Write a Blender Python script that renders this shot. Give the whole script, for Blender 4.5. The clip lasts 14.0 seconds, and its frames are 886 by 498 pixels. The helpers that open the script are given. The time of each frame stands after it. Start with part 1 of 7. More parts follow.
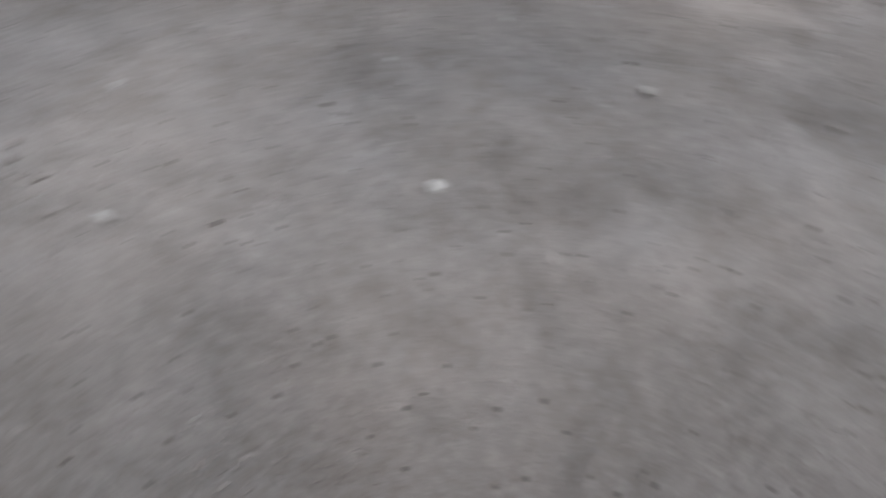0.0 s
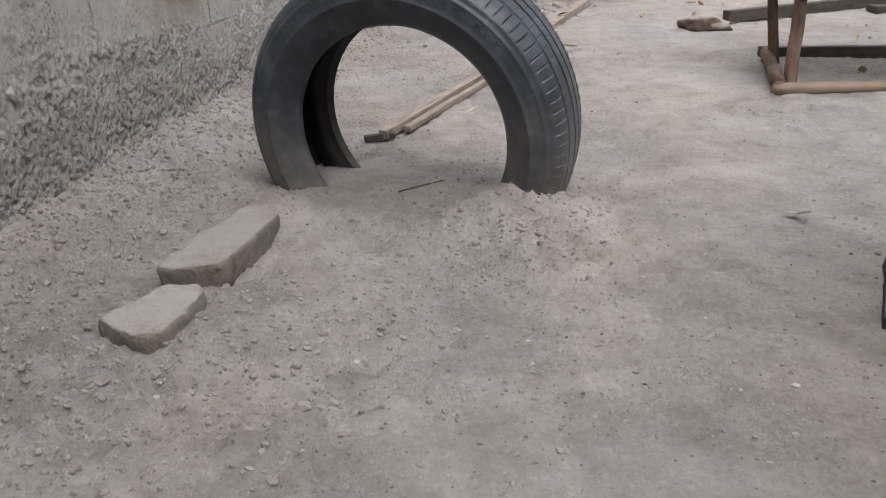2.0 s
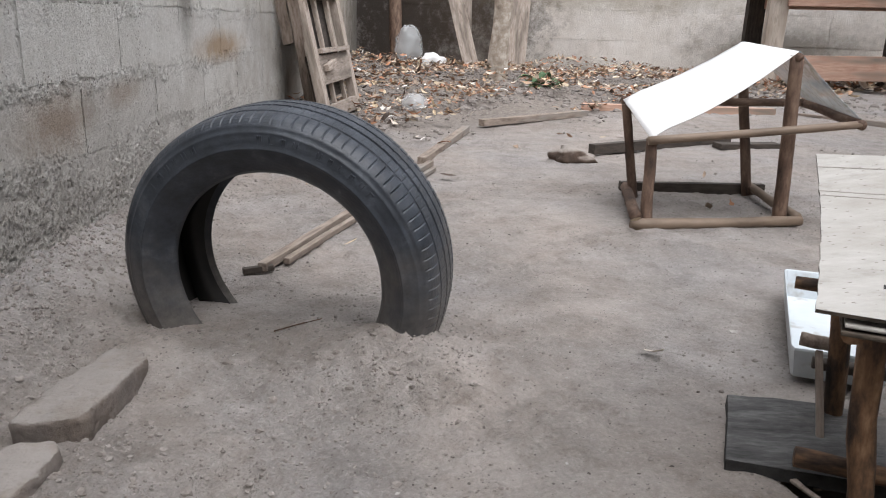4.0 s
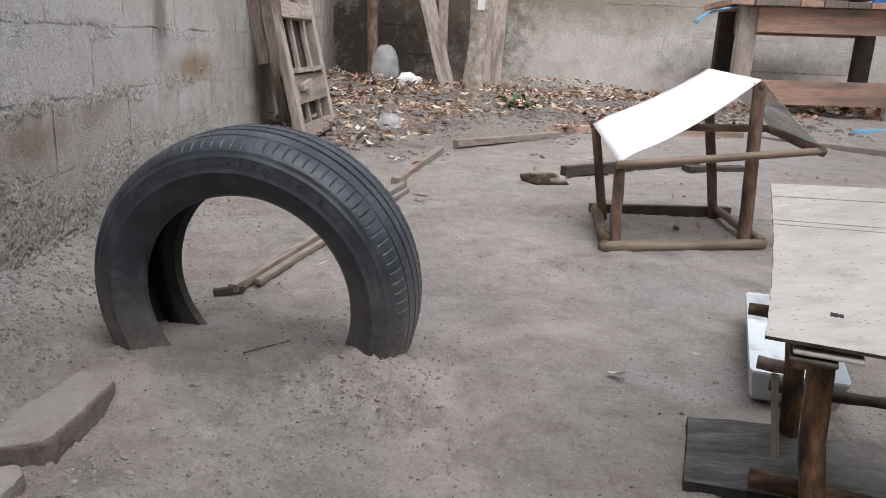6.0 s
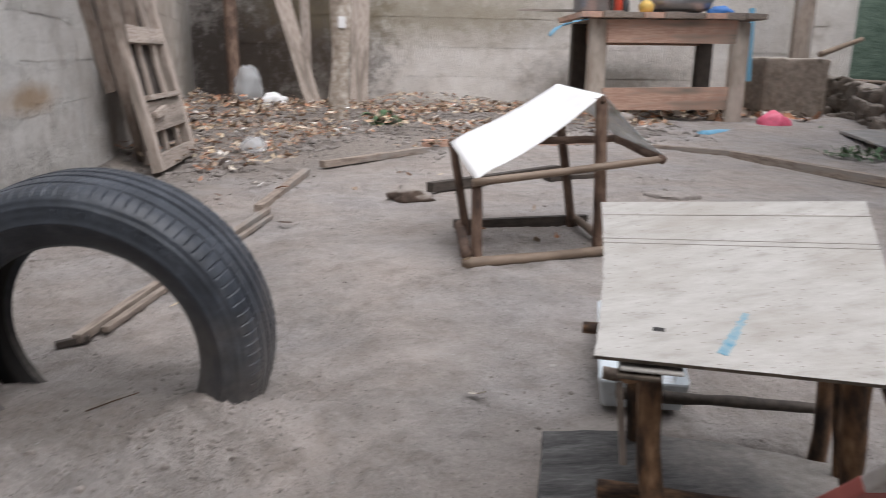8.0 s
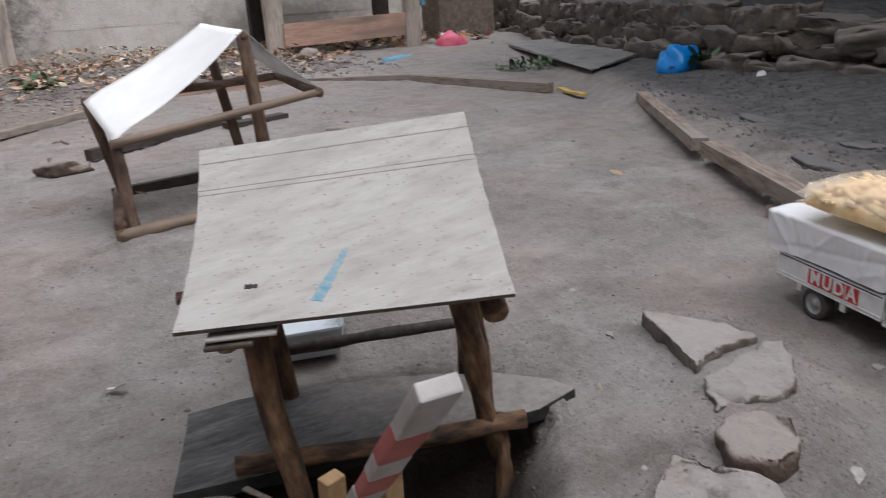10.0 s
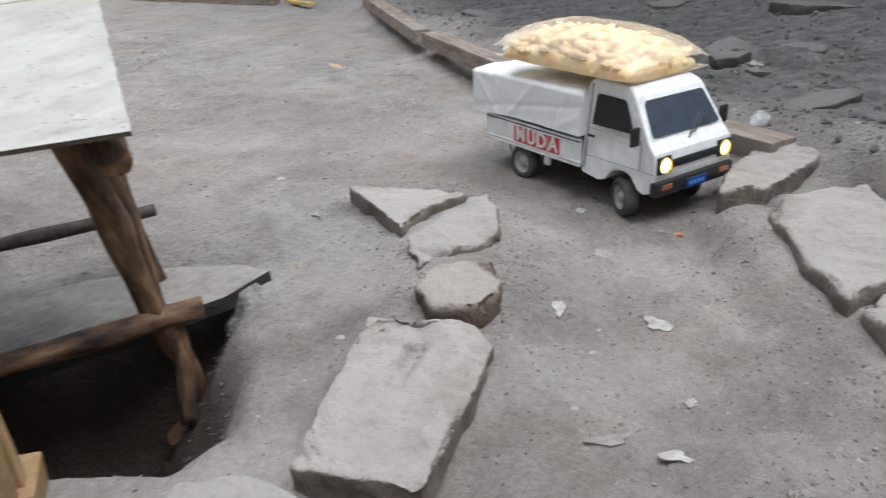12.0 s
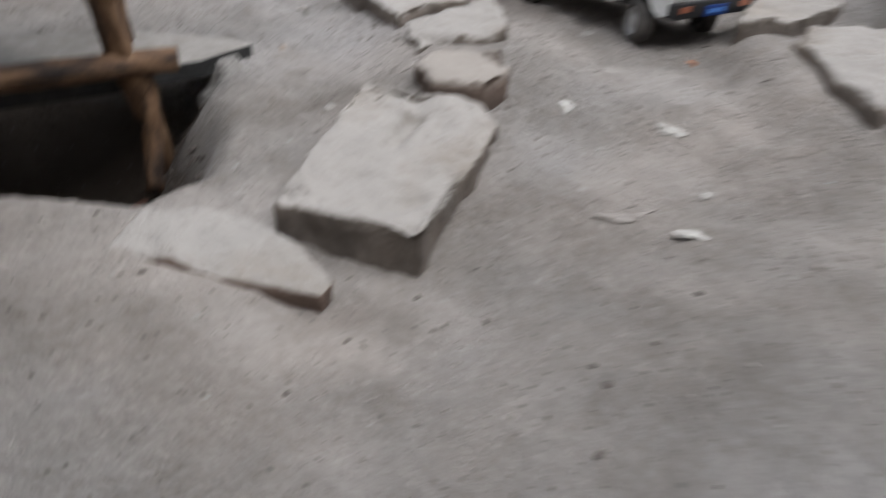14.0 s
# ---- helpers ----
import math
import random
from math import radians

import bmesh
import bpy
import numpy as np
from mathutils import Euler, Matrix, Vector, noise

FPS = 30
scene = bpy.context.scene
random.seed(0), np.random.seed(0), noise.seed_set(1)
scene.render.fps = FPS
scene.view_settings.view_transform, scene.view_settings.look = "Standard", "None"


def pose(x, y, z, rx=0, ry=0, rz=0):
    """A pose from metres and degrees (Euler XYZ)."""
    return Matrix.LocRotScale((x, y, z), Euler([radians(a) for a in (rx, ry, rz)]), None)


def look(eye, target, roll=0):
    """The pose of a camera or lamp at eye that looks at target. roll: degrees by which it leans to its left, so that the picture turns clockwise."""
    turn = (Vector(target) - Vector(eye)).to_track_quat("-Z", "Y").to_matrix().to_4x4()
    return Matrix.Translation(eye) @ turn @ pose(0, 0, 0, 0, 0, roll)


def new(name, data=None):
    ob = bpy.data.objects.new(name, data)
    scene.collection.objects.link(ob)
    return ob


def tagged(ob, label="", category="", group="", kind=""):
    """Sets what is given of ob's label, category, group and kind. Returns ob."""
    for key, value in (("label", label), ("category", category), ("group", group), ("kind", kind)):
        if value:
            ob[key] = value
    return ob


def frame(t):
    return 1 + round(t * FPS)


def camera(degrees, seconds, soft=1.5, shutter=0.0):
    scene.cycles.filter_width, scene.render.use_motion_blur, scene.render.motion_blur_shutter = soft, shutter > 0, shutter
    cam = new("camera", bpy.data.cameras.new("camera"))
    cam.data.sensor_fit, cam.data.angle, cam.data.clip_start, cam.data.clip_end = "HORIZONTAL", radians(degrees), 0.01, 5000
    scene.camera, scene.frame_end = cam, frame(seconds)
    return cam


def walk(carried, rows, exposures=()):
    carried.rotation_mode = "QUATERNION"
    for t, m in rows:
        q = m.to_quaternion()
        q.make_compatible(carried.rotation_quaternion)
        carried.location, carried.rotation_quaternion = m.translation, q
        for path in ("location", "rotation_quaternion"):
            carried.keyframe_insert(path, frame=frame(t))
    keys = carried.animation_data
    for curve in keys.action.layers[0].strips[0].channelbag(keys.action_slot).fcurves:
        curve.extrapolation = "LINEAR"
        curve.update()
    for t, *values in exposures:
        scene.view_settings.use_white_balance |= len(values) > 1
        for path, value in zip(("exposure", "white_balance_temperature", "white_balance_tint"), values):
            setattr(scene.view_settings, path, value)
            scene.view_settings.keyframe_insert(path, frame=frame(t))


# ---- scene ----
cam = camera(60.9, 14.0, soft=0.9, shutter=0.5)
PATH = [
    (0.0, (0.258, 0.01, 0.248), (0.912, 1.207, -1.217), -1.4),
    (0.1, (0.258, 0.01, 0.248), (0.707, 1.334, -1.187), -1.4),
    (0.2, (0.258, 0.01, 0.248), (0.475, 1.524, -1.041), -1.4),
    (0.3, (0.255, 0.011, 0.248), (0.363, 1.573, -0.997), -3.0),
    (0.4, (0.245, 0.01, 0.249), (0.201, 1.666, -0.871), -4.8),
    (0.5, (0.226, 0.024, 0.259), (0.191, 1.674, -0.87), -1.6),
    (0.6, (0.206, 0.038, 0.264), (0.116, 1.725, -0.806), -0.1),
    (0.7, (0.201, 0.038, 0.269), (0.062, 1.75, -0.755), -0.3),
    (0.8, (0.197, 0.037, 0.282), (-0.013, 1.77, -0.695), -1.1),
    (0.9, (0.195, 0.045, 0.306), (-0.063, 1.765, -0.682), -2.9),
    (1, (0.195, 0.052, 0.336), (-0.103, 1.747, -0.683), -4.5),
    (1.5, (0.183, 0.044, 0.36), (-0.157, 1.796, -0.543), -2.6),
    (2, (0.169, 0.04, 0.37), (-0.209, 1.816, -0.469), -1.2),
    (2.5, (0.168, 0.043, 0.378), (-0.179, 1.852, -0.403), -0.2),
    (3, (0.172, 0.047, 0.391), (-0.08, 1.895, -0.332), 0.4),
    (3.5, (0.183, 0.045, 0.407), (0.025, 1.93, -0.242), 0.9),
    (4, (0.187, 0.034, 0.422), (0.085, 1.947, -0.154), 2.0),
    (6.3, (0.198, 0.021, 0.435), (0.157, 1.949, -0.094), 2.8),
    (6.5, (0.197, 0.022, 0.434), (0.149, 1.95, -0.095), 2.7),
    (7, (0.193, 0.021, 0.436), (0.136, 1.953, -0.078), 3.0),
    (7.5, (0.204, 0.024, 0.44), (0.259, 1.958, -0.066), 3.4),
    (8, (0.242, 0.027, 0.459), (0.505, 1.949, -0.028), 1.1),
    (8.5, (0.285, 0.034, 0.468), (0.766, 1.915, -0.014), -0.7),
    (8.7, (0.303, 0.038, 0.468), (0.856, 1.891, -0.042), -1.0),
    (10.8, (0.427, 0.068, 0.42), (1.464, 1.62, -0.299), -5.1),
    (11, (0.435, 0.065, 0.413), (1.507, 1.582, -0.329), -5.3),
    (11.5, (0.478, 0.065, 0.365), (1.688, 1.428, -0.457), -4.8),
    (12, (0.503, 0.072, 0.328), (1.825, 1.324, -0.5), -3.1),
    (12.2, (0.513, 0.074, 0.311), (1.901, 1.27, -0.492), -2.7),
    (12.5, (0.526, 0.074, 0.291), (1.962, 1.186, -0.546), -1.4),
    (13, (0.537, 0.078, 0.256), (2.003, 1.092, -0.649), 0.8),
    (13.5, (0.53, 0.082, 0.251), (1.989, 1.094, -0.67), 1.4),
    (13.9, (0.481, 0.077, 0.241), (1.82, 1.142, -0.796), 2.6),
    (14, (0.48, 0.094, 0.219), (1.794, 1.179, -0.828), 4.5),
]
walk(cam, [(t, look(eye, target, roll)) for t, eye, target, roll in PATH],
     [(0.0, 0.95, 5900, 10), (0.5, 1.15, 6200, 10), (1.0, 0.95, 6450, 10), (1.5, 1.05, 6350, 11), (2.0, 1.24, 6300, 11), (2.5, 1.48, 6250, 11), (3.0, 1.64, 6150, 11), (3.5, 1.42, 6200, 11), (4.0, 1.12, 6250, 11), (6.5, 0.98, 6250, 13),
      (8.0, 0.93, 6250, 13), (8.5, 0.78, 6200, 13), (11.0, 0.68, 6100, 11), (11.5, 1.02, 6050, 8), (12.5, 1.40, 5950, 8), (13.5, 1.45, 5950, 8), (14.0, 1.2, 6100, 9)])

# ---- world and light ----
world = bpy.data.worlds.new("overcast_sky")
scene.world = world
world.use_nodes = True
wn, wl = world.node_tree.nodes, world.node_tree.links
sky = wn.new("ShaderNodeTexSky")
sky.sky_type, sky.sun_disc = "NISHITA", False
sky.sun_elevation, sky.sun_rotation = radians(58), radians(150)
sky.air_density, sky.dust_density = 1.0, 2.0
pale = wn.new("ShaderNodeHueSaturation")
pale.inputs["Saturation"].default_value = 0.22
wl.new(sky.outputs["Color"], pale.inputs["Color"])
wl.new(pale.outputs["Color"], wn["Background"].inputs["Color"])
wn["Background"].inputs["Strength"].default_value = 0.10
sun = new("sun", bpy.data.lights.new("sun", "SUN"))
sun.data.energy, sun.data.angle, sun.data.color = 1.7, radians(80), (1.0, 0.975, 0.95)
sun.matrix_world = look((0, 0, 10), (-1.0, 1.3, 5), 0)


# ---- materials ----
def nodes_of(name):
    m = bpy.data.materials.new(name)
    m.use_nodes = True
    return m, m.node_tree.nodes, m.node_tree.links, m.node_tree.nodes["Principled BSDF"]


def ramp(n, stops):
    r = n.new("ShaderNodeValToRGB")
    e = r.color_ramp.elements
    while len(e) < len(stops):
        e.new(0.5)
    for k, (p, c) in enumerate(stops):
        e[k].position, e[k].color = p, (*c, 1)
    return r


def surface(name, stops, scale=20.0, detail=6.0, rough=0.85, bump=0.3, bump_scale=120.0, dist=0.002, metal=0.0,
            stain=None, stain_scale=3.0, stain_edge=(0.5, 0.7), vary=0.0, stretch=(1, 1, 1), coat=0.0, trans=0.0, speck=None, world_space=False):
    """A worn surface: colour noise, a second scale of stains, optional specks, relief."""
    m, n, l, b = nodes_of(name)
    tc = n.new("ShaderNodeTexCoord")
    mp = n.new("ShaderNodeMapping")
    mp.inputs["Scale"].default_value = stretch
    if world_space:
        geo = n.new("ShaderNodeNewGeometry")
        l.new(geo.outputs["Position"], mp.inputs["Vector"])
    else:
        l.new(tc.outputs["Object"], mp.inputs["Vector"])
    a = n.new("ShaderNodeTexNoise")
    a.inputs["Scale"].default_value, a.inputs["Detail"].default_value, a.inputs["Roughness"].default_value = scale, detail, 0.62
    l.new(mp.outputs[0], a.inputs["Vector"])
    r = ramp(n, stops)
    l.new(a.outputs["Fac"], r.inputs[0])
    col = r.outputs[0]
    if stain:
        s = n.new("ShaderNodeTexNoise")
        s.inputs["Scale"].default_value, s.inputs["Detail"].default_value = stain_scale, 5
        l.new(mp.outputs[0], s.inputs["Vector"])
        sr = ramp(n, [(stain_edge[0], (0, 0, 0)), (stain_edge[1], (1, 1, 1))])
        l.new(s.outputs["Fac"], sr.inputs[0])
        mx = n.new("ShaderNodeMix")
        mx.data_type = "RGBA"
        l.new(sr.outputs[0], mx.inputs[0]); l.new(col, mx.inputs[6])
        mx.inputs[7].default_value = (*stain, 1)
        col = mx.outputs[2]
    if speck:
        sc, size, colour = speck
        v = n.new("ShaderNodeTexVoronoi")
        v.inputs["Scale"].default_value = sc
        l.new(mp.outputs[0], v.inputs["Vector"])
        sr = ramp(n, [(size * 0.6, (1, 1, 1)), (size, (0, 0, 0))])
        l.new(v.outputs["Distance"], sr.inputs[0])
        gate = n.new("ShaderNodeMath"); gate.operation = "GREATER_THAN"; gate.inputs[1].default_value = 0.72
        sep = n.new("ShaderNodeSeparateColor")
        l.new(v.outputs["Color"], sep.inputs[0]); l.new(sep.outputs[0], gate.inputs[0])
        mul = n.new("ShaderNodeMath"); mul.operation = "MULTIPLY"
        l.new(sr.outputs[0], mul.inputs[0]); l.new(gate.outputs[0], mul.inputs[1])
        mx = n.new("ShaderNodeMix"); mx.data_type = "RGBA"
        l.new(mul.outputs[0], mx.inputs[0]); l.new(col, mx.inputs[6])
        mx.inputs[7].default_value = (*colour, 1)
        col = mx.outputs[2]
    if vary:
        oi = n.new("ShaderNodeObjectInfo")
        mr = n.new("ShaderNodeMapRange")
        mr.inputs[3].default_value, mr.inputs[4].default_value = 1 - vary, 1 + vary
        l.new(oi.outputs["Random"], mr.inputs[0])
        hs = n.new("ShaderNodeHueSaturation")
        l.new(mr.outputs[0], hs.inputs["Value"]); l.new(col, hs.inputs["Color"])
        col = hs.outputs[0]
    l.new(col, b.inputs["Base Color"])
    b.inputs["Roughness"].default_value, b.inputs["Metallic"].default_value = rough, metal
    b.inputs["Coat Weight"].default_value = coat
    b.inputs["Transmission Weight"].default_value = trans
    if bump:
        c = n.new("ShaderNodeTexNoise")
        c.inputs["Scale"].default_value, c.inputs["Detail"].default_value, c.inputs["Roughness"].default_value = bump_scale, 7, 0.65
        l.new(mp.outputs[0], c.inputs["Vector"])
        bp = n.new("ShaderNodeBump")
        bp.inputs["Strength"].default_value, bp.inputs["Distance"].default_value = bump, dist
        l.new(c.outputs["Fac"], bp.inputs["Height"]); l.new(bp.outputs[0], b.inputs["Normal"])
    return m


def plain(name, colour, rough=0.5, metal=0.0, coat=0.0, emit=0.0, trans=0.0, alpha=1.0):
    m, n, l, b = nodes_of(name)
    t = n.new("ShaderNodeTexNoise"); t.inputs["Scale"].default_value = 60; t.inputs["Detail"].default_value = 5
    tc = n.new("ShaderNodeTexCoord"); l.new(tc.outputs["Object"], t.inputs["Vector"])
    r = ramp(n, [(0.3, [c * 0.86 for c in colour]), (0.7, [min(1, c * 1.06) for c in colour])])
    l.new(t.outputs["Fac"], r.inputs[0]); l.new(r.outputs[0], b.inputs["Base Color"])
    b.inputs["Roughness"].default_value, b.inputs["Metallic"].default_value, b.inputs["Coat Weight"].default_value = rough, metal, coat
    b.inputs["Transmission Weight"].default_value, b.inputs["Alpha"].default_value = trans, alpha
    if emit:
        b.inputs["Emission Color"].default_value, b.inputs["Emission Strength"].default_value = (*colour, 1), emit
    return m


def dirt_material():
    """Packed dusty earth: broad tone changes, fine crumb, small pale and dark specks, and a greyer, damper soil on the bank."""
    m, n, l, b = nodes_of("dry_dirt")
    geo = n.new("ShaderNodeNewGeometry")

    def tex(scale, detail, rough=0.6):
        t = n.new("ShaderNodeTexNoise")
        t.inputs["Scale"].default_value, t.inputs["Detail"].default_value, t.inputs["Roughness"].default_value = scale, detail, rough
        l.new(geo.outputs["Position"], t.inputs["Vector"])
        return t.outputs["Fac"]

    def mixed(fac, a, c):
        x = n.new("ShaderNodeMix"); x.data_type = "RGBA"
        l.new(fac, x.inputs[0])
        for k, v in ((6, a), (7, c)):
            if isinstance(v, tuple):
                x.inputs[k].default_value = (*v, 1)
            else:
                l.new(v, x.inputs[k])
        return x.outputs[2]

    broad = ramp(n, [(0.30, (0.240, 0.210, 0.189)), (0.5, (0.305, 0.275, 0.253)), (0.70, (0.352, 0.324, 0.303))])
    l.new(tex(3.2, 13, 0.82), broad.inputs[0])
    mid = ramp(n, [(0.32, (0.72, 0.70, 0.68)), (0.5, (1.0, 1.0, 1.0)), (0.68, (1.16, 1.16, 1.17))])
    l.new(tex(16, 10, 0.7), mid.inputs[0])
    mm = n.new("ShaderNodeMix"); mm.data_type, mm.blend_type = "RGBA", "MULTIPLY"
    mm.inputs[0].default_value = 0.8
    l.new(broad.outputs[0], mm.inputs[6]); l.new(mid.outputs[0], mm.inputs[7])
    rough = ramp(n, [(0.36, (0.60, 0.60, 0.60)), (0.58, (1, 1, 1))])
    l.new(tex(4.2, 6, 0.6), rough.inputs[0])
    fine = ramp(n, [(0.28, (0.34, 0.31, 0.29)), (0.40, (0.88, 0.87, 0.86)), (0.52, (1.04, 1.04, 1.04)), (0.70, (1.42, 1.42, 1.42))])
    l.new(tex(150, 10, 0.84), fine.inputs[0])
    mul = n.new("ShaderNodeMix"); mul.data_type, mul.blend_type = "RGBA", "MULTIPLY"
    l.new(rough.outputs[0], mul.inputs[0])
    l.new(mm.outputs[2], mul.inputs[6]); l.new(fine.outputs[0], mul.inputs[7])
    tint = ramp(n, [(0.38, (1.025, 0.995, 0.97)), (0.5, (1.0, 1.0, 1.0)), (0.62, (0.975, 1.0, 1.035))])
    l.new(tex(2.3, 6, 0.6), tint.inputs[0])
    tm = n.new("ShaderNodeMix"); tm.data_type, tm.blend_type = "RGBA", "MULTIPLY"
    tm.inputs[0].default_value = 1.0
    l.new(mul.outputs[2], tm.inputs[6]); l.new(tint.outputs[0], tm.inputs[7])
    col = tm.outputs[2]
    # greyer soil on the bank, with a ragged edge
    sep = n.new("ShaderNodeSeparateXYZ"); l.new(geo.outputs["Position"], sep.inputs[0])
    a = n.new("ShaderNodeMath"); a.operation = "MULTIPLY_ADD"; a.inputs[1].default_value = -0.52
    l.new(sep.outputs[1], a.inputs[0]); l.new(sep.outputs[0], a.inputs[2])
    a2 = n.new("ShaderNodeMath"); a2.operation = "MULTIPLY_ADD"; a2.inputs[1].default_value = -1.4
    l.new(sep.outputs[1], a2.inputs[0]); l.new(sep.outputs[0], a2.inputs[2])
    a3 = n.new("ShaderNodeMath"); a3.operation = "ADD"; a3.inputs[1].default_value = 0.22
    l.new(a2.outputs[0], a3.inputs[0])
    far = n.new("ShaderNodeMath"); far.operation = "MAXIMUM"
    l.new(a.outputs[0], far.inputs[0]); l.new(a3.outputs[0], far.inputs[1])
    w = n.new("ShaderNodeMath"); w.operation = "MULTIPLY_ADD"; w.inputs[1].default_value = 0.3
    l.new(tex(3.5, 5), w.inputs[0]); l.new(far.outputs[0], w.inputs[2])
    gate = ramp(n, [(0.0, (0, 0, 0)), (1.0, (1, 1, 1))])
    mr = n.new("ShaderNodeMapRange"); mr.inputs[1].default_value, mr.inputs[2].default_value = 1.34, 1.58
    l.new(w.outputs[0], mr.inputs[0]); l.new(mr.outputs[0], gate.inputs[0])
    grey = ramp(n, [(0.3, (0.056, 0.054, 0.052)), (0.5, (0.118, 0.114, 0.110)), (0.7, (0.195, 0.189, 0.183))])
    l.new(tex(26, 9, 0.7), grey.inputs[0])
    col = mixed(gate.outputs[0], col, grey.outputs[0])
    # brown leaf mould where the litter lies
    lx = n.new("ShaderNodeMath"); lx.operation = "MULTIPLY_ADD"; lx.inputs[1].default_value = -0.9
    l.new(sep.outputs[0], lx.inputs[0]); l.new(sep.outputs[1], lx.inputs[2])
    lw = n.new("ShaderNodeMath"); lw.operation = "MULTIPLY_ADD"; lw.inputs[1].default_value = 1.1
    l.new(tex(2.6, 9, 0.75), lw.inputs[0]); l.new(lx.outputs[0], lw.inputs[2])
    lm = n.new("ShaderNodeMapRange"); lm.inputs[1].default_value, lm.inputs[2].default_value, lm.inputs[4].default_value = 3.35, 3.85, 0.85
    l.new(lw.outputs[0], lm.inputs[0])
    dark_patches = ramp(n, [(0.35, (0.11, 0.090, 0.074)), (0.65, (0.30, 0.262, 0.228))]); l.new(tex(45, 9, 0.75), dark_patches.inputs[0])
    col = mixed(lm.outputs[0], col, dark_patches.outputs[0])
    # soil colour darkened with depth, painting in the shade down the pit
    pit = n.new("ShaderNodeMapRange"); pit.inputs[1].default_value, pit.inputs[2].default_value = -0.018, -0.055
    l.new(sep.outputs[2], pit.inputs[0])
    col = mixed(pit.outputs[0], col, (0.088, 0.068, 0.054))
    for scale, size, colour, cut in ((60, 0.13, (0.46, 0.44, 0.42), 0.955), (75, 0.16, (0.13, 0.113, 0.10), 0.93), (170, 0.26, (0.15, 0.133, 0.12), 0.86)):
        v = n.new("ShaderNodeTexVoronoi"); v.inputs["Scale"].default_value = scale
        l.new(geo.outputs["Position"], v.inputs["Vector"])
        r = ramp(n, [(size * 0.6, (1, 1, 1)), (size, (0, 0, 0))]); l.new(v.outputs["Distance"], r.inputs[0])
        sc = n.new("ShaderNodeSeparateColor"); l.new(v.outputs["Color"], sc.inputs[0])
        g = n.new("ShaderNodeMath"); g.operation = "GREATER_THAN"; g.inputs[1].default_value = cut; l.new(sc.outputs[0], g.inputs[0])
        k = n.new("ShaderNodeMath"); k.operation = "MULTIPLY"; l.new(r.outputs[0], k.inputs[0]); l.new(g.outputs[0], k.inputs[1])
        col = mixed(k.outputs[0], col, colour)
    l.new(col, b.inputs["Base Color"])
    b.inputs["Roughness"].default_value = 0.95
    b1 = n.new("ShaderNodeBump"); b1.inputs["Distance"].default_value = 0.0038
    l.new(rough.outputs[0], b1.inputs["Strength"])
    l.new(tex(210, 7, 0.75), b1.inputs["Height"])
    b2 = n.new("ShaderNodeBump"); b2.inputs["Distance"].default_value = 0.012
    l.new(rough.outputs[0], b2.inputs["Strength"])
    l.new(tex(60, 8, 0.66), b2.inputs["Height"]); l.new(b1.outputs[0], b2.inputs["Normal"]); l.new(b2.outputs[0], b.inputs["Normal"])
    return m


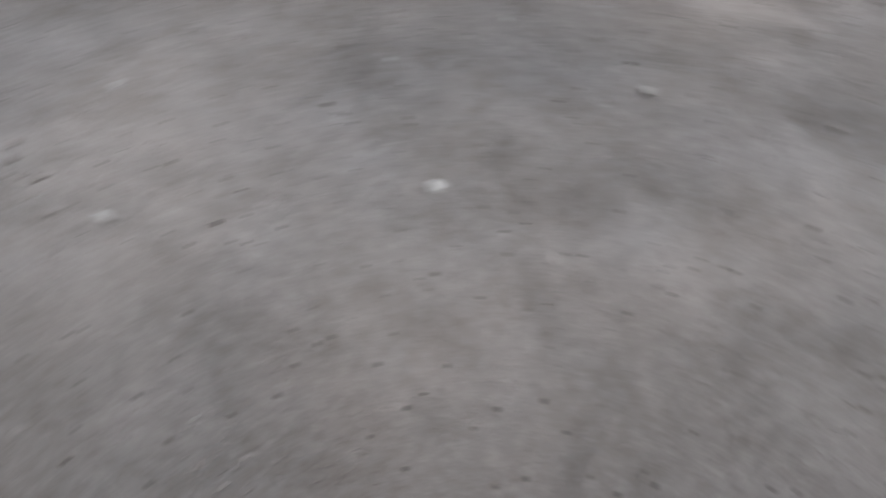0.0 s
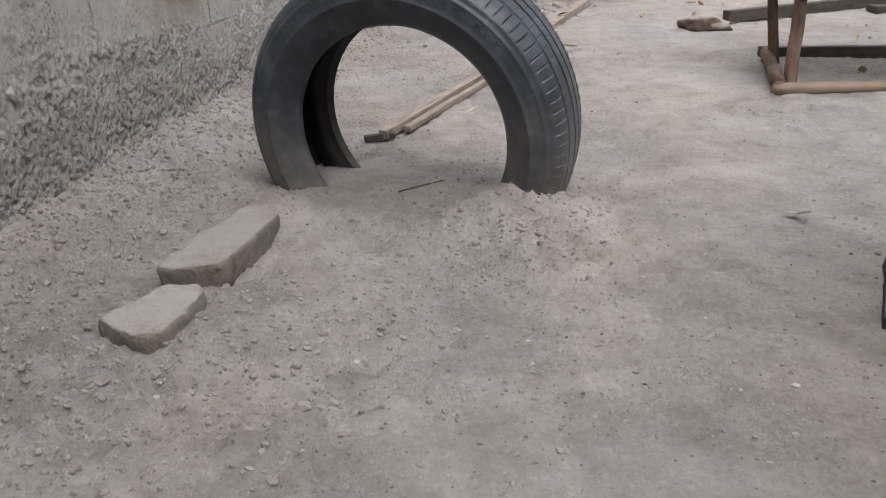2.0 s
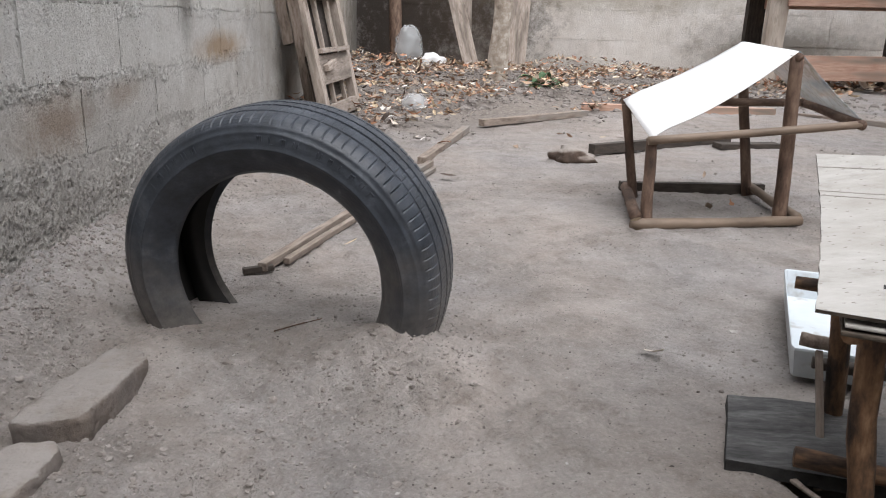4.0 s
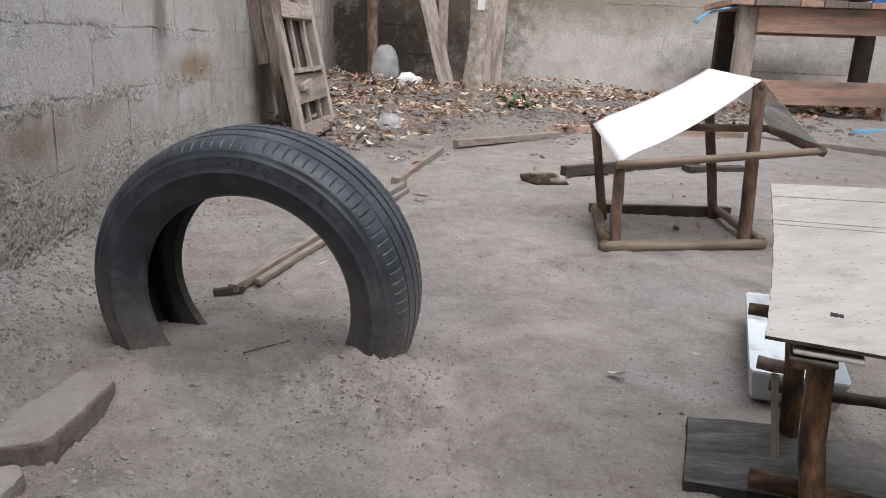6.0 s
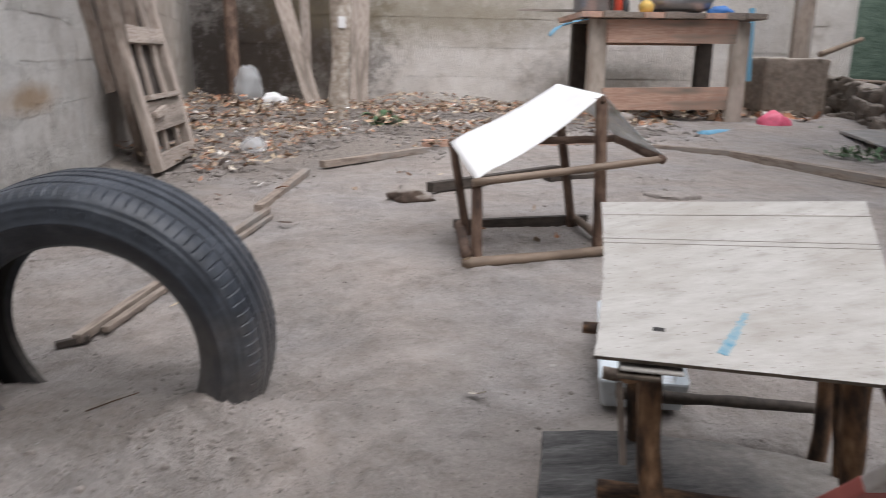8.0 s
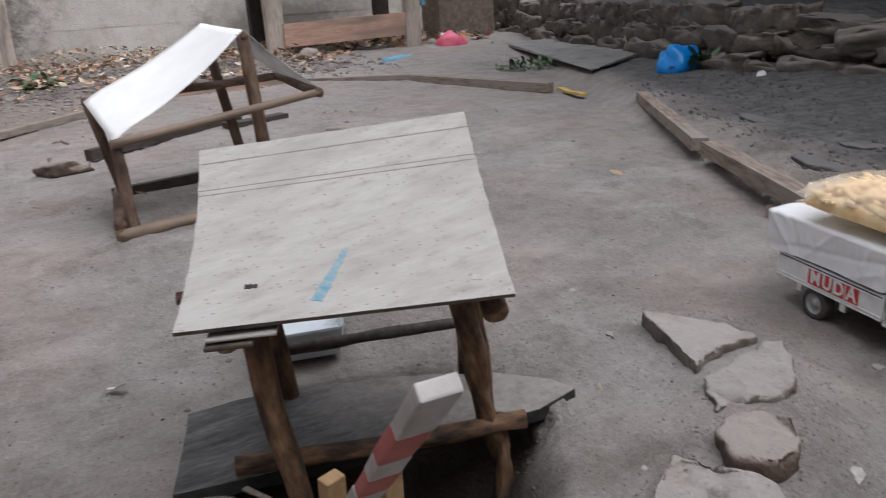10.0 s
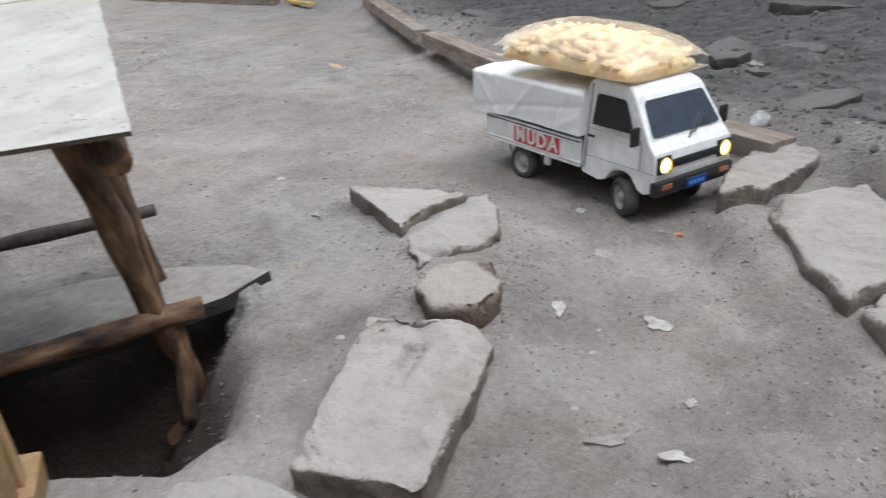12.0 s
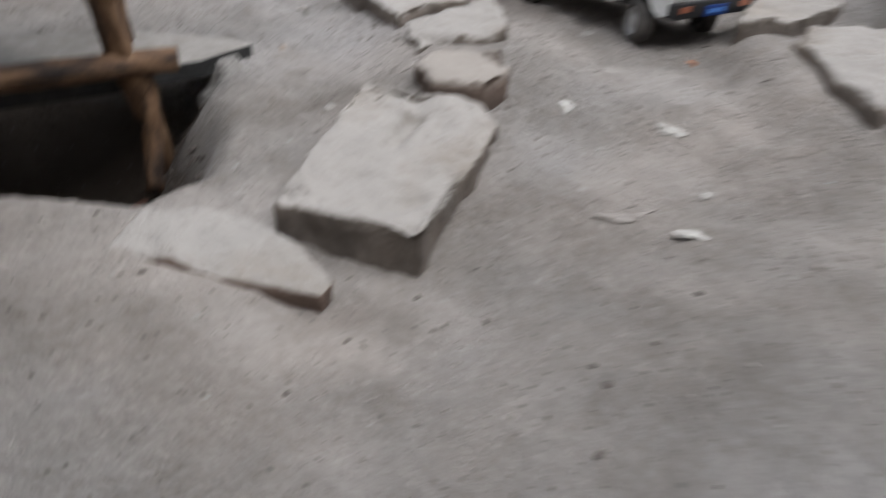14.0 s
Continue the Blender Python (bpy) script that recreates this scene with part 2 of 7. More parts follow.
def dusty(name, side, top, rough_scale=60, vary=0.08, dist=0.006, edge=(0.45, 0.8)):
    """Dusty broken stone or concrete, pale on its upward faces and darker on its sides."""
    m, n, l, b = nodes_of(name)
    geo, tc = n.new("ShaderNodeNewGeometry"), n.new("ShaderNodeTexCoord")

    def tex(scale, detail, rough=0.65):
        t = n.new("ShaderNodeTexNoise")
        t.inputs["Scale"].default_value, t.inputs["Detail"].default_value, t.inputs["Roughness"].default_value = scale, detail, rough
        l.new(tc.outputs["Object"], t.inputs["Vector"])
        return t.outputs["Fac"]

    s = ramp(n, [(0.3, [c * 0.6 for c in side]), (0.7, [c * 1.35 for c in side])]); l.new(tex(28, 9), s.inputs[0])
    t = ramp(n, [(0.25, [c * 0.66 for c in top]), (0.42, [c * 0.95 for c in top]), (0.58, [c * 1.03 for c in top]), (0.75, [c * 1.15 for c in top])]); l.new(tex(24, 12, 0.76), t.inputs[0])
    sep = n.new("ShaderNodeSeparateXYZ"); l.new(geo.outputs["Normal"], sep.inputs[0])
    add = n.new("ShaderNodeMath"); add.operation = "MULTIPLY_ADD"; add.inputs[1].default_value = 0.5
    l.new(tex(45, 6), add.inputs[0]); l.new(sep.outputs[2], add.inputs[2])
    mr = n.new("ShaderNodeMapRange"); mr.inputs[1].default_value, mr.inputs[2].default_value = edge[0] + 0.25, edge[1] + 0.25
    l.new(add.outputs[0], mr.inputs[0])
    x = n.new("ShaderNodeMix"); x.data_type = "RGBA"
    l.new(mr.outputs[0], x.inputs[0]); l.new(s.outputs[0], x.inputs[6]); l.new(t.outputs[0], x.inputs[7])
    old = ramp(n, [(0.50, (1, 1, 1)), (0.66, (0.70, 0.64, 0.58))]); l.new(tex(9, 8, 0.7), old.inputs[0])
    sp = n.new("ShaderNodeTexVoronoi"); sp.inputs["Scale"].default_value = 95
    l.new(tc.outputs["Object"], sp.inputs["Vector"])
    pits = ramp(n, [(0.10, (0.45, 0.42, 0.39)), (0.30, (1, 1, 1))]); l.new(sp.outputs["Distance"], pits.inputs[0])
    mixed_ = x.outputs[2]
    for worn in (old, pits):
        w = n.new("ShaderNodeMix"); w.data_type, w.blend_type = "RGBA", "MULTIPLY"
        w.inputs[0].default_value = 0.8 if worn is old else 0.22
        l.new(mixed_, w.inputs[6]); l.new(worn.outputs[0], w.inputs[7])
        mixed_ = w.outputs[2]
    oi = n.new("ShaderNodeObjectInfo"); vr = n.new("ShaderNodeMapRange")
    vr.inputs[3].default_value, vr.inputs[4].default_value = 1 - vary, 1 + vary
    l.new(oi.outputs["Random"], vr.inputs[0])
    hs = n.new("ShaderNodeHueSaturation"); l.new(vr.outputs[0], hs.inputs["Value"]); l.new(mixed_, hs.inputs["Color"])
    l.new(hs.outputs[0], b.inputs["Base Color"])
    b.inputs["Roughness"].default_value = 0.95
    b1 = n.new("ShaderNodeBump"); b1.inputs["Strength"].default_value, b1.inputs["Distance"].default_value = 0.7, dist * 0.22
    l.new(tex(rough_scale * 4, 6), b1.inputs["Height"])
    b2 = n.new("ShaderNodeBump"); b2.inputs["Strength"].default_value, b2.inputs["Distance"].default_value = 0.8, dist * 0.8
    l.new(tex(rough_scale, 8), b2.inputs["Height"]); l.new(b1.outputs[0], b2.inputs["Normal"]); l.new(b2.outputs[0], b.inputs["Normal"])
    return m


def rubber_material():
    """Sun-bleached rubber: bluish grey scuffs, and brown dust caked on from the ground up with a ragged edge."""
    m, n, l, b = nodes_of("old_tyre_rubber")
    tc, geo = n.new("ShaderNodeTexCoord"), n.new("ShaderNodeNewGeometry")

    def tex(scale, detail, rough=0.65):
        t = n.new("ShaderNodeTexNoise")
        t.inputs["Scale"].default_value, t.inputs["Detail"].default_value, t.inputs["Roughness"].default_value = scale, detail, rough
        l.new(tc.outputs["Object"], t.inputs["Vector"])
        return t.outputs["Fac"]

    base = ramp(n, [(0.3, (0.015, 0.018, 0.023)), (0.55, (0.041, 0.048, 0.060)), (0.75, (0.105, 0.116, 0.134))])
    l.new(tex(26, 11, 0.72), base.inputs[0])
    sep = n.new("ShaderNodeSeparateXYZ"); l.new(geo.outputs["Position"], sep.inputs[0])
    k = n.new("ShaderNodeMath"); k.operation = "MULTIPLY_ADD"; k.inputs[1].default_value = -0.34
    l.new(tex(9, 8, 0.7), k.inputs[0]); l.new(sep.outputs[2], k.inputs[2])
    mr = n.new("ShaderNodeMapRange")
    for i, v in ((1, -0.18), (2, -0.01), (3, 0.75), (4, 0.0)):
        mr.inputs[i].default_value = v
    l.new(k.outputs[0], mr.inputs[0])
    dust = ramp(n, [(0.35, (0.10, 0.088, 0.076)), (0.65, (0.19, 0.168, 0.148))]); l.new(tex(70, 8, 0.7), dust.inputs[0])
    x = n.new("ShaderNodeMix"); x.data_type = "RGBA"
    l.new(mr.outputs[0], x.inputs[0]); l.new(base.outputs[0], x.inputs[6]); l.new(dust.outputs[0], x.inputs[7])
    l.new(x.outputs[2], b.inputs["Base Color"])
    rg = n.new("ShaderNodeMapRange"); rg.inputs[3].default_value, rg.inputs[4].default_value = 0.28, 0.55
    l.new(tex(40, 6), rg.inputs[0]); l.new(rg.outputs[0], b.inputs["Roughness"])
    bp = n.new("ShaderNodeBump"); bp.inputs["Strength"].default_value, bp.inputs["Distance"].default_value = 0.6, 0.0012
    l.new(tex(190, 6, 0.7), bp.inputs["Height"]); l.new(bp.outputs[0], b.inputs["Normal"])
    return m


def wall_material(name, stops, pits, dist, rust, dark_patches, block_vary=0.05):
    """Weathered concrete: cloudy grey, rusty stains, placed darker patches, fine pores and gritty relief."""
    m, n, l, b = nodes_of(name)
    geo = n.new("ShaderNodeNewGeometry")

    def tex(scale, detail, rough=0.65, stretch=None):
        t = n.new("ShaderNodeTexNoise")
        t.inputs["Scale"].default_value, t.inputs["Detail"].default_value, t.inputs["Roughness"].default_value = scale, detail, rough
        src = geo.outputs["Position"]
        if stretch:
            mp = n.new("ShaderNodeMapping"); mp.inputs["Scale"].default_value = stretch
            l.new(src, mp.inputs["Vector"]); src = mp.outputs[0]
        l.new(src, t.inputs["Vector"])
        return t.outputs["Fac"]

    def over(col, fac, colour, strength=1.0, mode="MIX"):
        x = n.new("ShaderNodeMix"); x.data_type, x.blend_type = "RGBA", mode
        k = n.new("ShaderNodeMath"); k.operation = "MULTIPLY"; k.inputs[1].default_value = strength
        l.new(fac, k.inputs[0]); l.new(k.outputs[0], x.inputs[0]); l.new(col, x.inputs[6])
        if isinstance(colour, tuple):
            x.inputs[7].default_value = (*colour, 1)
        else:
            l.new(colour, x.inputs[7])
        return x.outputs[2]

    def edge(fac, lo, hi):
        r = ramp(n, [(lo, (0, 0, 0)), (hi, (1, 1, 1))]); l.new(fac, r.inputs[0])
        return r.outputs[0]

    base = ramp(n, stops); l.new(tex(4.5, 13, 0.74), base.inputs[0])
    col = base.outputs[0]
    grain = ramp(n, [(0.30, (0.40, 0.38, 0.35)), (0.40, (0.90, 0.89, 0.88)), (0.50, (1.02, 1.02, 1.02)), (0.68, (1.25, 1.25, 1.25))]); l.new(tex(105, 10, 0.82), grain.inputs[0])
    one = n.new("ShaderNodeValue"); one.outputs[0].default_value = 1.0
    col = over(col, one.outputs[0], grain.outputs[0], 0.85, "MULTIPLY")
    col = over(col, edge(tex(2.4, 9, 0.75), 0.56, 0.70), rust, 0.55)
    for place, radius, colour, strength in dark_patches:
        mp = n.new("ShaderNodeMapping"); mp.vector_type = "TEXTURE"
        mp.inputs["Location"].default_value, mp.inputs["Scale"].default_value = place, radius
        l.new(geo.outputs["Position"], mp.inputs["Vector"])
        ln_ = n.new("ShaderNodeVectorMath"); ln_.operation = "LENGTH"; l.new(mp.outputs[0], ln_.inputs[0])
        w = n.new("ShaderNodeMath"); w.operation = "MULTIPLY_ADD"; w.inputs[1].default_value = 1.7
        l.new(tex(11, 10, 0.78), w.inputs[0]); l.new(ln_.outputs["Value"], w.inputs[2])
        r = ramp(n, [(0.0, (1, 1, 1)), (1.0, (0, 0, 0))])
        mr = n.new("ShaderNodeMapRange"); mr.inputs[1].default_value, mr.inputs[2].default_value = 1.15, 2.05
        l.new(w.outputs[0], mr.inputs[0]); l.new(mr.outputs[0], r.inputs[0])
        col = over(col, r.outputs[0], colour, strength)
    v = n.new("ShaderNodeTexVoronoi"); v.inputs["Scale"].default_value = 130
    l.new(geo.outputs["Position"], v.inputs["Vector"])
    hole = ramp(n, [(0.16, (1, 1, 1)), (0.34, (0, 0, 0))]); l.new(v.outputs["Distance"], hole.inputs[0])
    some = n.new("ShaderNodeMath"); some.operation = "MULTIPLY"
    l.new(hole.outputs[0], some.inputs[0]); l.new(edge(tex(14, 5), 0.48, 0.60), some.inputs[1])
    col = over(col, some.outputs[0], (0.17, 0.155, 0.135), pits)
    oi = n.new("ShaderNodeObjectInfo"); vr = n.new("ShaderNodeMapRange")
    vr.inputs[3].default_value, vr.inputs[4].default_value = 1 - block_vary, 1 + block_vary
    l.new(oi.outputs["Random"], vr.inputs[0])
    hs = n.new("ShaderNodeHueSaturation"); l.new(vr.outputs[0], hs.inputs["Value"]); l.new(col, hs.inputs["Color"])
    l.new(hs.outputs[0], b.inputs["Base Color"])
    b.inputs["Roughness"].default_value = 0.96
    b1 = n.new("ShaderNodeBump"); b1.inputs["Strength"].default_value, b1.inputs["Distance"].default_value = 1.0, dist * 0.5
    l.new(tex(190, 7, 0.7), b1.inputs["Height"])
    b2 = n.new("ShaderNodeBump"); b2.inputs["Strength"].default_value, b2.inputs["Distance"].default_value = 1.0, dist
    l.new(tex(78, 9, 0.76), b2.inputs["Height"]); l.new(b1.outputs[0], b2.inputs["Normal"]); l.new(b2.outputs[0], b.inputs["Normal"])
    return m


def board_material():
    """Charred-looking board under a film of pale dust, thicker towards one end, with fine scratches along it."""
    m, n, l, b = nodes_of("charcoal_board")
    tc = n.new("ShaderNodeTexCoord")

    def tex(scale, detail, rough=0.65, stretch=(1, 1, 1)):
        t, mp = n.new("ShaderNodeTexNoise"), n.new("ShaderNodeMapping")
        mp.inputs["Scale"].default_value = stretch
        mp.inputs["Rotation"].default_value = (0, 0, radians(12))
        t.inputs["Scale"].default_value, t.inputs["Detail"].default_value, t.inputs["Roughness"].default_value = scale, detail, rough
        l.new(tc.outputs["Object"], mp.inputs["Vector"]); l.new(mp.outputs[0], t.inputs["Vector"])
        return t.outputs["Fac"]

    base = ramp(n, [(0.33, (0.034, 0.033, 0.032)), (0.5, (0.095, 0.093, 0.091)), (0.68, (0.215, 0.211, 0.205))])
    l.new(tex(38, 12, 0.78, (0.35, 1.6, 1)), base.inputs[0])
    sep = n.new("ShaderNodeSeparateXYZ"); l.new(tc.outputs["Object"], sep.inputs[0])
    k = n.new("ShaderNodeMath"); k.operation = "MULTIPLY_ADD"; k.inputs[1].default_value = 0.55
    l.new(tex(14, 10, 0.75), k.inputs[0]); l.new(sep.outputs[0], k.inputs[2])
    mr = n.new("ShaderNodeMapRange")
    for i, v in ((1, 0.86), (2, 1.04), (3, 0.0), (4, 0.95)):
        mr.inputs[i].default_value = v
    l.new(k.outputs[0], mr.inputs[0])
    dust = ramp(n, [(0.35, (0.20, 0.18, 0.165)), (0.65, (0.32, 0.295, 0.27))]); l.new(tex(60, 9, 0.75), dust.inputs[0])
    x = n.new("ShaderNodeMix"); x.data_type = "RGBA"
    l.new(mr.outputs[0], x.inputs[0]); l.new(base.outputs[0], x.inputs[6]); l.new(dust.outputs[0], x.inputs[7])
    l.new(x.outputs[2], b.inputs["Base Color"])
    b.inputs["Roughness"].default_value = 0.85
    bp = n.new("ShaderNodeBump"); bp.inputs["Strength"].default_value, bp.inputs["Distance"].default_value = 1.0, 0.003
    l.new(tex(60, 9, 0.72, (0.4, 1.6, 1)), bp.inputs["Height"]); l.new(bp.outputs[0], b.inputs["Normal"])
    return m


DIRT = dirt_material()
CLOD = surface("dirt_clod", [(0.3, (0.205, 0.180, 0.162)), (0.7, (0.310, 0.281, 0.258))], 30, 5, 0.95, 0.5, 160, 0.002, world_space=True)
SOIL = surface("loosened_soil", [(0.3, (0.175, 0.150, 0.132)), (0.7, (0.29, 0.26, 0.237))], 60, 6, 0.95, 0.8, 160, 0.002, world_space=True)
GRIT = surface("dark_grit", [(0.3, (0.13, 0.114, 0.10)), (0.7, (0.25, 0.227, 0.207))], 30, 5, 0.95, 0.5, 160, 0.002, world_space=True)
# crumbs toned down to the pit floor's painted-in shade
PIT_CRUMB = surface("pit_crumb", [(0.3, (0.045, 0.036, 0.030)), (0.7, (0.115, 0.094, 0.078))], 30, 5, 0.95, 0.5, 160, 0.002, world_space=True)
SPECK = surface("dark_speck", [(0.3, (0.05, 0.042, 0.036)), (0.7, (0.12, 0.10, 0.088))], 30, 5, 0.95, 0.5, 160, 0.002, world_space=True)
BANK_CRUMB = surface("grey_bank_crumb", [(0.3, (0.085, 0.08, 0.076)), (0.7, (0.20, 0.19, 0.18))], 30, 5, 0.95, 0.5, 160, 0.002, world_space=True)
CHIP = surface("pale_stone_chip", [(0.3, (0.25, 0.23, 0.208)), (0.55, (0.36, 0.34, 0.315)), (0.7, (0.44, 0.42, 0.39))], 110, 6, 0.9, 0.6, 160, 0.001, world_space=True)
GREY_WALL = [(0.28, (0.42, 0.403, 0.37)), (0.45, (0.575, 0.558, 0.525)), (0.72, (0.70, 0.688, 0.665))]
LEFT_STAINS = [((-0.5, 1.2, 0.02), (0.6, 2.2, 0.27), (0.30, 0.272, 0.24), 0.75), ((-0.51, 1.22, 0.25), (0.3, 0.14, 0.06), (0.24, 0.17, 0.115), 0.75), ((-0.58, 2.25, 0.335), (0.3, 0.26, 0.045), (0.34, 0.225, 0.12), 0.8), ((-0.53, 1.50, 0.27), (0.3, 0.10, 0.03), (0.30, 0.225, 0.165), 0.6),
               ((-0.56, 1.93, 0.47), (0.3, 0.06, 0.14), (0.22, 0.205, 0.18), 0.85), ((-0.77, 4.55, 0.36), (0.3, 0.22, 0.05), (0.33, 0.20, 0.12), 0.8), ((-0.77, 4.8, 0.5), (0.6, 1.9, 1.2), (0.34, 0.275, 0.21), 0.7), ((-0.93, 6.45, 0.2), (0.4, 1.0, 1.3), (0.10, 0.085, 0.068), 0.7)]
BLOCK = wall_material("weathered_concrete_block", GREY_WALL, 0.75, 0.006, (0.40, 0.355, 0.30), LEFT_STAINS)
ROUGHCAST = wall_material("pitted_roughcast", GREY_WALL, 1.0, 0.008, (0.40, 0.355, 0.30), LEFT_STAINS)
# darkest patches sit at the left corner; others run low and along the top
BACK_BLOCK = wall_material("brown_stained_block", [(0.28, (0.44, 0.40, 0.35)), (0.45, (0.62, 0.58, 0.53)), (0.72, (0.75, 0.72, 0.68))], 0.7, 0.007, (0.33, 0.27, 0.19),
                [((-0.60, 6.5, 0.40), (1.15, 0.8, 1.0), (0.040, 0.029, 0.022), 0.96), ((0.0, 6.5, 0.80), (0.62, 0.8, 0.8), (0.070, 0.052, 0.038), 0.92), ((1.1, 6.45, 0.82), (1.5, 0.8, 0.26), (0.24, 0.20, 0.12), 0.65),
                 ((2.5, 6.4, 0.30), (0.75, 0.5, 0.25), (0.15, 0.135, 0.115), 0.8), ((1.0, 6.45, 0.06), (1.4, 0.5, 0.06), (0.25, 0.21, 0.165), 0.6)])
MORTAR = surface("rough_mortar", [(0.28, (0.22, 0.205, 0.18)), (0.46, (0.43, 0.415, 0.385)), (0.72, (0.61, 0.598, 0.575))], 9, 13, 0.97, 1.0, 50, 0.006,
                 stain=(0.20, 0.165, 0.125), stain_scale=1.4, stain_edge=(0.54, 0.72), world_space=True)
PIER = dusty("earth_stained_concrete", (0.22, 0.18, 0.145), (0.30, 0.262, 0.225), 30)
LEDGE_STONE = dusty("earthy_ledge_stone", (0.13, 0.108, 0.088), (0.24, 0.21, 0.182), 30, vary=0.2)
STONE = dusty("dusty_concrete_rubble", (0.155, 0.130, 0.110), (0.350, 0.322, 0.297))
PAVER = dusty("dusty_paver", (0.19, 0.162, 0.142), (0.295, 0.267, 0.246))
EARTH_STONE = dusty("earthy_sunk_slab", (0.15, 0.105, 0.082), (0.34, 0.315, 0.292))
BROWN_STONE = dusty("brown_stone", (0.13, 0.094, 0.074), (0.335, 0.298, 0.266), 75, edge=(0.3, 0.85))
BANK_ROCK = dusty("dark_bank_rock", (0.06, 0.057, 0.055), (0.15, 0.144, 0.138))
AGGREGATE = surface("pebbly_concrete", [(0.3, (0.10, 0.09, 0.08)), (0.5, (0.22, 0.205, 0.19)), (0.72, (0.34, 0.32, 0.30))], 150, 8, 0.95, 1.0, 170, 0.004)
RUBBER = rubber_material()
# tyre's hollow blackened: the shade inside it is put into this colour
RUBBER_INNER_SHADE = surface("shade_black_tyre_lining", [(0.3, (0.006, 0.006, 0.006)), (0.7, (0.022, 0.019, 0.017))], 22, 7, 0.7, 0.4, 100, 0.001)
PALE_WOOD = surface("weathered_pale_wood", [(0.28, (0.15, 0.116, 0.094)), (0.45, (0.36, 0.298, 0.252)), (0.75, (0.53, 0.465, 0.41))], 18, 12, 0.85, 0.5, 60, 0.002,
                    stretch=(1, 6, 6), stain=(0.17, 0.145, 0.12), stain_scale=3, vary=0.14)
BROWN_TIMBER = surface("brown_weathered_timber", [(0.28, (0.11, 0.083, 0.066)), (0.5, (0.25, 0.20, 0.163)), (0.75, (0.37, 0.312, 0.262))], 14, 10, 0.88, 0.6, 60, 0.002,
                       stretch=(1, 6, 6), stain=(0.26, 0.235, 0.21), stain_scale=4, vary=0.12)
PALE_BOARD = surface("pale_cement_board", [(0.3, (0.17, 0.165, 0.158)), (0.7, (0.30, 0.293, 0.283))], 9, 9, 0.9, 0.4, 60, 0.002, stain=(0.30, 0.27, 0.23), stain_scale=4)
TABLE_WOOD = surface("scuffed_pale_timber", [(0.28, (0.30, 0.25, 0.20)), (0.5, (0.52, 0.455, 0.385)), (0.75, (0.66, 0.60, 0.53))], 10, 10, 0.85, 0.5, 60, 0.002, stretch=(1, 5, 5), stain=(0.30, 0.24, 0.19), stain_scale=5)
NEW_WOOD = surface("fresh_sawn_wood", [(0.3, (0.24, 0.145, 0.068)), (0.7, (0.40, 0.265, 0.135))], 18, 6, 0.7, 0.3, 80, 0.001, stretch=(6, 6, 1), vary=0.1)
SHED_STICK = surface("reddish_barked_stick", [(0.32, (0.035, 0.021, 0.015)), (0.48, (0.115, 0.070, 0.049)), (0.68, (0.27, 0.185, 0.132))], 30, 10, 0.8, 0.8, 70, 0.003, stretch=(1, 1, 0.35), vary=0.15)
STICK = surface("barked_stick", [(0.36, (0.012, 0.007, 0.005)), (0.45, (0.060, 0.034, 0.020)), (0.54, (0.16, 0.088, 0.045)), (0.68, (0.33, 0.21, 0.12))], 40, 11, 0.8, 0.7, 70, 0.003, stretch=(1, 1, 0.35), vary=0.18)
BAMBOO = surface("dry_bamboo", [(0.3, (0.11, 0.078, 0.054)), (0.7, (0.27, 0.20, 0.145))], 18, 6, 0.6, 0.35, 60, 0.001, stretch=(1, 1, 0.3), vary=0.15)
DARK_WOOD = surface("dark_old_wood", [(0.3, (0.028, 0.022, 0.018)), (0.7, (0.085, 0.068, 0.055))], 18, 7, 0.8, 0.5, 60, 0.002, stretch=(1, 5, 5))
RED_WOOD = surface("reddish_plank", [(0.3, (0.44, 0.255, 0.185)), (0.7, (0.66, 0.45, 0.345))], 12, 7, 0.75, 0.4, 60, 0.002, stretch=(1, 6, 6), stain=(0.26, 0.21, 0.17), stain_scale=3)
SLATE = board_material()
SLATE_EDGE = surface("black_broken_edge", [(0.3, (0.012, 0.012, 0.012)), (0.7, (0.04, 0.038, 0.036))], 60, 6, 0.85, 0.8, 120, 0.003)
PLY = surface("dusty_plywood", [(0.25, (0.29, 0.272, 0.245)), (0.45, (0.40, 0.384, 0.356)), (0.75, (0.48, 0.465, 0.44))], 30, 14, 0.9, 0.8, 70, 0.002, stretch=(0.8, 2.2, 1),
              stain=(0.335, 0.312, 0.278), stain_scale=9, stain_edge=(0.50, 0.80), speck=(150, 0.25, (0.22, 0.20, 0.175)))
SEAM = surface("pale_ply_seam", [(0.3, (0.24, 0.22, 0.195)), (0.7, (0.37, 0.345, 0.315))], 60, 5, 0.9, 0.5, 120, 0.001)
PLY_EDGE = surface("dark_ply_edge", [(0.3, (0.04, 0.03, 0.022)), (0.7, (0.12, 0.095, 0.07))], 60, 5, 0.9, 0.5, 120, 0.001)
CLOTH = surface("white_cloth", [(0.3, (0.74, 0.735, 0.73)), (0.7, (0.83, 0.83, 0.825))], 10, 5, 0.8, 0.15, 50, 0.001)
SHEET = surface("pale_blue_printed_sheet", [(0.40, (0.50, 0.56, 0.60)), (0.5, (0.66, 0.70, 0.72)), (0.56, (0.42, 0.44, 0.38)), (0.66, (0.70, 0.75, 0.78))], 16, 3, 0.4, 0.1, 40, 0.001)
SHEET.node_tree.nodes["Principled BSDF"].inputs["Alpha"].default_value = 0.5
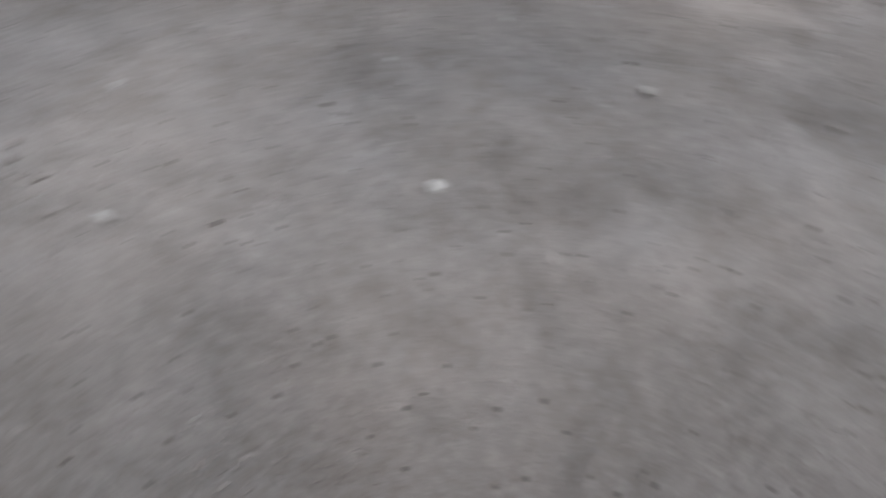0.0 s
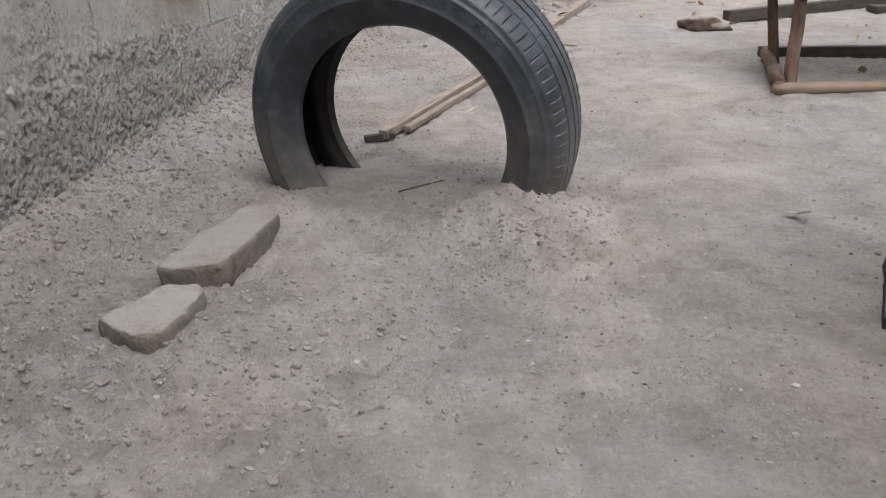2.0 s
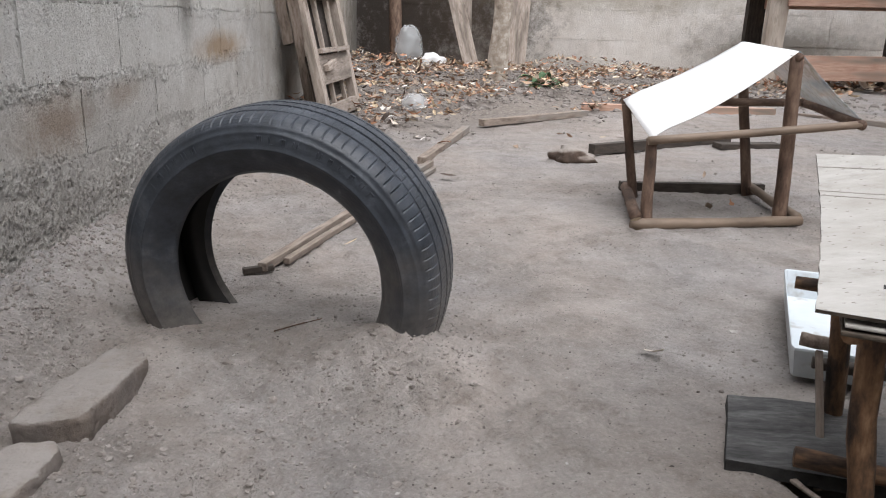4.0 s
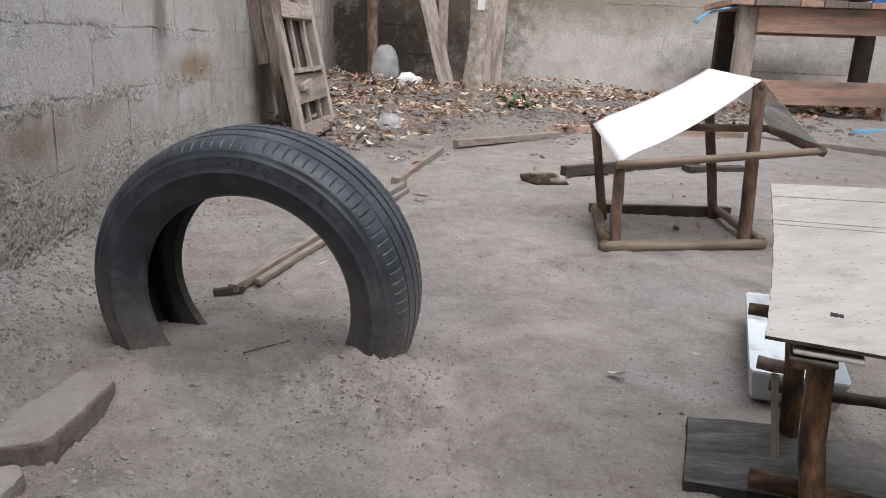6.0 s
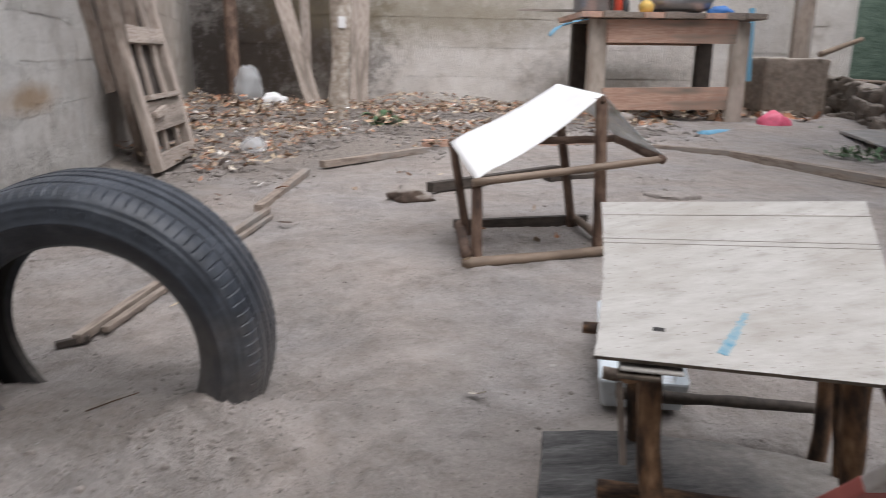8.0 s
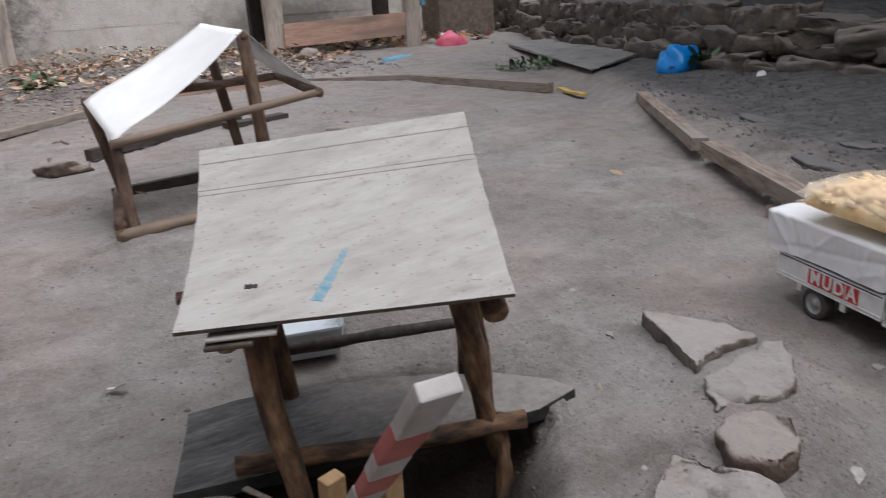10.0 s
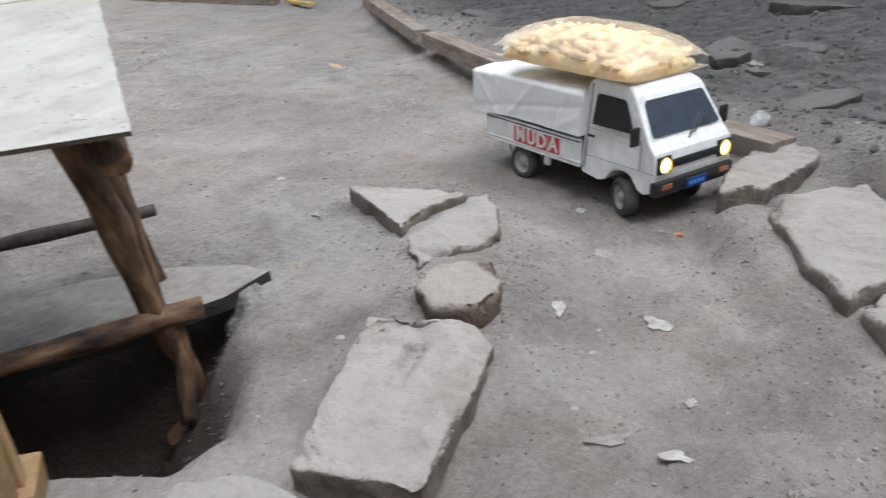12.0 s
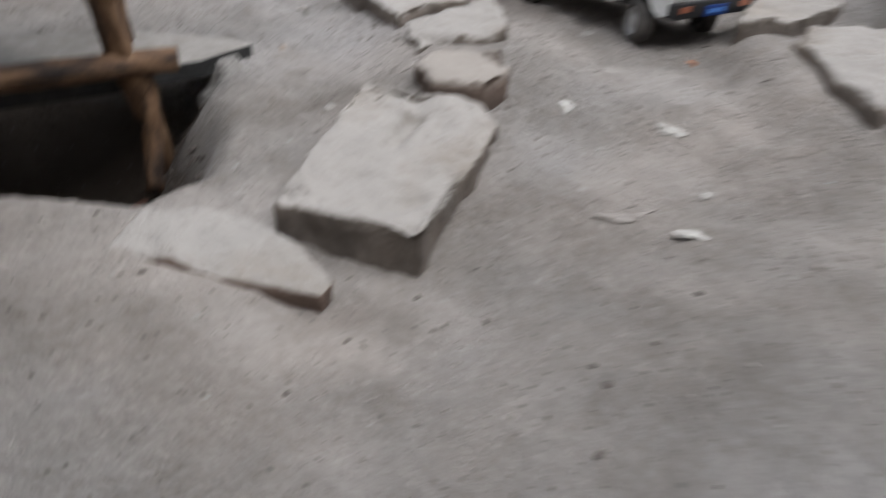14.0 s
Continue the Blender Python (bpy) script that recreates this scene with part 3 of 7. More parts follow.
TRAY = surface("white_enamel", [(0.3, (0.50, 0.545, 0.575)), (0.7, (0.60, 0.64, 0.665))], 20, 7, 0.4, 0.1, 60, 0.001, coat=0.3, stain=(0.36, 0.35, 0.33), stain_scale=26, stain_edge=(0.60, 0.72))
WHITE_PAINT = surface("chipped_white_paint", [(0.3, (0.36, 0.33, 0.31)), (0.6, (0.52, 0.50, 0.48)), (0.8, (0.68, 0.67, 0.66))], 35, 6, 0.7, 0.4, 90, 0.001, stain=(0.27, 0.22, 0.18), stain_scale=14)
RED_PAINT = surface("faded_red_paint", [(0.3, (0.30, 0.075, 0.06)), (0.7, (0.46, 0.13, 0.11))], 35, 6, 0.7, 0.4, 90, 0.001)
BARK = surface("lichened_trunk", [(0.3, (0.20, 0.16, 0.125)), (0.50, (0.40, 0.34, 0.28)), (0.66, (0.64, 0.60, 0.54))], 18, 10, 0.95, 0.8, 60, 0.006)


def island_material(name, stops, rough=0.8):
    m, n, l, b = nodes_of(name)
    g = n.new("ShaderNodeNewGeometry")
    r = ramp(n, stops)
    r.color_ramp.interpolation = "LINEAR"
    l.new(g.outputs["Random Per Island"], r.inputs[0])
    t = n.new("ShaderNodeTexNoise"); t.inputs["Scale"].default_value = 80; t.inputs["Detail"].default_value = 4
    l.new(g.outputs["Position"], t.inputs["Vector"])
    hs = n.new("ShaderNodeHueSaturation")
    mr = n.new("ShaderNodeMapRange"); mr.inputs[3].default_value, mr.inputs[4].default_value = 0.6, 1.4
    l.new(t.outputs["Fac"], mr.inputs[0]); l.new(mr.outputs[0], hs.inputs["Value"]); l.new(r.outputs[0], hs.inputs["Color"])
    l.new(hs.outputs[0], b.inputs["Base Color"])
    b.inputs["Roughness"].default_value = rough
    return m


LEAF_DRY = island_material("dead_leaves", [(0.0, (0.05, 0.035, 0.027)), (0.16, (0.15, 0.095, 0.065)), (0.34, (0.50, 0.235, 0.125)), (0.46, (0.42, 0.29, 0.19)), (0.66, (0.26, 0.21, 0.17)), (0.84, (0.56, 0.45, 0.31)), (0.95, (0.64, 0.58, 0.50)), (1.0, (0.80, 0.78, 0.75))])
LEAF_GREEN = island_material("green_leaves", [(0.0, (0.035, 0.075, 0.03)), (0.6, (0.07, 0.14, 0.055)), (1.0, (0.13, 0.19, 0.09))], 0.55)
PAINT = plain("white_car_paint", (0.80, 0.81, 0.81), 0.35, coat=0.35)
BLACK = plain("black_plastic", (0.02, 0.02, 0.022), 0.45)
WHEEL_RUBBER = surface("dusty_small_tyre", [(0.3, (0.045, 0.042, 0.04)), (0.7, (0.11, 0.10, 0.092))], 60, 5, 0.9, 0.3, 200, 0.0005)
RIM = plain("grey_rim", (0.42, 0.42, 0.42), 0.4, metal=0.3)
TARP = surface("white_vinyl_tarp", [(0.3, (0.80, 0.81, 0.825)), (0.7, (0.87, 0.875, 0.885))], 14, 4, 0.40, 0.6, 7, 0.012, stretch=(1.4, 1, 0.7))
RED_INK = plain("red_letters", (0.62, 0.05, 0.05), 0.5)
RED_LENS = plain("red_lens", (0.5, 0.06, 0.03), 0.3)
AMBER = plain("orange_lens", (0.36, 0.13, 0.075), 0.3)
LAMP = plain("lit_headlamp", (1.0, 0.66, 0.20), 0.3, emit=3.0)
BLUE_PLATE = plain("blue_plate", (0.015, 0.05, 0.22), 0.4)
GLASS_DARK = plain("tinted_windscreen", (0.050, 0.062, 0.090), 0.07, coat=1.0)
CABIN = plain("dark_cabin", (0.012, 0.012, 0.014), 0.8)
SNACK = surface("puffed_snack", [(0.3, (0.74, 0.50, 0.25)), (0.55, (0.86, 0.68, 0.41)), (0.8, (0.92, 0.81, 0.60))], 60, 6, 0.75, 0.6, 220, 0.001, vary=0.14)
m, n, l, b = nodes_of("clear_film")
b.inputs["Base Color"].default_value, b.inputs["Roughness"].default_value, b.inputs["Alpha"].default_value = (0.93, 0.80, 0.62, 1), 0.18, 0.36
FILM = m
m, n, l, b = nodes_of("clear_bag_plastic")
b.inputs["Base Color"].default_value, b.inputs["Roughness"].default_value, b.inputs["Alpha"].default_value = (0.72, 0.74, 0.75, 1), 0.2, 0.34
CLEAR = m
BLUE_BAG = plain("bright_blue_plastic", (0.005, 0.25, 0.72), 0.3)
PINK = plain("pink_plastic", (0.85, 0.16, 0.26), 0.35)
BLUE_ROD = plain("faded_blue_plastic", (0.17, 0.42, 0.60), 0.5)
YELLOW = plain("yellow_strip", (0.62, 0.42, 0.10), 0.6)
GREEN_NET = surface("green_tarpaulin", [(0.3, (0.075, 0.12, 0.088)), (0.7, (0.17, 0.235, 0.18))], 6, 6, 0.7, 0.6, 14, 0.02, stretch=(1, 1, 3))
DARK_METAL = plain("dark_bucket_plastic", (0.03, 0.034, 0.036), 0.5)
POT = plain("dull_aluminium", (0.35, 0.36, 0.38), 0.4, metal=0.8)
RUSSET = plain("russet_leaf", (0.15, 0.072, 0.048), 0.8)
BRICK = plain("brick_chip", (0.42, 0.19, 0.10), 0.9)
TABLE_BLUE = plain("blue_cloth", (0.03, 0.14, 0.40), 0.6)


# ---- helpers of shape ----
def part(name, bm, material, parent=None, label=""):
    me = bpy.data.meshes.new(name)
    bm.normal_update()
    bm.to_mesh(me)
    bm.free()
    for mat_ in (material if isinstance(material, (list, tuple)) else [material]):
        me.materials.append(mat_)
    ob = new(name, me)
    if parent:
        ob.parent = parent
    if label:
        ob["label"] = label
    return ob


def thing(name, place=(0, 0, 0), label="", category="", group="", kind="", rz=0):
    ob = new(name)
    ob.matrix_basis = pose(*place, 0, 0, rz)
    ob.empty_display_size = 0.02
    return tagged(ob, label, category, group, kind)


def put(ob, m):
    """Places ob at the world pose m, whatever its parent."""
    ob.matrix_basis = m
    if ob.parent:
        ob.matrix_parent_inverse = ob.parent.matrix_basis.inverted()
    return ob


def smooth(ob, on=True):
    ob.data.polygons.foreach_set("use_smooth", [on] * len(ob.data.polygons))
    return ob


def box(bm, size, centre=(0, 0, 0), turn=None, bevel=0.0, mat=0):
    m = Matrix.Translation(centre) @ (turn or Matrix.Identity(4)) @ Matrix.Diagonal((*size, 1))
    r = bmesh.ops.create_cube(bm, size=1, matrix=m)
    vs = r["verts"]
    if bevel:
        es = list({e for v in vs for e in v.link_edges})
        r2 = bmesh.ops.bevel(bm, geom=es, offset=bevel, segments=2, affect="EDGES", profile=0.6)
        vs = list({v for f in r2["faces"] for v in f.verts} | {v for v in vs if v.is_valid})
    for f in {f for v in vs for f in v.link_faces}:
        f.material_index = mat
    return vs


def rod(bm, a, b, r1, r2=None, n=10, seed=0, knots=0.0, rings=8, cap=True):
    """A tapered, slightly crooked round bar from a to b."""
    a, b = Vector(a), Vector(b)
    r2 = r1 if r2 is None else r2
    d = (b - a).normalized()
    s = d.orthogonal().normalized()
    t = d.cross(s)
    loops = []
    for k in range(rings + 1):
        f = k / rings
        c = a.lerp(b, f) + (s * noise.noise((f * 2.1, seed, 0.3)) + t * noise.noise((f * 2.1, seed, 7.3))) * knots * 2 * math.sin(math.pi * f)
        r = (r1 + (r2 - r1) * f)
        loop = []
        for j in range(n):
            an = 2 * math.pi * j / n
            rr = r * (1 + (knots / max(r, 1e-4)) * 0.9 * noise.noise((math.cos(an) * 1.2 + seed, math.sin(an) * 1.2, f * 6)))
            loop.append(bm.verts.new(c + (s * math.cos(an) + t * math.sin(an)) * rr))
        loops.append(loop)
    for p, q in zip(loops, loops[1:]):
        for j in range(n):
            bm.faces.new((p[j], p[(j + 1) % n], q[(j + 1) % n], q[j]))
    if cap:
        bm.faces.new(loops[0][::-1])
        bm.faces.new(loops[-1])
    return bm


def plank(a, b, width, thick, seed=0, up=(0, 0, 1), rough=0.0015, bevel=0.0015):
    """A sawn bar from a to b with softly worn edges; its own x runs along it. Returns bmesh and pose."""
    a, b = Vector(a), Vector(b)
    d = (b - a)
    x = d.normalized()
    z = (Vector(up) - x * x.dot(Vector(up))).normalized()
    y = z.cross(x)
    m = Matrix((x, y, z)).transposed().to_4x4()
    m.translation = (a + b) / 2
    bm = bmesh.new()
    box(bm, (d.length, width, thick), bevel=bevel)
    long = [e for e in bm.edges if abs((e.verts[0].co - e.verts[1].co).x) > d.length * 0.5]
    bmesh.ops.subdivide_edges(bm, edges=long, cuts=10)
    for v in bm.verts:
        k = v.co * 9 + Vector((seed * 3.7, 0, 0))
        v.co += Vector((noise.noise(k * 6) * rough * (abs(v.co.x) > d.length * 0.49) * 2, noise.noise(k), noise.noise(k + Vector((5, 5, 5))))) * rough
    return bm, m


def bar(name, a, b, width, thick, material, parent=None, label="", seed=0, up=(0, 0, 1), rough=0.0015):
    bm, m = plank(a, b, width, thick, seed, up, rough)
    ob = part(name, bm, material, parent, label)
    return put(ob, m)


def stone(outline, top, bottom, seed=0, rough=0.006, cell=0.018, bevel=0.008, tops=None, gouges=()):
    """A broken slab from its outline, with chipped edges and an uneven face."""
    if tops is None:
        tops = [top] * len(outline)
    fine_o, fine_t = [], []
    for k in range(len(outline)):
        (x1, y1), (x2, y2) = outline[k], outline[(k + 1) % len(outline)]
        ln = math.hypot(x2 - x1, y2 - y1)
        cuts = max(1, min(7, int(ln / (cell * 2.6))))
        for c in range(cuts):
            f = c / cuts
            j = min(rough, 0.004) * 0.8 * noise.noise((x1 * 30 + f * 4.3, y1 * 30, seed)) * (1 if c else 0.4)
            fine_o.append((x1 + (x2 - x1) * f + (y2 - y1) / ln * j, y1 + (y2 - y1) * f - (x2 - x1) / ln * j))
            fine_t.append(tops[k] + (tops[(k + 1) % len(outline)] - tops[k]) * f + rough * 0.5 * noise.noise((x1 * 30 + f * 5, y1 * 30, seed + 5)))
    outline, tops = fine_o, fine_t
    bm = bmesh.new()
    hi = [bm.verts.new((x, y, tops[k] if tops else top)) for k, (x, y) in enumerate(outline)]
    low = [bm.verts.new((x, y, bottom)) for x, y in outline]
    n = len(hi)
    bm.faces.new(hi); bm.faces.new(low[::-1])
    for k in range(n):
        bm.faces.new((low[k], low[(k + 1) % n], hi[(k + 1) % n], hi[k]))
    bmesh.ops.recalc_face_normals(bm, faces=bm.faces)
    bmesh.ops.bevel(bm, geom=list(bm.edges), offset=bevel, segments=2, affect="EDGES", profile=0.55)
    bmesh.ops.triangulate(bm, faces=bm.faces)
    for _ in range(7):
        es = [e for e in bm.edges if e.calc_length() > cell]
        if not es or len(bm.faces) > 26000:
            break
        bmesh.ops.subdivide_edges(bm, edges=es, cuts=1)
        bmesh.ops.triangulate(bm, faces=[f for f in bm.faces if len(f.verts) > 3])
    bm.normal_update()
    off = Vector((seed * 13.1, seed * 7.7, 0))
    for v in bm.verts:
        a = 0.75 * noise.noise(v.co * 14 + off) + 0.6 * noise.noise(v.co * 38 + off) + 0.22 * noise.noise(v.co * 95 + off)
        edge = 1.0 if v.normal.z > 0.9 else 1.5
        up = v.normal.z > 0.6
        v.co += v.normal * a * rough * 0.55 * edge
        chip = max(0.0, noise.noise(v.co * 27 + off) - 0.05) * (1.1 if 0.15 < v.normal.z < 0.93 else 0.25)
        pock = max(0.0, noise.noise(v.co * 70 - off) - 0.22)
        v.co -= v.normal * rough * (chip + 0.9 * pock)
        if up:
            for x1, y1, x2, y2, r, dep in gouges:
                f = max(0, min(1, ((v.co.x - x1) * (x2 - x1) + (v.co.y - y1) * (y2 - y1)) / ((x2 - x1) ** 2 + (y2 - y1) ** 2 + 1e-9)))
                q = math.hypot(v.co.x - x1 - f * (x2 - x1), v.co.y - y1 - f * (y2 - y1)) / r
                v.co.z -= dep * math.exp(-q * q)
    return bm


# ---- the ground ----
WALL_A, WALL_B = -0.41, -0.083          # left wall: x = WALL_A + WALL_B * y
PIT = [(0.49, 0.74), (0.512, 0.675), (0.55, 0.615), (0.61, 0.545), (0.665, 0.487), (0.715, 0.495), (0.765, 0.545), (0.785, 0.6), (0.815, 0.630), (0.842, 0.660),
       (0.845, 0.72), (0.74, 0.83), (0.50, 0.85)]


def step(a, b, x):
    t = min(1.0, max(0.0, (x - a) / (b - a)))
    return t * t * (3 - 2 * t)


def pit_depth(x, y):
    if not (0.44 < x < 0.95 and 0.43 < y < 0.88):
        return 0.0
    inside, near = False, 9.0
    for k in range(len(PIT)):
        (x1, y1), (x2, y2) = PIT[k - 1], PIT[k]
        if (y1 > y) != (y2 > y) and x < (x2 - x1) * (y - y1) / (y2 - y1) + x1:
            inside = not inside
        f = max(0, min(1, ((x - x1) * (x2 - x1) + (y - y1) * (y2 - y1)) / ((x2 - x1) ** 2 + (y2 - y1) ** 2)))
        near = min(near, math.hypot(x - x1 - f * (x2 - x1), y - y1 - f * (y2 - y1)))
    s = near if inside else -near
    return step(-0.018, 0.050, s) * 0.075 + step(0.030, 0.12, s) * 0.12


def bump(x, y, cx, cy, r):
    return math.exp(-((x - cx) ** 2 + (y - cy) ** 2) / (r * r))


KERB = [(1.42, 0.34), (1.24, 0.24), (1.10, 0.135), (1.0, 0.085), (0.82, 0.04)]


ROW = [(1.09, 0.67), (1.02, 0.53), (0.935, 0.46), (0.90, 0.447)]


KERB_FOOT = [(1.215, 0.318), (1.106, 0.236), (1.060, 0.188), (1.024, 0.146), (0.971, 0.131), (0.930, 0.104), (0.805, 0.076)]
LEDGES = [([(1.74, 1.02), (1.784, 0.798), (1.803, 0.721), (1.812, 0.644), (1.87, 0.575), (1.80, 0.43)], 0.022, 0.10),
          ([(1.86, 1.30), (1.93, 1.17), (2.12, 1.15)], 0.020, 0.10), ([(2.44, 1.28), (2.40, 1.10), (2.44, 0.95)], 0.030, 0.16)]


def near_line(x, y, line):
    d = 9.0
    for (x1, y1), (x2, y2) in zip(line, line[1:]):
        f = max(0, min(1, ((x - x1) * (x2 - x1) + (y - y1) * (y2 - y1)) / ((x2 - x1) ** 2 + (y2 - y1) ** 2)))
        d = min(d, math.hypot(x - x1 - f * (x2 - x1), y - y1 - f * (y2 - y1)))
    return d


def bank_over(x, y):
    """How far a place lies beyond the track's edge, up the bank."""
    return x - min(1.50 + 0.52 * max(y - 0.5, -0.6), 0.995 + 1.40 * y)


def ground_height(x, y):
    z = 0.0
    if 0.6 < x < 1.6 and -0.2 < y < 0.8:
        z += 0.020 * step(0.20 - 0.06 * step(0.28, 0.42, y), 0.065, near_line(x, y, KERB)) + 0.010 * step(0.12, 0.05, near_line(x, y, ROW)) + 0.016 * bump(x, y, 0.97, 0.49, 0.07) + 0.016 * bump(x, y, 1.06, 0.56, 0.09)
    if -2 < x < 6 and -2 < y < 8:
        z += 0.007 * noise.noise((x * 2.6, y * 2.6, 1)) + 0.004 * noise.noise((x * 9, y * 9, 2))
        rough = 0.62 + 0.8 * step(-0.1, 0.35, noise.noise((x * 3.1, y * 3.1, 9)))
        rough += 0.9 * bump(x, y, -0.05, 0.72, 0.28) + 1.3 * bump(x, y, -0.28, 0.45, 0.22) + 0.7 * bump(x, y, 0.10, 0.85, 0.12) + 1.2 * step(0.30, 0.08, x - WALL_A - WALL_B * y) + 0.8 * bump(x, y, 0.05, 0.88, 0.16)
        z += rough * (0.0042 * noise.noise((x * 31, y * 31, 3)) + 0.0042 * noise.noise((x * 66, y * 66, 4)))
    z += 0.09 * step(3.2, 5.4, y)
    d = x - WALL_A - WALL_B * y
    z += 0.055 * step(0.20, 0.0, d)
    z += 0.040 * bump(x, y, 0.085, 0.905, 0.095) + 0.016 * bump(x, y, -0.24, 0.88, 0.07) + 0.012 * bump(x, y, -0.06, 0.93, 0.12)
    z += 0.010 * bump(x, y, -0.13, 0.70, 0.09) + 0.014 * bump(x, y, -0.16, 0.60, 0.06) + 0.006 * bump(x, y, -0.25, 0.52, 0.05) + 0.012 * bump(x, y, -0.22, 0.88, 0.05)
    z -= 0.020 * bump(x, y, 0.70, 0.32, 0.10)
    over = bank_over(x, y)
    z += 0.045 * step(-0.13 + 0.09 * step(0.45, 0.3, y), 0.06 - 0.03 * step(0.45, 0.3, y), over) * step(4.6, 3.4, y) * step(-0.12, -0.02, y)
    z += 0.10 * step(0.15, 1.6, over) * step(4.6, 2.4, y)
    if 0.75 < x < 1.3 and 0.0 < y < 0.4:
        z = max(z, z + (min(0.018 + 0.09 * max(0.0, x - 0.9), 0.040) - z) * step(0.060, 0.012, near_line(x, y, KERB_FOOT)))
    if 1.6 < x < 3.0 and 0.3 < y < 1.6:
        jx, jy = x + 0.022 * noise.noise((x * 16, y * 16, 12)), y + 0.022 * noise.noise((x * 16, y * 16, 17))
        for line, tall, reach in LEDGES:
            for (x1, y1), (x2, y2) in zip(line, line[1:]):
                if min(y1, y2) < jy <= max(y1, y2):
                    ahead = jx - x1 - (x2 - x1) * (jy - y1) / (y2 - y1)
                    if ahead > 0:
                        fade = step(line[-1][1], line[-1][1] + 0.08, jy) * step(line[0][1], line[0][1] - 0.08, jy)
                        z += tall * fade * math.exp(-ahead / reach)
    return z - pit_depth(x, y)


def spaced(lo, fine_lo, fine_hi, hi, fine, grow):
    out, v, s = [], fine_lo, fine
    while v < fine_hi:
        out.append(v); v += fine
    while v < hi:
        out.append(v); s *= grow; v += s
    out.append(hi)
    v, s, left = fine_lo, fine, []
    while v > lo:
        s *= grow; v -= s; left.append(max(v, lo))
    return left[::-1] + out


gx, gy = spaced(-40, -0.62, 2.15, 60, 0.0078, 1.07), spaced(-40, -0.05, 1.75, 60, 0.0078, 1.045)
verts = [(x, y, ground_height(x, y)) for y in gy for x in gx]
w = len(gx)
faces = [(j * w + i, j * w + i + 1, (j + 1) * w + i + 1, (j + 1) * w + i) for j in range(len(gy) - 1) for i in range(w - 1)]
me = bpy.data.meshes.new("ground")
me.from_pydata(verts, [], faces)
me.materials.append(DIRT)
ground = tagged(smooth(new("ground", me)), "dry grey-brown trodden dirt yard with loose clods", "ground", kind="structure")


# ---- walls ----
def block_mesh(seed, length, height, material):
    nx, nz = 7, 4
    vs, fs = [], []
    for j in range(nz + 1):
        for i in range(nx + 1):
            x, z = (i / nx - 0.5) * length, (j / nz - 0.5) * height
            edge = i in (0, nx) or j in (0, nz)
            k = (x * 11 + seed * 5, z * 11, seed * 2.3)
            push = 0.0012 * noise.noise(k)
            wob = 0.006 * noise.noise((x * 23, z * 23, seed * 3.1)) if edge else 0
            vs.append((x + wob, -0.007 + -push, z + wob))
    for j in range(nz):
        for i in range(nx):
            a = j * (nx + 1) + i
            fs.append((a, a + 1, a + nx + 2, a + nx + 1))
    rim = [i for i in range(nx + 1)] + [(j + 1) * (nx + 1) - 1 for j in range(1, nz + 1)] + [nz * (nx + 1) + i for i in range(nx - 1, -1, -1)] + [j * (nx + 1) for j in range(nz - 1, 0, -1)]
    base = len(vs)
    for r in rim:
        x, y, z = vs[r]
        vs.append((x, 0.004, z))
    for k in range(len(rim)):
        fs.append((rim[k], base + k, base + (k + 1) % len(rim), rim[(k + 1) % len(rim)]))
    me = bpy.data.meshes.new("block")
    me.from_pydata(vs, [], fs)
    me.materials.append(material)
    me.polygons.foreach_set("use_smooth", [False] * len(me.polygons))
    return me


BLOCKS = [block_mesh(s, 0.362, 0.120, BLOCK) for s in range(6)]
BACK_BLOCKS = [block_mesh(s + 6, 0.372, 0.163, BACK_BLOCK) for s in range(6)]


def block_wall(name, a, b, height, label, courses, first, pitch, course, phase, size, blocks):
    """A wall from a to b (its face on the right-hand side of a to b), with its blocks proud of the mortar."""
    a, b = Vector((*a, 0)), Vector((*b, 0))
    length = (b - a).length
    ang = math.atan2(b.y - a.y, b.x - a.x)
    bm = bmesh.new()
    box(bm, (length, 0.14, height + 0.4), (length / 2, 0.07, height / 2 - 0.2))
    wall = part(name, bm, blocks[0].materials[0])
    wall.matrix_world = Matrix.Translation(a) @ Matrix.Rotation(ang, 4, "Z")
    tagged(wall, label, "wall", kind="structure")
    rnd = random.Random(name)
    for c in range(courses):
        x = phase - pitch * (1.5 if c % 2 else 1.0)
        while x + pitch <= length + 0.2:
            if 0.0 <= x and x + pitch <= length:
                ob = new("block", rnd.choice(blocks))
                ob.parent = wall
                ob.matrix_basis = pose(x + pitch / 2, 0.0040 + rnd.uniform(-0.0015, 0.0015), first + course * (c + 0.5), rnd.uniform(-0.4, 0.4), rnd.uniform(-0.5, 0.5), rnd.uniform(-0.3, 0.3)) @ Matrix.Diagonal((size[0], 1, size[1], 1))
            x += pitch
    return wall


CORNER = (WALL_A + WALL_B * 6.6, 6.6)
wall_left = block_wall("wall_left", (WALL_A - WALL_B * 2.431, -2.431), CORNER, 2.1, "weathered grey concrete block wall with worn plaster", 9, -0.078, 0.370, 0.128, 0.058, (1.0, 1.03), BLOCKS)
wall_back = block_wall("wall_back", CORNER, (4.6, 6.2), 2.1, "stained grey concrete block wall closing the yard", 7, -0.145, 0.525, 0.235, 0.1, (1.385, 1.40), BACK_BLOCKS)
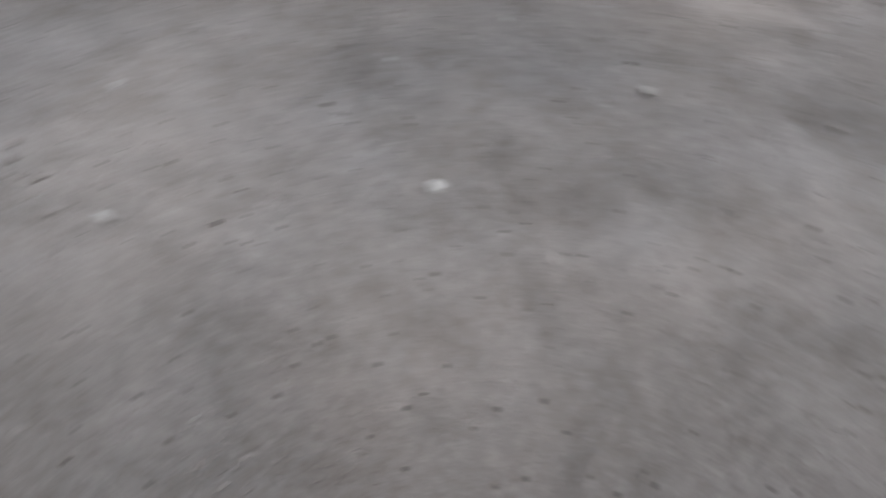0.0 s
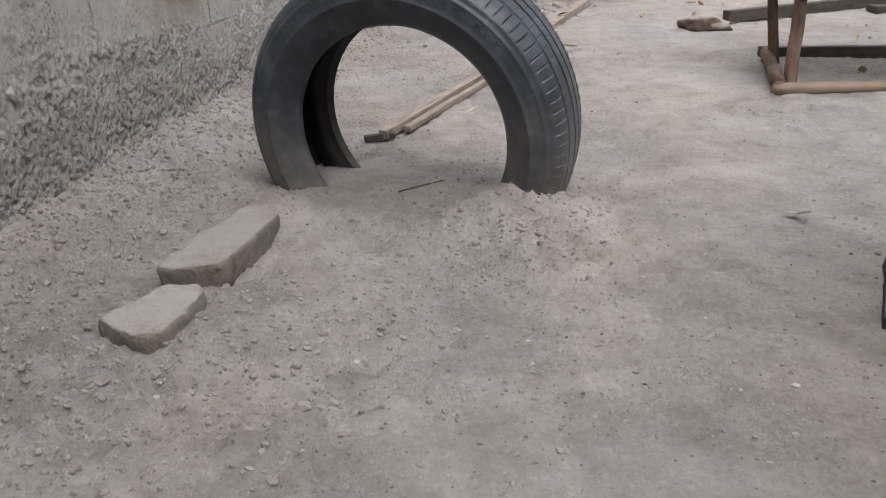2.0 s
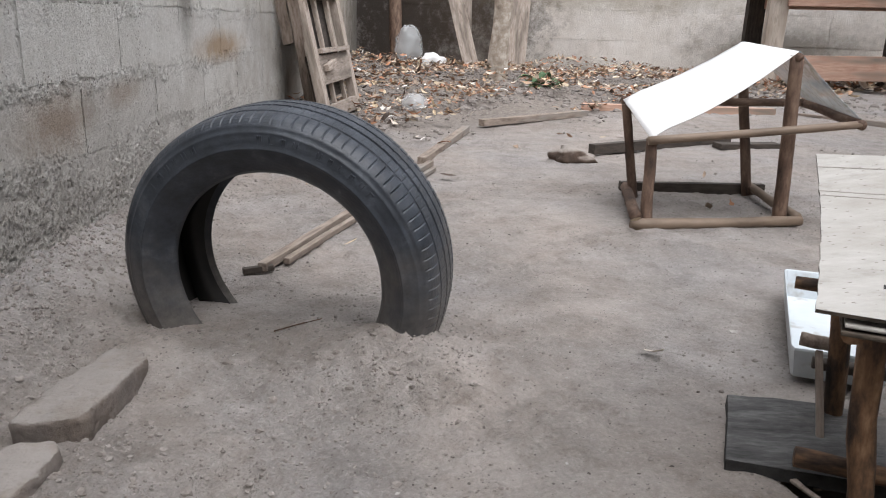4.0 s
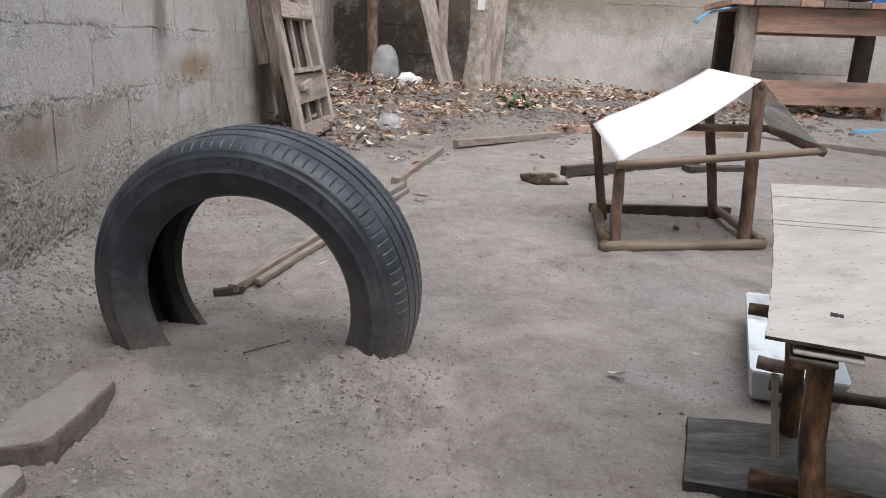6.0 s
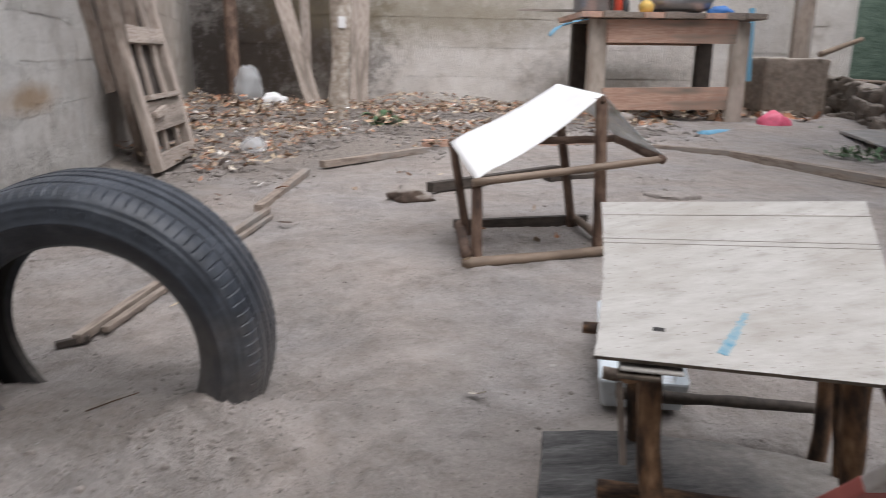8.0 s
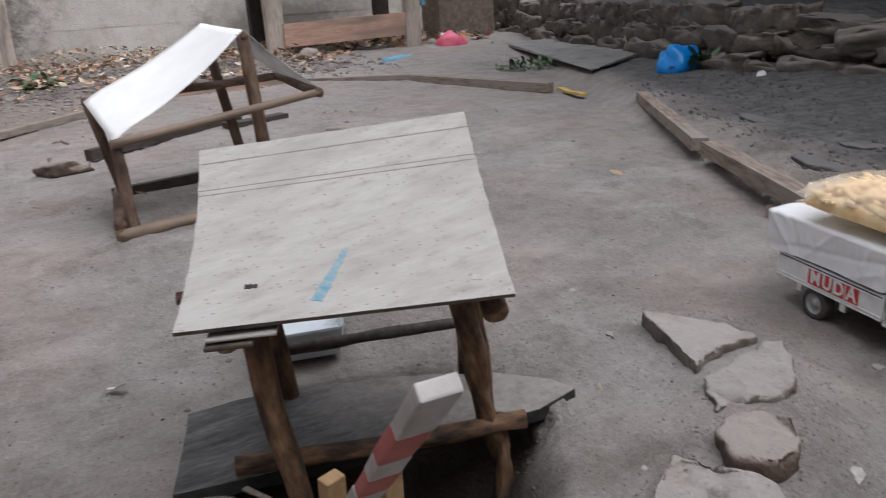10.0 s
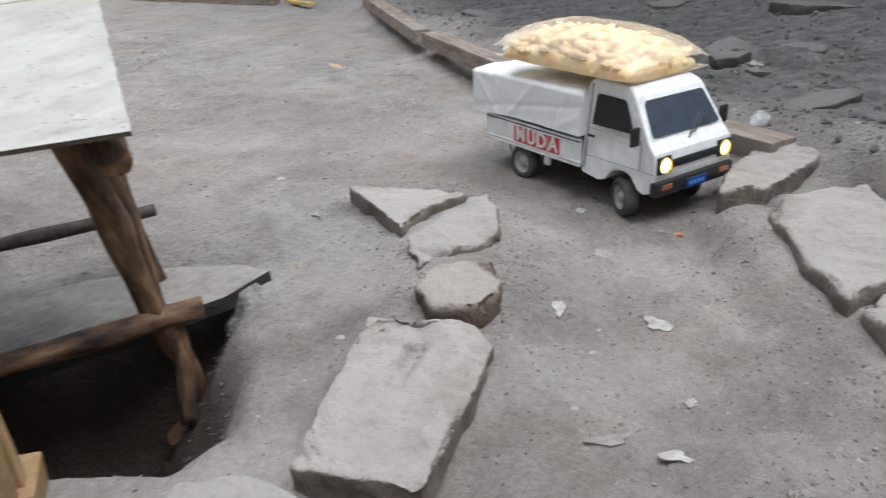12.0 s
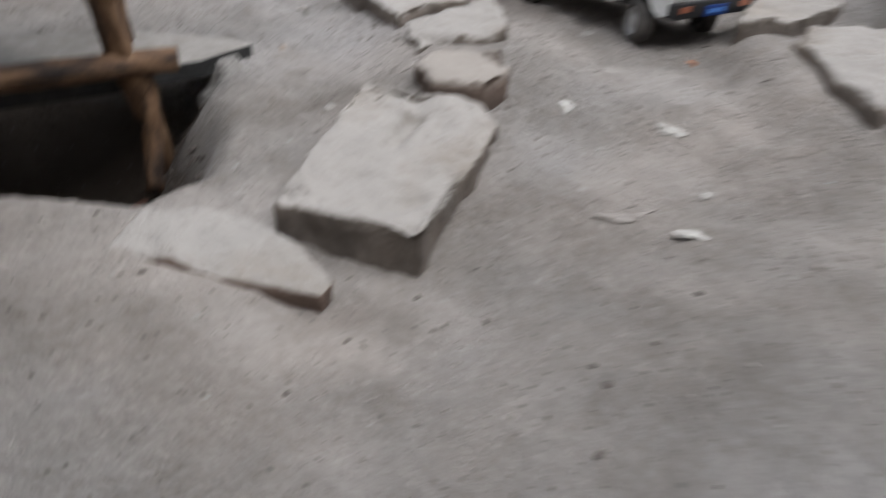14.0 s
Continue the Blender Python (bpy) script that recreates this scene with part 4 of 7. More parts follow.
# unseen walls, added to close the yard and tall enough to block low skylight
for nm, a, b in (("wall_south", (12.5, -2.2), (-0.33, -2.2)), ("wall_east", (12.5, 16.0), (12.5, -2.2))):
    bm = bmesh.new()
    a, b = Vector((*a, 0)), Vector((*b, 0))
    ln = (b - a).length
    box(bm, (ln, 0.14, 3.4), (ln / 2, 0.07, 1.5))
    ob = part(nm, bm, MORTAR)
    ob.matrix_world = Matrix.Translation(a) @ Matrix.Rotation(math.atan2(b.y - a.y, b.x - a.x), 4, "Z")
    tagged(ob, "unseen plain grey wall added to close the yard and block low skylight", "wall", kind="structure")


# rough plaster left on the left wall: crusty bands along the bed joints, and a pebbly foot
vs, fs = [], []
ny, nz = 1040, 220
for j in range(nz + 1):
    for i in range(ny + 1):
        y, z = 0.45 + 2.75 * i / ny, -0.03 + 0.72 * j / nz
        low = step(0.31, 0.12, z + 0.08 * noise.noise((y * 3.1, z * 3, 1)) + 0.06 * noise.noise((y * 9, z * 9, 2)))
        zj = min((0.05, 0.178, 0.302, 0.425, 0.562, 0.69), key=lambda q: abs(q - z))
        band = step(0.046, 0.014, abs(z - zj) + 0.016 * noise.noise((y * 7, z * 7, 3)) + 0.012 * noise.noise((y * 19, z * 19, 7)))
        course = math.floor((z + 0.078) / 0.128)
        along = ((y + 2.431) / 0.9966 - 0.058 + (0.185 if course % 2 else 0)) % 0.370
        head = step(0.022, 0.006, min(along, 0.370 - along) + 0.016 * noise.noise((y * 14, z * 14, 8)))
        band = max(band, 0.9 * head)
        m = max(low, 0.82 * band * step(-0.45, 0.0, noise.noise((y * 2.6, z * 5, 4))))
        pit = step(0.25, 0.55, noise.noise((y * 62, z * 62, 11))) * band
        m = max(m, 0.62 * step(0.02, 0.30, noise.noise((y * 3.3, z * 4.4, 21)) + 0.35 * noise.noise((y * 13, z * 13, 22))))
        grit = noise.noise((y * 190, z * 190, 6))
        out = -0.006 + m * (0.0125 + 0.0026 * noise.noise((y * 48, z * 48, 5)) + 0.0036 * grit - 0.010 * pit - 0.005 * step(0.28, 0.45, -grit)) + 0.010 * step(0.10, -0.02, z)
        x = WALL_A + WALL_B * y
        vs.append((x + out, y, z))
for j in range(nz):
    for i in range(ny):
        a = j * (ny + 1) + i
        fs.append((a, a + 1, a + ny + 2, a + ny + 1))
me = bpy.data.meshes.new("rough_plaster")
me.from_pydata(vs, [], fs)
me.materials.append(ROUGHCAST)
me.polygons.foreach_set("use_smooth", [True] * len(fs))
crust = new("rough_plaster", me)
tagged(crust, "crumbling pebbly cement plaster clinging to the block wall", "plaster", kind="structure")

# unseen corrugated roof, added over the terrace to shade that side of the yard
bm = bmesh.new()
for xs, y0, y1 in ((2.75, -2.0, 3.9), (5.6, 3.9, 9.0)):
    x0 = xs
    while x0 < 12.4:
        for xa, xb, za, zb in ((x0, x0 + 0.08, 0.0, 0.03), (x0 + 0.08, x0 + 0.16, 0.03, 0.0)):
            bm.faces.new([bm.verts.new((px, py, 2.05 + pz + 0.06 * (px - 2.35))) for px, py, pz in ((xa, y0, za), (xb, y0, zb), (xb, y1, zb), (xa, y1, za))])
        x0 += 0.16
bmesh.ops.remove_doubles(bm, verts=bm.verts, dist=0.001)
bmesh.ops.solidify(bm, geom=bm.faces[:], thickness=0.004)
tagged(part("unseen_shade_roof", bm, POT), "unseen corrugated metal roof added to shade the terrace", "roof", kind="structure")

# ---- the half-buried car tyre ----
TYRE_R, TYRE_W = 0.2253, 0.0657      # outer radius, half width of the tread
TYRE_OUT = [(-0.58, 0.648), (-0.627, 0.637), (-0.70, 0.645), (-0.78, 0.665), (-0.88, 0.70), (-0.98, 0.735), (-1.06, 0.768), (-1.10, 0.790), (-1.125, 0.803), (-1.145, 0.808), (-1.14, 0.816),
            (-1.12, 0.822), (-1.12, 0.845), (-1.10, 0.870), (-1.075, 0.893), (-1.078, 0.898), (-1.05, 0.904), (-1.01, 0.925), (-1.005, 0.934), (-0.975, 0.940), (-0.95, 0.951), (-0.89, 0.965), (-0.82, 0.975),
            (-0.74, 0.982), (-0.60, 0.989), (-0.585, 0.972), (-0.53, 0.972), (-0.515, 0.991), (-0.36, 0.995), (-0.22, 0.999), (-0.205, 0.974), (-0.135, 0.974), (-0.12, 1.0)]
TYRE_OUT = TYRE_OUT + [(-a, r) for a, r in TYRE_OUT[::-1]]
TYRE_IN = [(0.66, 0.69), (0.90, 0.77), (0.97, 0.84), (0.84, 0.90), (0.5, 0.942), (0, 0.952), (-0.5, 0.942), (-0.84, 0.90), (-0.97, 0.84), (-0.90, 0.77), (-0.66, 0.69)]


def tyre():
    prof, n = TYRE_OUT + TYRE_IN, 800
    outer = len(TYRE_OUT)
    bm = bmesh.new()
    rings = []
    for k in range(n):
        an = 2 * math.pi * k / n
        ring = []
        worn = 0.6 + 0.4 * noise.noise((math.cos(an) * 3, math.sin(an) * 3, 5))
        for j, (a, r) in enumerate(prof):
            rr, aa = r, a
            if j < outer and abs(a) < 0.66 and r < 0.988:
                rr = r + (0.990 - r) * (0.30 + 0.45 * worn)
            if j < outer and 0.948 < r < 0.9895 and 0.59 < abs(a) < 0.97 and k % 8 == (0 if a < 0 else 4):
                rr = r - 0.011 * worn
            elif j < outer and r >= 0.990 and k % 8 == (1 if abs(a) > 0.3 else 5):
                rr = r - 0.005 * worn
            if j < outer and 0.64 < r < 0.93:
                rr += 0.0025 * noise.noise((math.cos(an) * 4, math.sin(an) * 4, a))
                aa += math.copysign(0.010, a) * noise.noise((math.cos(an) * 7, math.sin(an) * 7, r * 9))
            ring.append(bm.verts.new((math.cos(an) * TYRE_R * rr, aa * TYRE_W, math.sin(an) * TYRE_R * rr)))
        rings.append(ring)
    p = len(prof)
    for k in range(n):
        A, B = rings[k], rings[(k + 1) % n]
        for j in range(p):
            f = bm.faces.new((A[j], B[j], B[(j + 1) % p], A[(j + 1) % p]))
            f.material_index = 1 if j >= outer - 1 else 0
            f.smooth = not 20 <= j <= outer - 22
    bmesh.ops.recalc_face_normals(bm, faces=bm.faces)
    return bm


old_tyre = part("car_tyre", tyre(), [RUBBER, RUBBER_INNER_SHADE])
old_tyre.matrix_world = pose(-0.0771, 1.0205, 0.0909) @ Matrix.Rotation(radians(-8.7), 4, "Z") @ Matrix.Rotation(radians(4.9), 4, "X")
for k in range(22):
    if k in (6, 7, 8, 9, 10, 15):
        continue
    an = radians(140 - 4.6 * k)
    bm = bmesh.new()
    for dx, w, h in (((-0.0028, 0.0013, 0.010), (0.0022, 0.0013, 0.010)) if k % 3 else ((-0.0028, 0.0013, 0.010),)):
        box(bm, (w, 0.0016, h), (dx, 0, 0), bevel=0.0003)
    box(bm, (0.0055, 0.0016, 0.0013), (0, 0, 0.004 if k % 2 else -0.004), bevel=0.0003)
    mark = part("raised_mark", bm, RUBBER, old_tyre)
    mark.matrix_basis = Matrix.Translation((math.cos(an) * TYRE_R * 0.862, -1.108 * TYRE_W, math.sin(an) * TYRE_R * 0.862)) @ Matrix.Rotation(math.pi / 2 - an, 4, "Y")
tagged(old_tyre, "worn black rubber car tyre standing half buried in dirt", "tyre")

# ---- little shed of sticks with a white cloth roof ----
FL, FR, BR, BL = (0.548, 1.675), (0.872, 1.775), (0.897, 2.085), (0.575, 1.985)
shed = thing("stick_shed", (0.7, 1.85, 0), "small play shed of brown sticks under a white cloth roof", "shed")


def stick(name, a, b, r1, r2, parent, material=STICK, seed=0, knots=0.002, label="", n=14):
    a, b = Vector(a), Vector(b)
    bm = bmesh.new()
    rod(bm, (0, 0, 0), (0, 0, (b - a).length), r1, r2, n=n, seed=seed, knots=knots, rings=12)
    ob = smooth(part(name, bm, material, parent, label))
    return put(ob, Matrix.Translation(a) @ (b - a).to_track_quat("Z", "Y").to_matrix().to_4x4())


RN, RF = Vector((0.845, 1.750, 0.388)), Vector((0.842, 2.130, 0.400))
EN, EF = Vector((0.540, 1.690, 0.205)), Vector((0.520, 1.960, 0.262))
EN2, EF2 = Vector((1.000, 1.745, 0.238)), Vector((1.02, 2.11, 0.250))
stick("post", (*FL, 0), EN + Vector((0.004, 0.006, -0.008)), 0.0135, 0.012, shed, SHED_STICK, seed=1, knots=0.0011)
stick("post", (*BL, 0), EF + Vector((0.008, 0, -0.02)), 0.012, 0.011, shed, SHED_STICK, seed=2, knots=0.0011)
stick("post", (*FR, 0), RN + Vector((0.0, 0.004, -0.008)), 0.0165, 0.014, shed, SHED_STICK, seed=3, knots=0.0011)
stick("post", (*BR, 0), RF + Vector((0, 0, -0.008)), 0.0135, 0.0125, shed, SHED_STICK, seed=4, knots=0.0011)
stick("sill", (0.512, 1.648, 0.012), (0.915, 1.763, 0.012), 0.0135, 0.012, shed, BAMBOO, seed=5)
stick("sill", (0.522, 1.672, 0.028), (0.560, 2.03, 0.020), 0.0135, 0.013, shed, SHED_STICK, seed=6)
stick("sill", (0.905, 1.76, 0.022), (0.91, 2.13, 0.020), 0.011, 0.011, shed, BAMBOO, seed=7)
bar("sill", (0.55, 2.06, 0.012), (0.95, 2.115, 0.012), 0.02, 0.03, DARK_WOOD, shed, SHED_STICK, seed=8)
stick("eave_rail", EN + Vector((-0.006, -0.012, -0.012)), EN2, 0.0095, 0.0085, shed, BAMBOO, seed=9, knots=0.001)
stick("eave_rail", EF + Vector((0.0, 0.02, -0.012)), EF2, 0.010, 0.010, shed, SHED_STICK, seed=10)
stick("side_rail", EN2 + Vector((0, -0.008, 0.0)), EF2, 0.011, 0.011, shed, SHED_STICK, seed=11)
stick("ridge_pole", RN + Vector((0, -0.012, -0.012)), RF + Vector((0, 0.01, -0.012)), 0.008, 0.008, shed, SHED_STICK, seed=12)


def draped(c00, c10, c11, c01, sag, nx=22, ny=12, thick=0.0016, curl=0.0, seed=0):
    """A hanging sheet between four corners, with thickness."""
    bm = bmesh.new()
    rows = []
    for j in range(ny + 1):
        v = j / ny
        row = []
        for i in range(nx + 1):
            u = i / nx
            p = (c00.lerp(c10, u)).lerp(c01.lerp(c11, u), v)
            p = p + Vector((0, 0, -sag * 4 * u * (1 - u) * (0.8 + 0.2 * math.cos(v * 3)) + 0.002 * noise.noise((u * 4, v * 4, seed))))
            p.z += curl * max(0, 0.12 - u) * -6
            row.append(bm.verts.new(p))
        rows.append(row)
    for j in range(ny):
        for i in range(nx):
            bm.faces.new((rows[j][i], rows[j][i + 1], rows[j + 1][i + 1], rows[j + 1][i]))
    bm.normal_update()
    bmesh.ops.solidify(bm, geom=bm.faces[:], thickness=thick)
    bmesh.ops.recalc_face_normals(bm, faces=bm.faces)
    return bm


def world_part(name, bm, material, parent, label=""):
    ob = part(name, bm, material, parent, label)
    return put(ob, Matrix.Identity(4))


smooth(world_part("roof_cloth", draped(EN, RN, RF, EF, 0.018, curl=0.012, seed=3), CLOTH, shed, "sagging white cloth roof"))
smooth(world_part("roof_sheet", draped(RN + Vector((0.004, 0, 0)), EN2 + Vector((0.004, 0, 0.01)), EF2 + Vector((0, 0, 0.01)), RF + Vector((0.004, 0, 0)), 0.006, seed=5), SHEET, shed, "printed pale blue plastic sheet"))

# ---- plywood-roofed stick shed over the pit ----
TL, TR, BRR, BLL = Vector((0.550, 0.885, 0.297)), Vector((0.820, 0.785, 0.315)), Vector((0.708, 0.528, 0.210)), Vector((0.458, 0.620, 0.211))
hut = thing("plywood_shed", (0.63, 0.7, 0), "low stick frame carrying a sloping dusty plywood roof", "shed")
bm = bmesh.new()
NX, NY = 20, 24
rows = []
for j in range(NY + 1):
    v = j / NY
    row = []
    for i in range(NX + 1):
        u = i / NX
        p = BLL.lerp(BRR, u).lerp(TL.lerp(TR, u), v)
        p = p + (TR - TL).normalized() * (0.005 * 4 * v * (1 - v) * (1 - u) * (1 - u)) + Vector((0, 0, -0.006 * 4 * v * (1 - v)))
        if i in (0, NX) or j in (0, NY):
            p += Vector((0.0015 * noise.noise((u * 30, v * 30, 1)), 0.0015 * noise.noise((u * 30, v * 30, 2)), 0))
        row.append(bm.verts.new(p))
    rows.append(row)
for j in range(NY):
    for i in range(NX):
        bm.faces.new((rows[j][i], rows[j][i + 1], rows[j + 1][i + 1], rows[j + 1][i]))
bm.normal_update()
bmesh.ops.solidify(bm, geom=bm.faces[:], thickness=0.0035)
bmesh.ops.recalc_face_normals(bm, faces=bm.faces)
# upward faces take the pale ply; edges and underside are coloured much darker
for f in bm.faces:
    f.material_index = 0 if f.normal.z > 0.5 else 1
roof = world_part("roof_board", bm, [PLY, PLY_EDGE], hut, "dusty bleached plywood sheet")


def on_roof(u, v, up=0.0):
    p = BLL.lerp(BRR, u).lerp(TL.lerp(TR, u), v)
    nrm = (BRR - BLL).cross(TL - BLL).normalized()
    return p + (TR - TL).normalized() * (0.005 * 4 * v * (1 - v) * (1 - u) * (1 - u)) + Vector((0, 0, -0.006 * 4 * v * (1 - v))) + nrm * up


def strip(name, u0, v0, u1, v1, width, material, parent, up=0.0005, n=8, ragged=0.0):
    bm = bmesh.new()
    prev = None
    for k in range(n + 1):
        f = k / n
        c = on_roof(u0 + (u1 - u0) * f, v0 + (v1 - v0) * f, up)
        d = (on_roof(u1, v1) - on_roof(u0, v0)).normalized()
        s = (BRR - BLL).cross(TL - BLL).normalized().cross(d)
        wv = width * (1 + ragged * noise.noise((f * 9, width * 50, 4)))
        q = (bm.verts.new(c - s * wv / 2), bm.verts.new(c + s * wv / 2))
        if prev:
            bm.faces.new((prev[0], q[0], q[1], prev[1]))
        prev = q
    bm.normal_update()
    bmesh.ops.solidify(bm, geom=bm.faces[:], thickness=0.0008)
    bmesh.ops.recalc_face_normals(bm, faces=bm.faces)
    return world_part(name, bm, material, parent)


strip("seam", 0.0, 0.905, 1.0, 0.905, 0.0016, SEAM, roof, ragged=0.6)
strip("seam", 0.0, 0.735, 1.0, 0.735, 0.0009, SEAM, roof, ragged=0.9)
strip("seam", 0.0, 0.705, 1.0, 0.705, 0.0008, SEAM, roof, ragged=0.9)
FADED_BLUE = surface("faded_blue_paint", [(0.35, (0.36, 0.37, 0.36)), (0.5, (0.22, 0.33, 0.38)), (0.7, (0.10, 0.26, 0.36))], 70, 5, 0.8, 0.2, 90, 0.001)
strip("paint_streak", 0.405, 0.07, 0.46, 0.20, 0.009, FADED_BLUE, roof, ragged=0.4)
strip("paint_streak", 0.455, 0.19, 0.50, 0.30, 0.006, FADED_BLUE, roof, ragged=0.9)
strip("knot_hole", 0.185, 0.175, 0.225, 0.172, 0.0055, SLATE_EDGE, roof, ragged=0.7)
strip("paint_fleck", 0.885, 0.095, 0.915, 0.087, 0.007, WHITE_PAINT, roof, ragged=0.5)
bar("under_board", BLL + Vector((0.028, 0.012, -0.016)), BLL + Vector((0.062, -0.003, -0.015)), 0.05, 0.004, PLY_EDGE, hut, seed=2)
bar("under_board", BLL + Vector((0.03, 0.014, -0.010)), BLL + Vector((0.080, -0.006, -0.009)), 0.05, 0.003, PLY, hut, seed=3)
stick("roof_beam", (0.478, 0.712, 0.203), (0.735, 0.618, 0.200), 0.0062, 0.0058, hut, STICK, seed=21)
stick("roof_beam", (0.562, 0.829, 0.262), (0.80, 0.748, 0.268), 0.010, 0.009, hut, STICK, seed=22)
stick("rafter", (0.497, 0.63, 0.186), (0.56, 0.83, 0.262), 0.010, 0.009, hut, STICK, seed=23)
stick("rafter", (0.703, 0.55, 0.186), (0.785, 0.76, 0.27), 0.011, 0.010, hut, STICK, seed=24)
stick("leg", (0.556, 0.655, -0.10), (0.523, 0.650, 0.200), 0.0110, 0.0120, hut, STICK, seed=25, knots=0.003)
stick("leg", (0.782, 0.660, -0.125), (0.697, 0.608, 0.198), 0.0095, 0.0115, hut, STICK, seed=26, knots=0.006)
stick("leg", (0.752, 0.648, 0.02), (0.722, 0.618, 0.200), 0.0060, 0.0065, hut, STICK, seed=35, knots=0.002)
stick("leg_fork", (0.742, 0.616, -0.075), (0.756, 0.634, 0.030), 0.0080, 0.0065, hut, STICK, seed=34, knots=0.004)
stick("leg", (0.600, 0.835, -0.03), (0.570, 0.822, 0.250), 0.011, 0.011, hut, STICK, seed=27)
stick("leg", (0.80, 0.775, -0.03), (0.770, 0.738, 0.258), 0.010, 0.010, hut, STICK, seed=28)
stick("rail", (0.500, 0.698, 0.030), (0.775, 0.617, 0.026), 0.0100, 0.0095, hut, STICK, seed=29, knots=0.003)
stick("rail", (0.585, 0.878, 0.051), (0.838, 0.803, 0.052), 0.0075, 0.0065, hut, DARK_WOOD, seed=30)
stick("peg", (0.556, 0.855, 0.090), (0.590, 0.842, 0.088), 0.008, 0.008, hut, BROWN_TIMBER, seed=31, knots=0.0008)
bar("brace", (0.575, 0.845, 0.08), (0.548, 0.735, -0.03), 0.008, 0.006, BROWN_TIMBER, hut, seed=32)
stick("brace", (0.755, 0.70, 0.16), (0.80, 0.73, -0.03), 0.006, 0.006, hut, STICK, seed=33)

# ---- charcoal board lying over the pit ----
bm = stone([(0.442, 0.716), (0.60, 0.682), (0.754, 0.650), (0.812, 0.642), (0.872, 0.655), (0.862, 0.69), (0.815, 0.74), (0.70, 0.81), (0.59, 0.852), (0.486, 0.860)], 0.012, -0.004, seed=4, rough=0.0022, cell=0.02, bevel=0.0015)
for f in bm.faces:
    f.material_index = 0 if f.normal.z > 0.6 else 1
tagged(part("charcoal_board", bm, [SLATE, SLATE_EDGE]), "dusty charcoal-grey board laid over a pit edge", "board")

# ---- lump of old aggregate in the pit's rim ----
bm = bmesh.new()
bmesh.ops.create_icosphere(bm, subdivisions=5, radius=1)
for v in bm.verts:
    d = v.co.normalized()
    peb = max(0.0, 0.32 - noise.voronoi(d * 6.5)[0][0]) * 0.28
    k = 1 + 0.20 * noise.noise(d * 1.9 + Vector((4, 0, 0))) + peb + 0.03 * noise.noise(d * 22)
    v.co = Vector((d.x * 0.031 + d.y * 0.010, d.y * 0.043, d.z * 0.042)) * k
lump = smooth(part("aggregate_lump", bm, AGGREGATE))
lump.location = (0.840, 0.640, -0.036)
tagged(lump, "crumbling lump of pebbly concrete in the pit's rim", "concrete")

# ---- white tray ----
tray = bmesh.new()
def tray_ring(h, inset):
    q = [(0.576, 0.919), (0.692, 0.890), (0.804, 1.224), (0.688, 1.253)]
    c = Vector((sum(p[0] for p in q) / 4, sum(p[1] for p in q) / 4, 0))
    out = []
    for k in range(4):
        a, b, d = Vector((*q[k - 1], 0)), Vector((*q[k], 0)), Vector((*q[(k + 1) % 4], 0))
        for f in (0.10, 0.03):
            out.append(b.lerp(a, f))
        for f in (0.03, 0.10):
            out.append(b.lerp(d, f))
    return [tray.verts.new((c.x + (p.x - c.x) * (1 - inset), c.y + (p.y - c.y) * (1 - inset), h)) for p in out]
loops = [tray_ring(0.006, 0.10), tray_ring(0.048, 0.0), tray_ring(0.051, 0.004), tray_ring(0.050, 0.022), tray_ring(0.011, 0.12)]
for p, q in zip(loops, loops[1:]):
    for k in range(len(p)):
        tray.faces.new((p[k], p[(k + 1) % len(p)], q[(k + 1) % len(q)], q[k]))
tray.faces.new(loops[0][::-1]); tray.faces.new(loops[-1])
bmesh.ops.recalc_face_normals(tray, faces=tray.faces)
tagged(part("enamel_tray", tray, TRAY), "shallow white enamel tray on the dirt", "tray")

# ---- striped barrier arm in a wooden stand ----
gate = thing("barrier_gate", (0.575, 0.50, 0), "toy barrier with red and white arm in a raw wood stand", "barrier")
ARM0, ARM1 = Vector((0.5445, 0.485, 0.109)), Vector((0.5235, 0.315, 0.284))
arm_up = (ARM1 - ARM0).cross(Vector((0.0205, 0.0074, -0.0093))).normalized()
stops = [-0.07, 0.02, 0.18, 0.376, 0.534, 0.753, 1.0]
for k in range(6):
    bar("arm_stripe", ARM0.lerp(ARM1, stops[k]), ARM0.lerp(ARM1, stops[k + 1]), 0.0225 - 0.0003 * k, 0.0095, (BLACK, WHITE_PAINT, RED_PAINT, WHITE_PAINT, RED_PAINT, WHITE_PAINT)[k], gate, seed=40 + k, up=arm_up, rough=0.0011)
bar("upright", (0.535, 0.532, -0.03), (0.5355, 0.519, 0.112), 0.017, 0.012, NEW_WOOD, gate, seed=51, up=(0.3, -1, 0))
bar("upright", (0.573, 0.506, -0.03), (0.5665, 0.485, 0.127), 0.017, 0.012, NEW_WOOD, gate, seed=52, up=(0.3, -1, 0))
bar("foot_block", (0.516, 0.550, 0.010), (0.594, 0.510, 0.004), 0.045, 0.045, NEW_WOOD, gate, seed=53)
bar("cross_piece", (0.522, 0.538, 0.046), (0.586, 0.506, 0.050), 0.012, 0.060, NEW_WOOD, gate, seed=54)

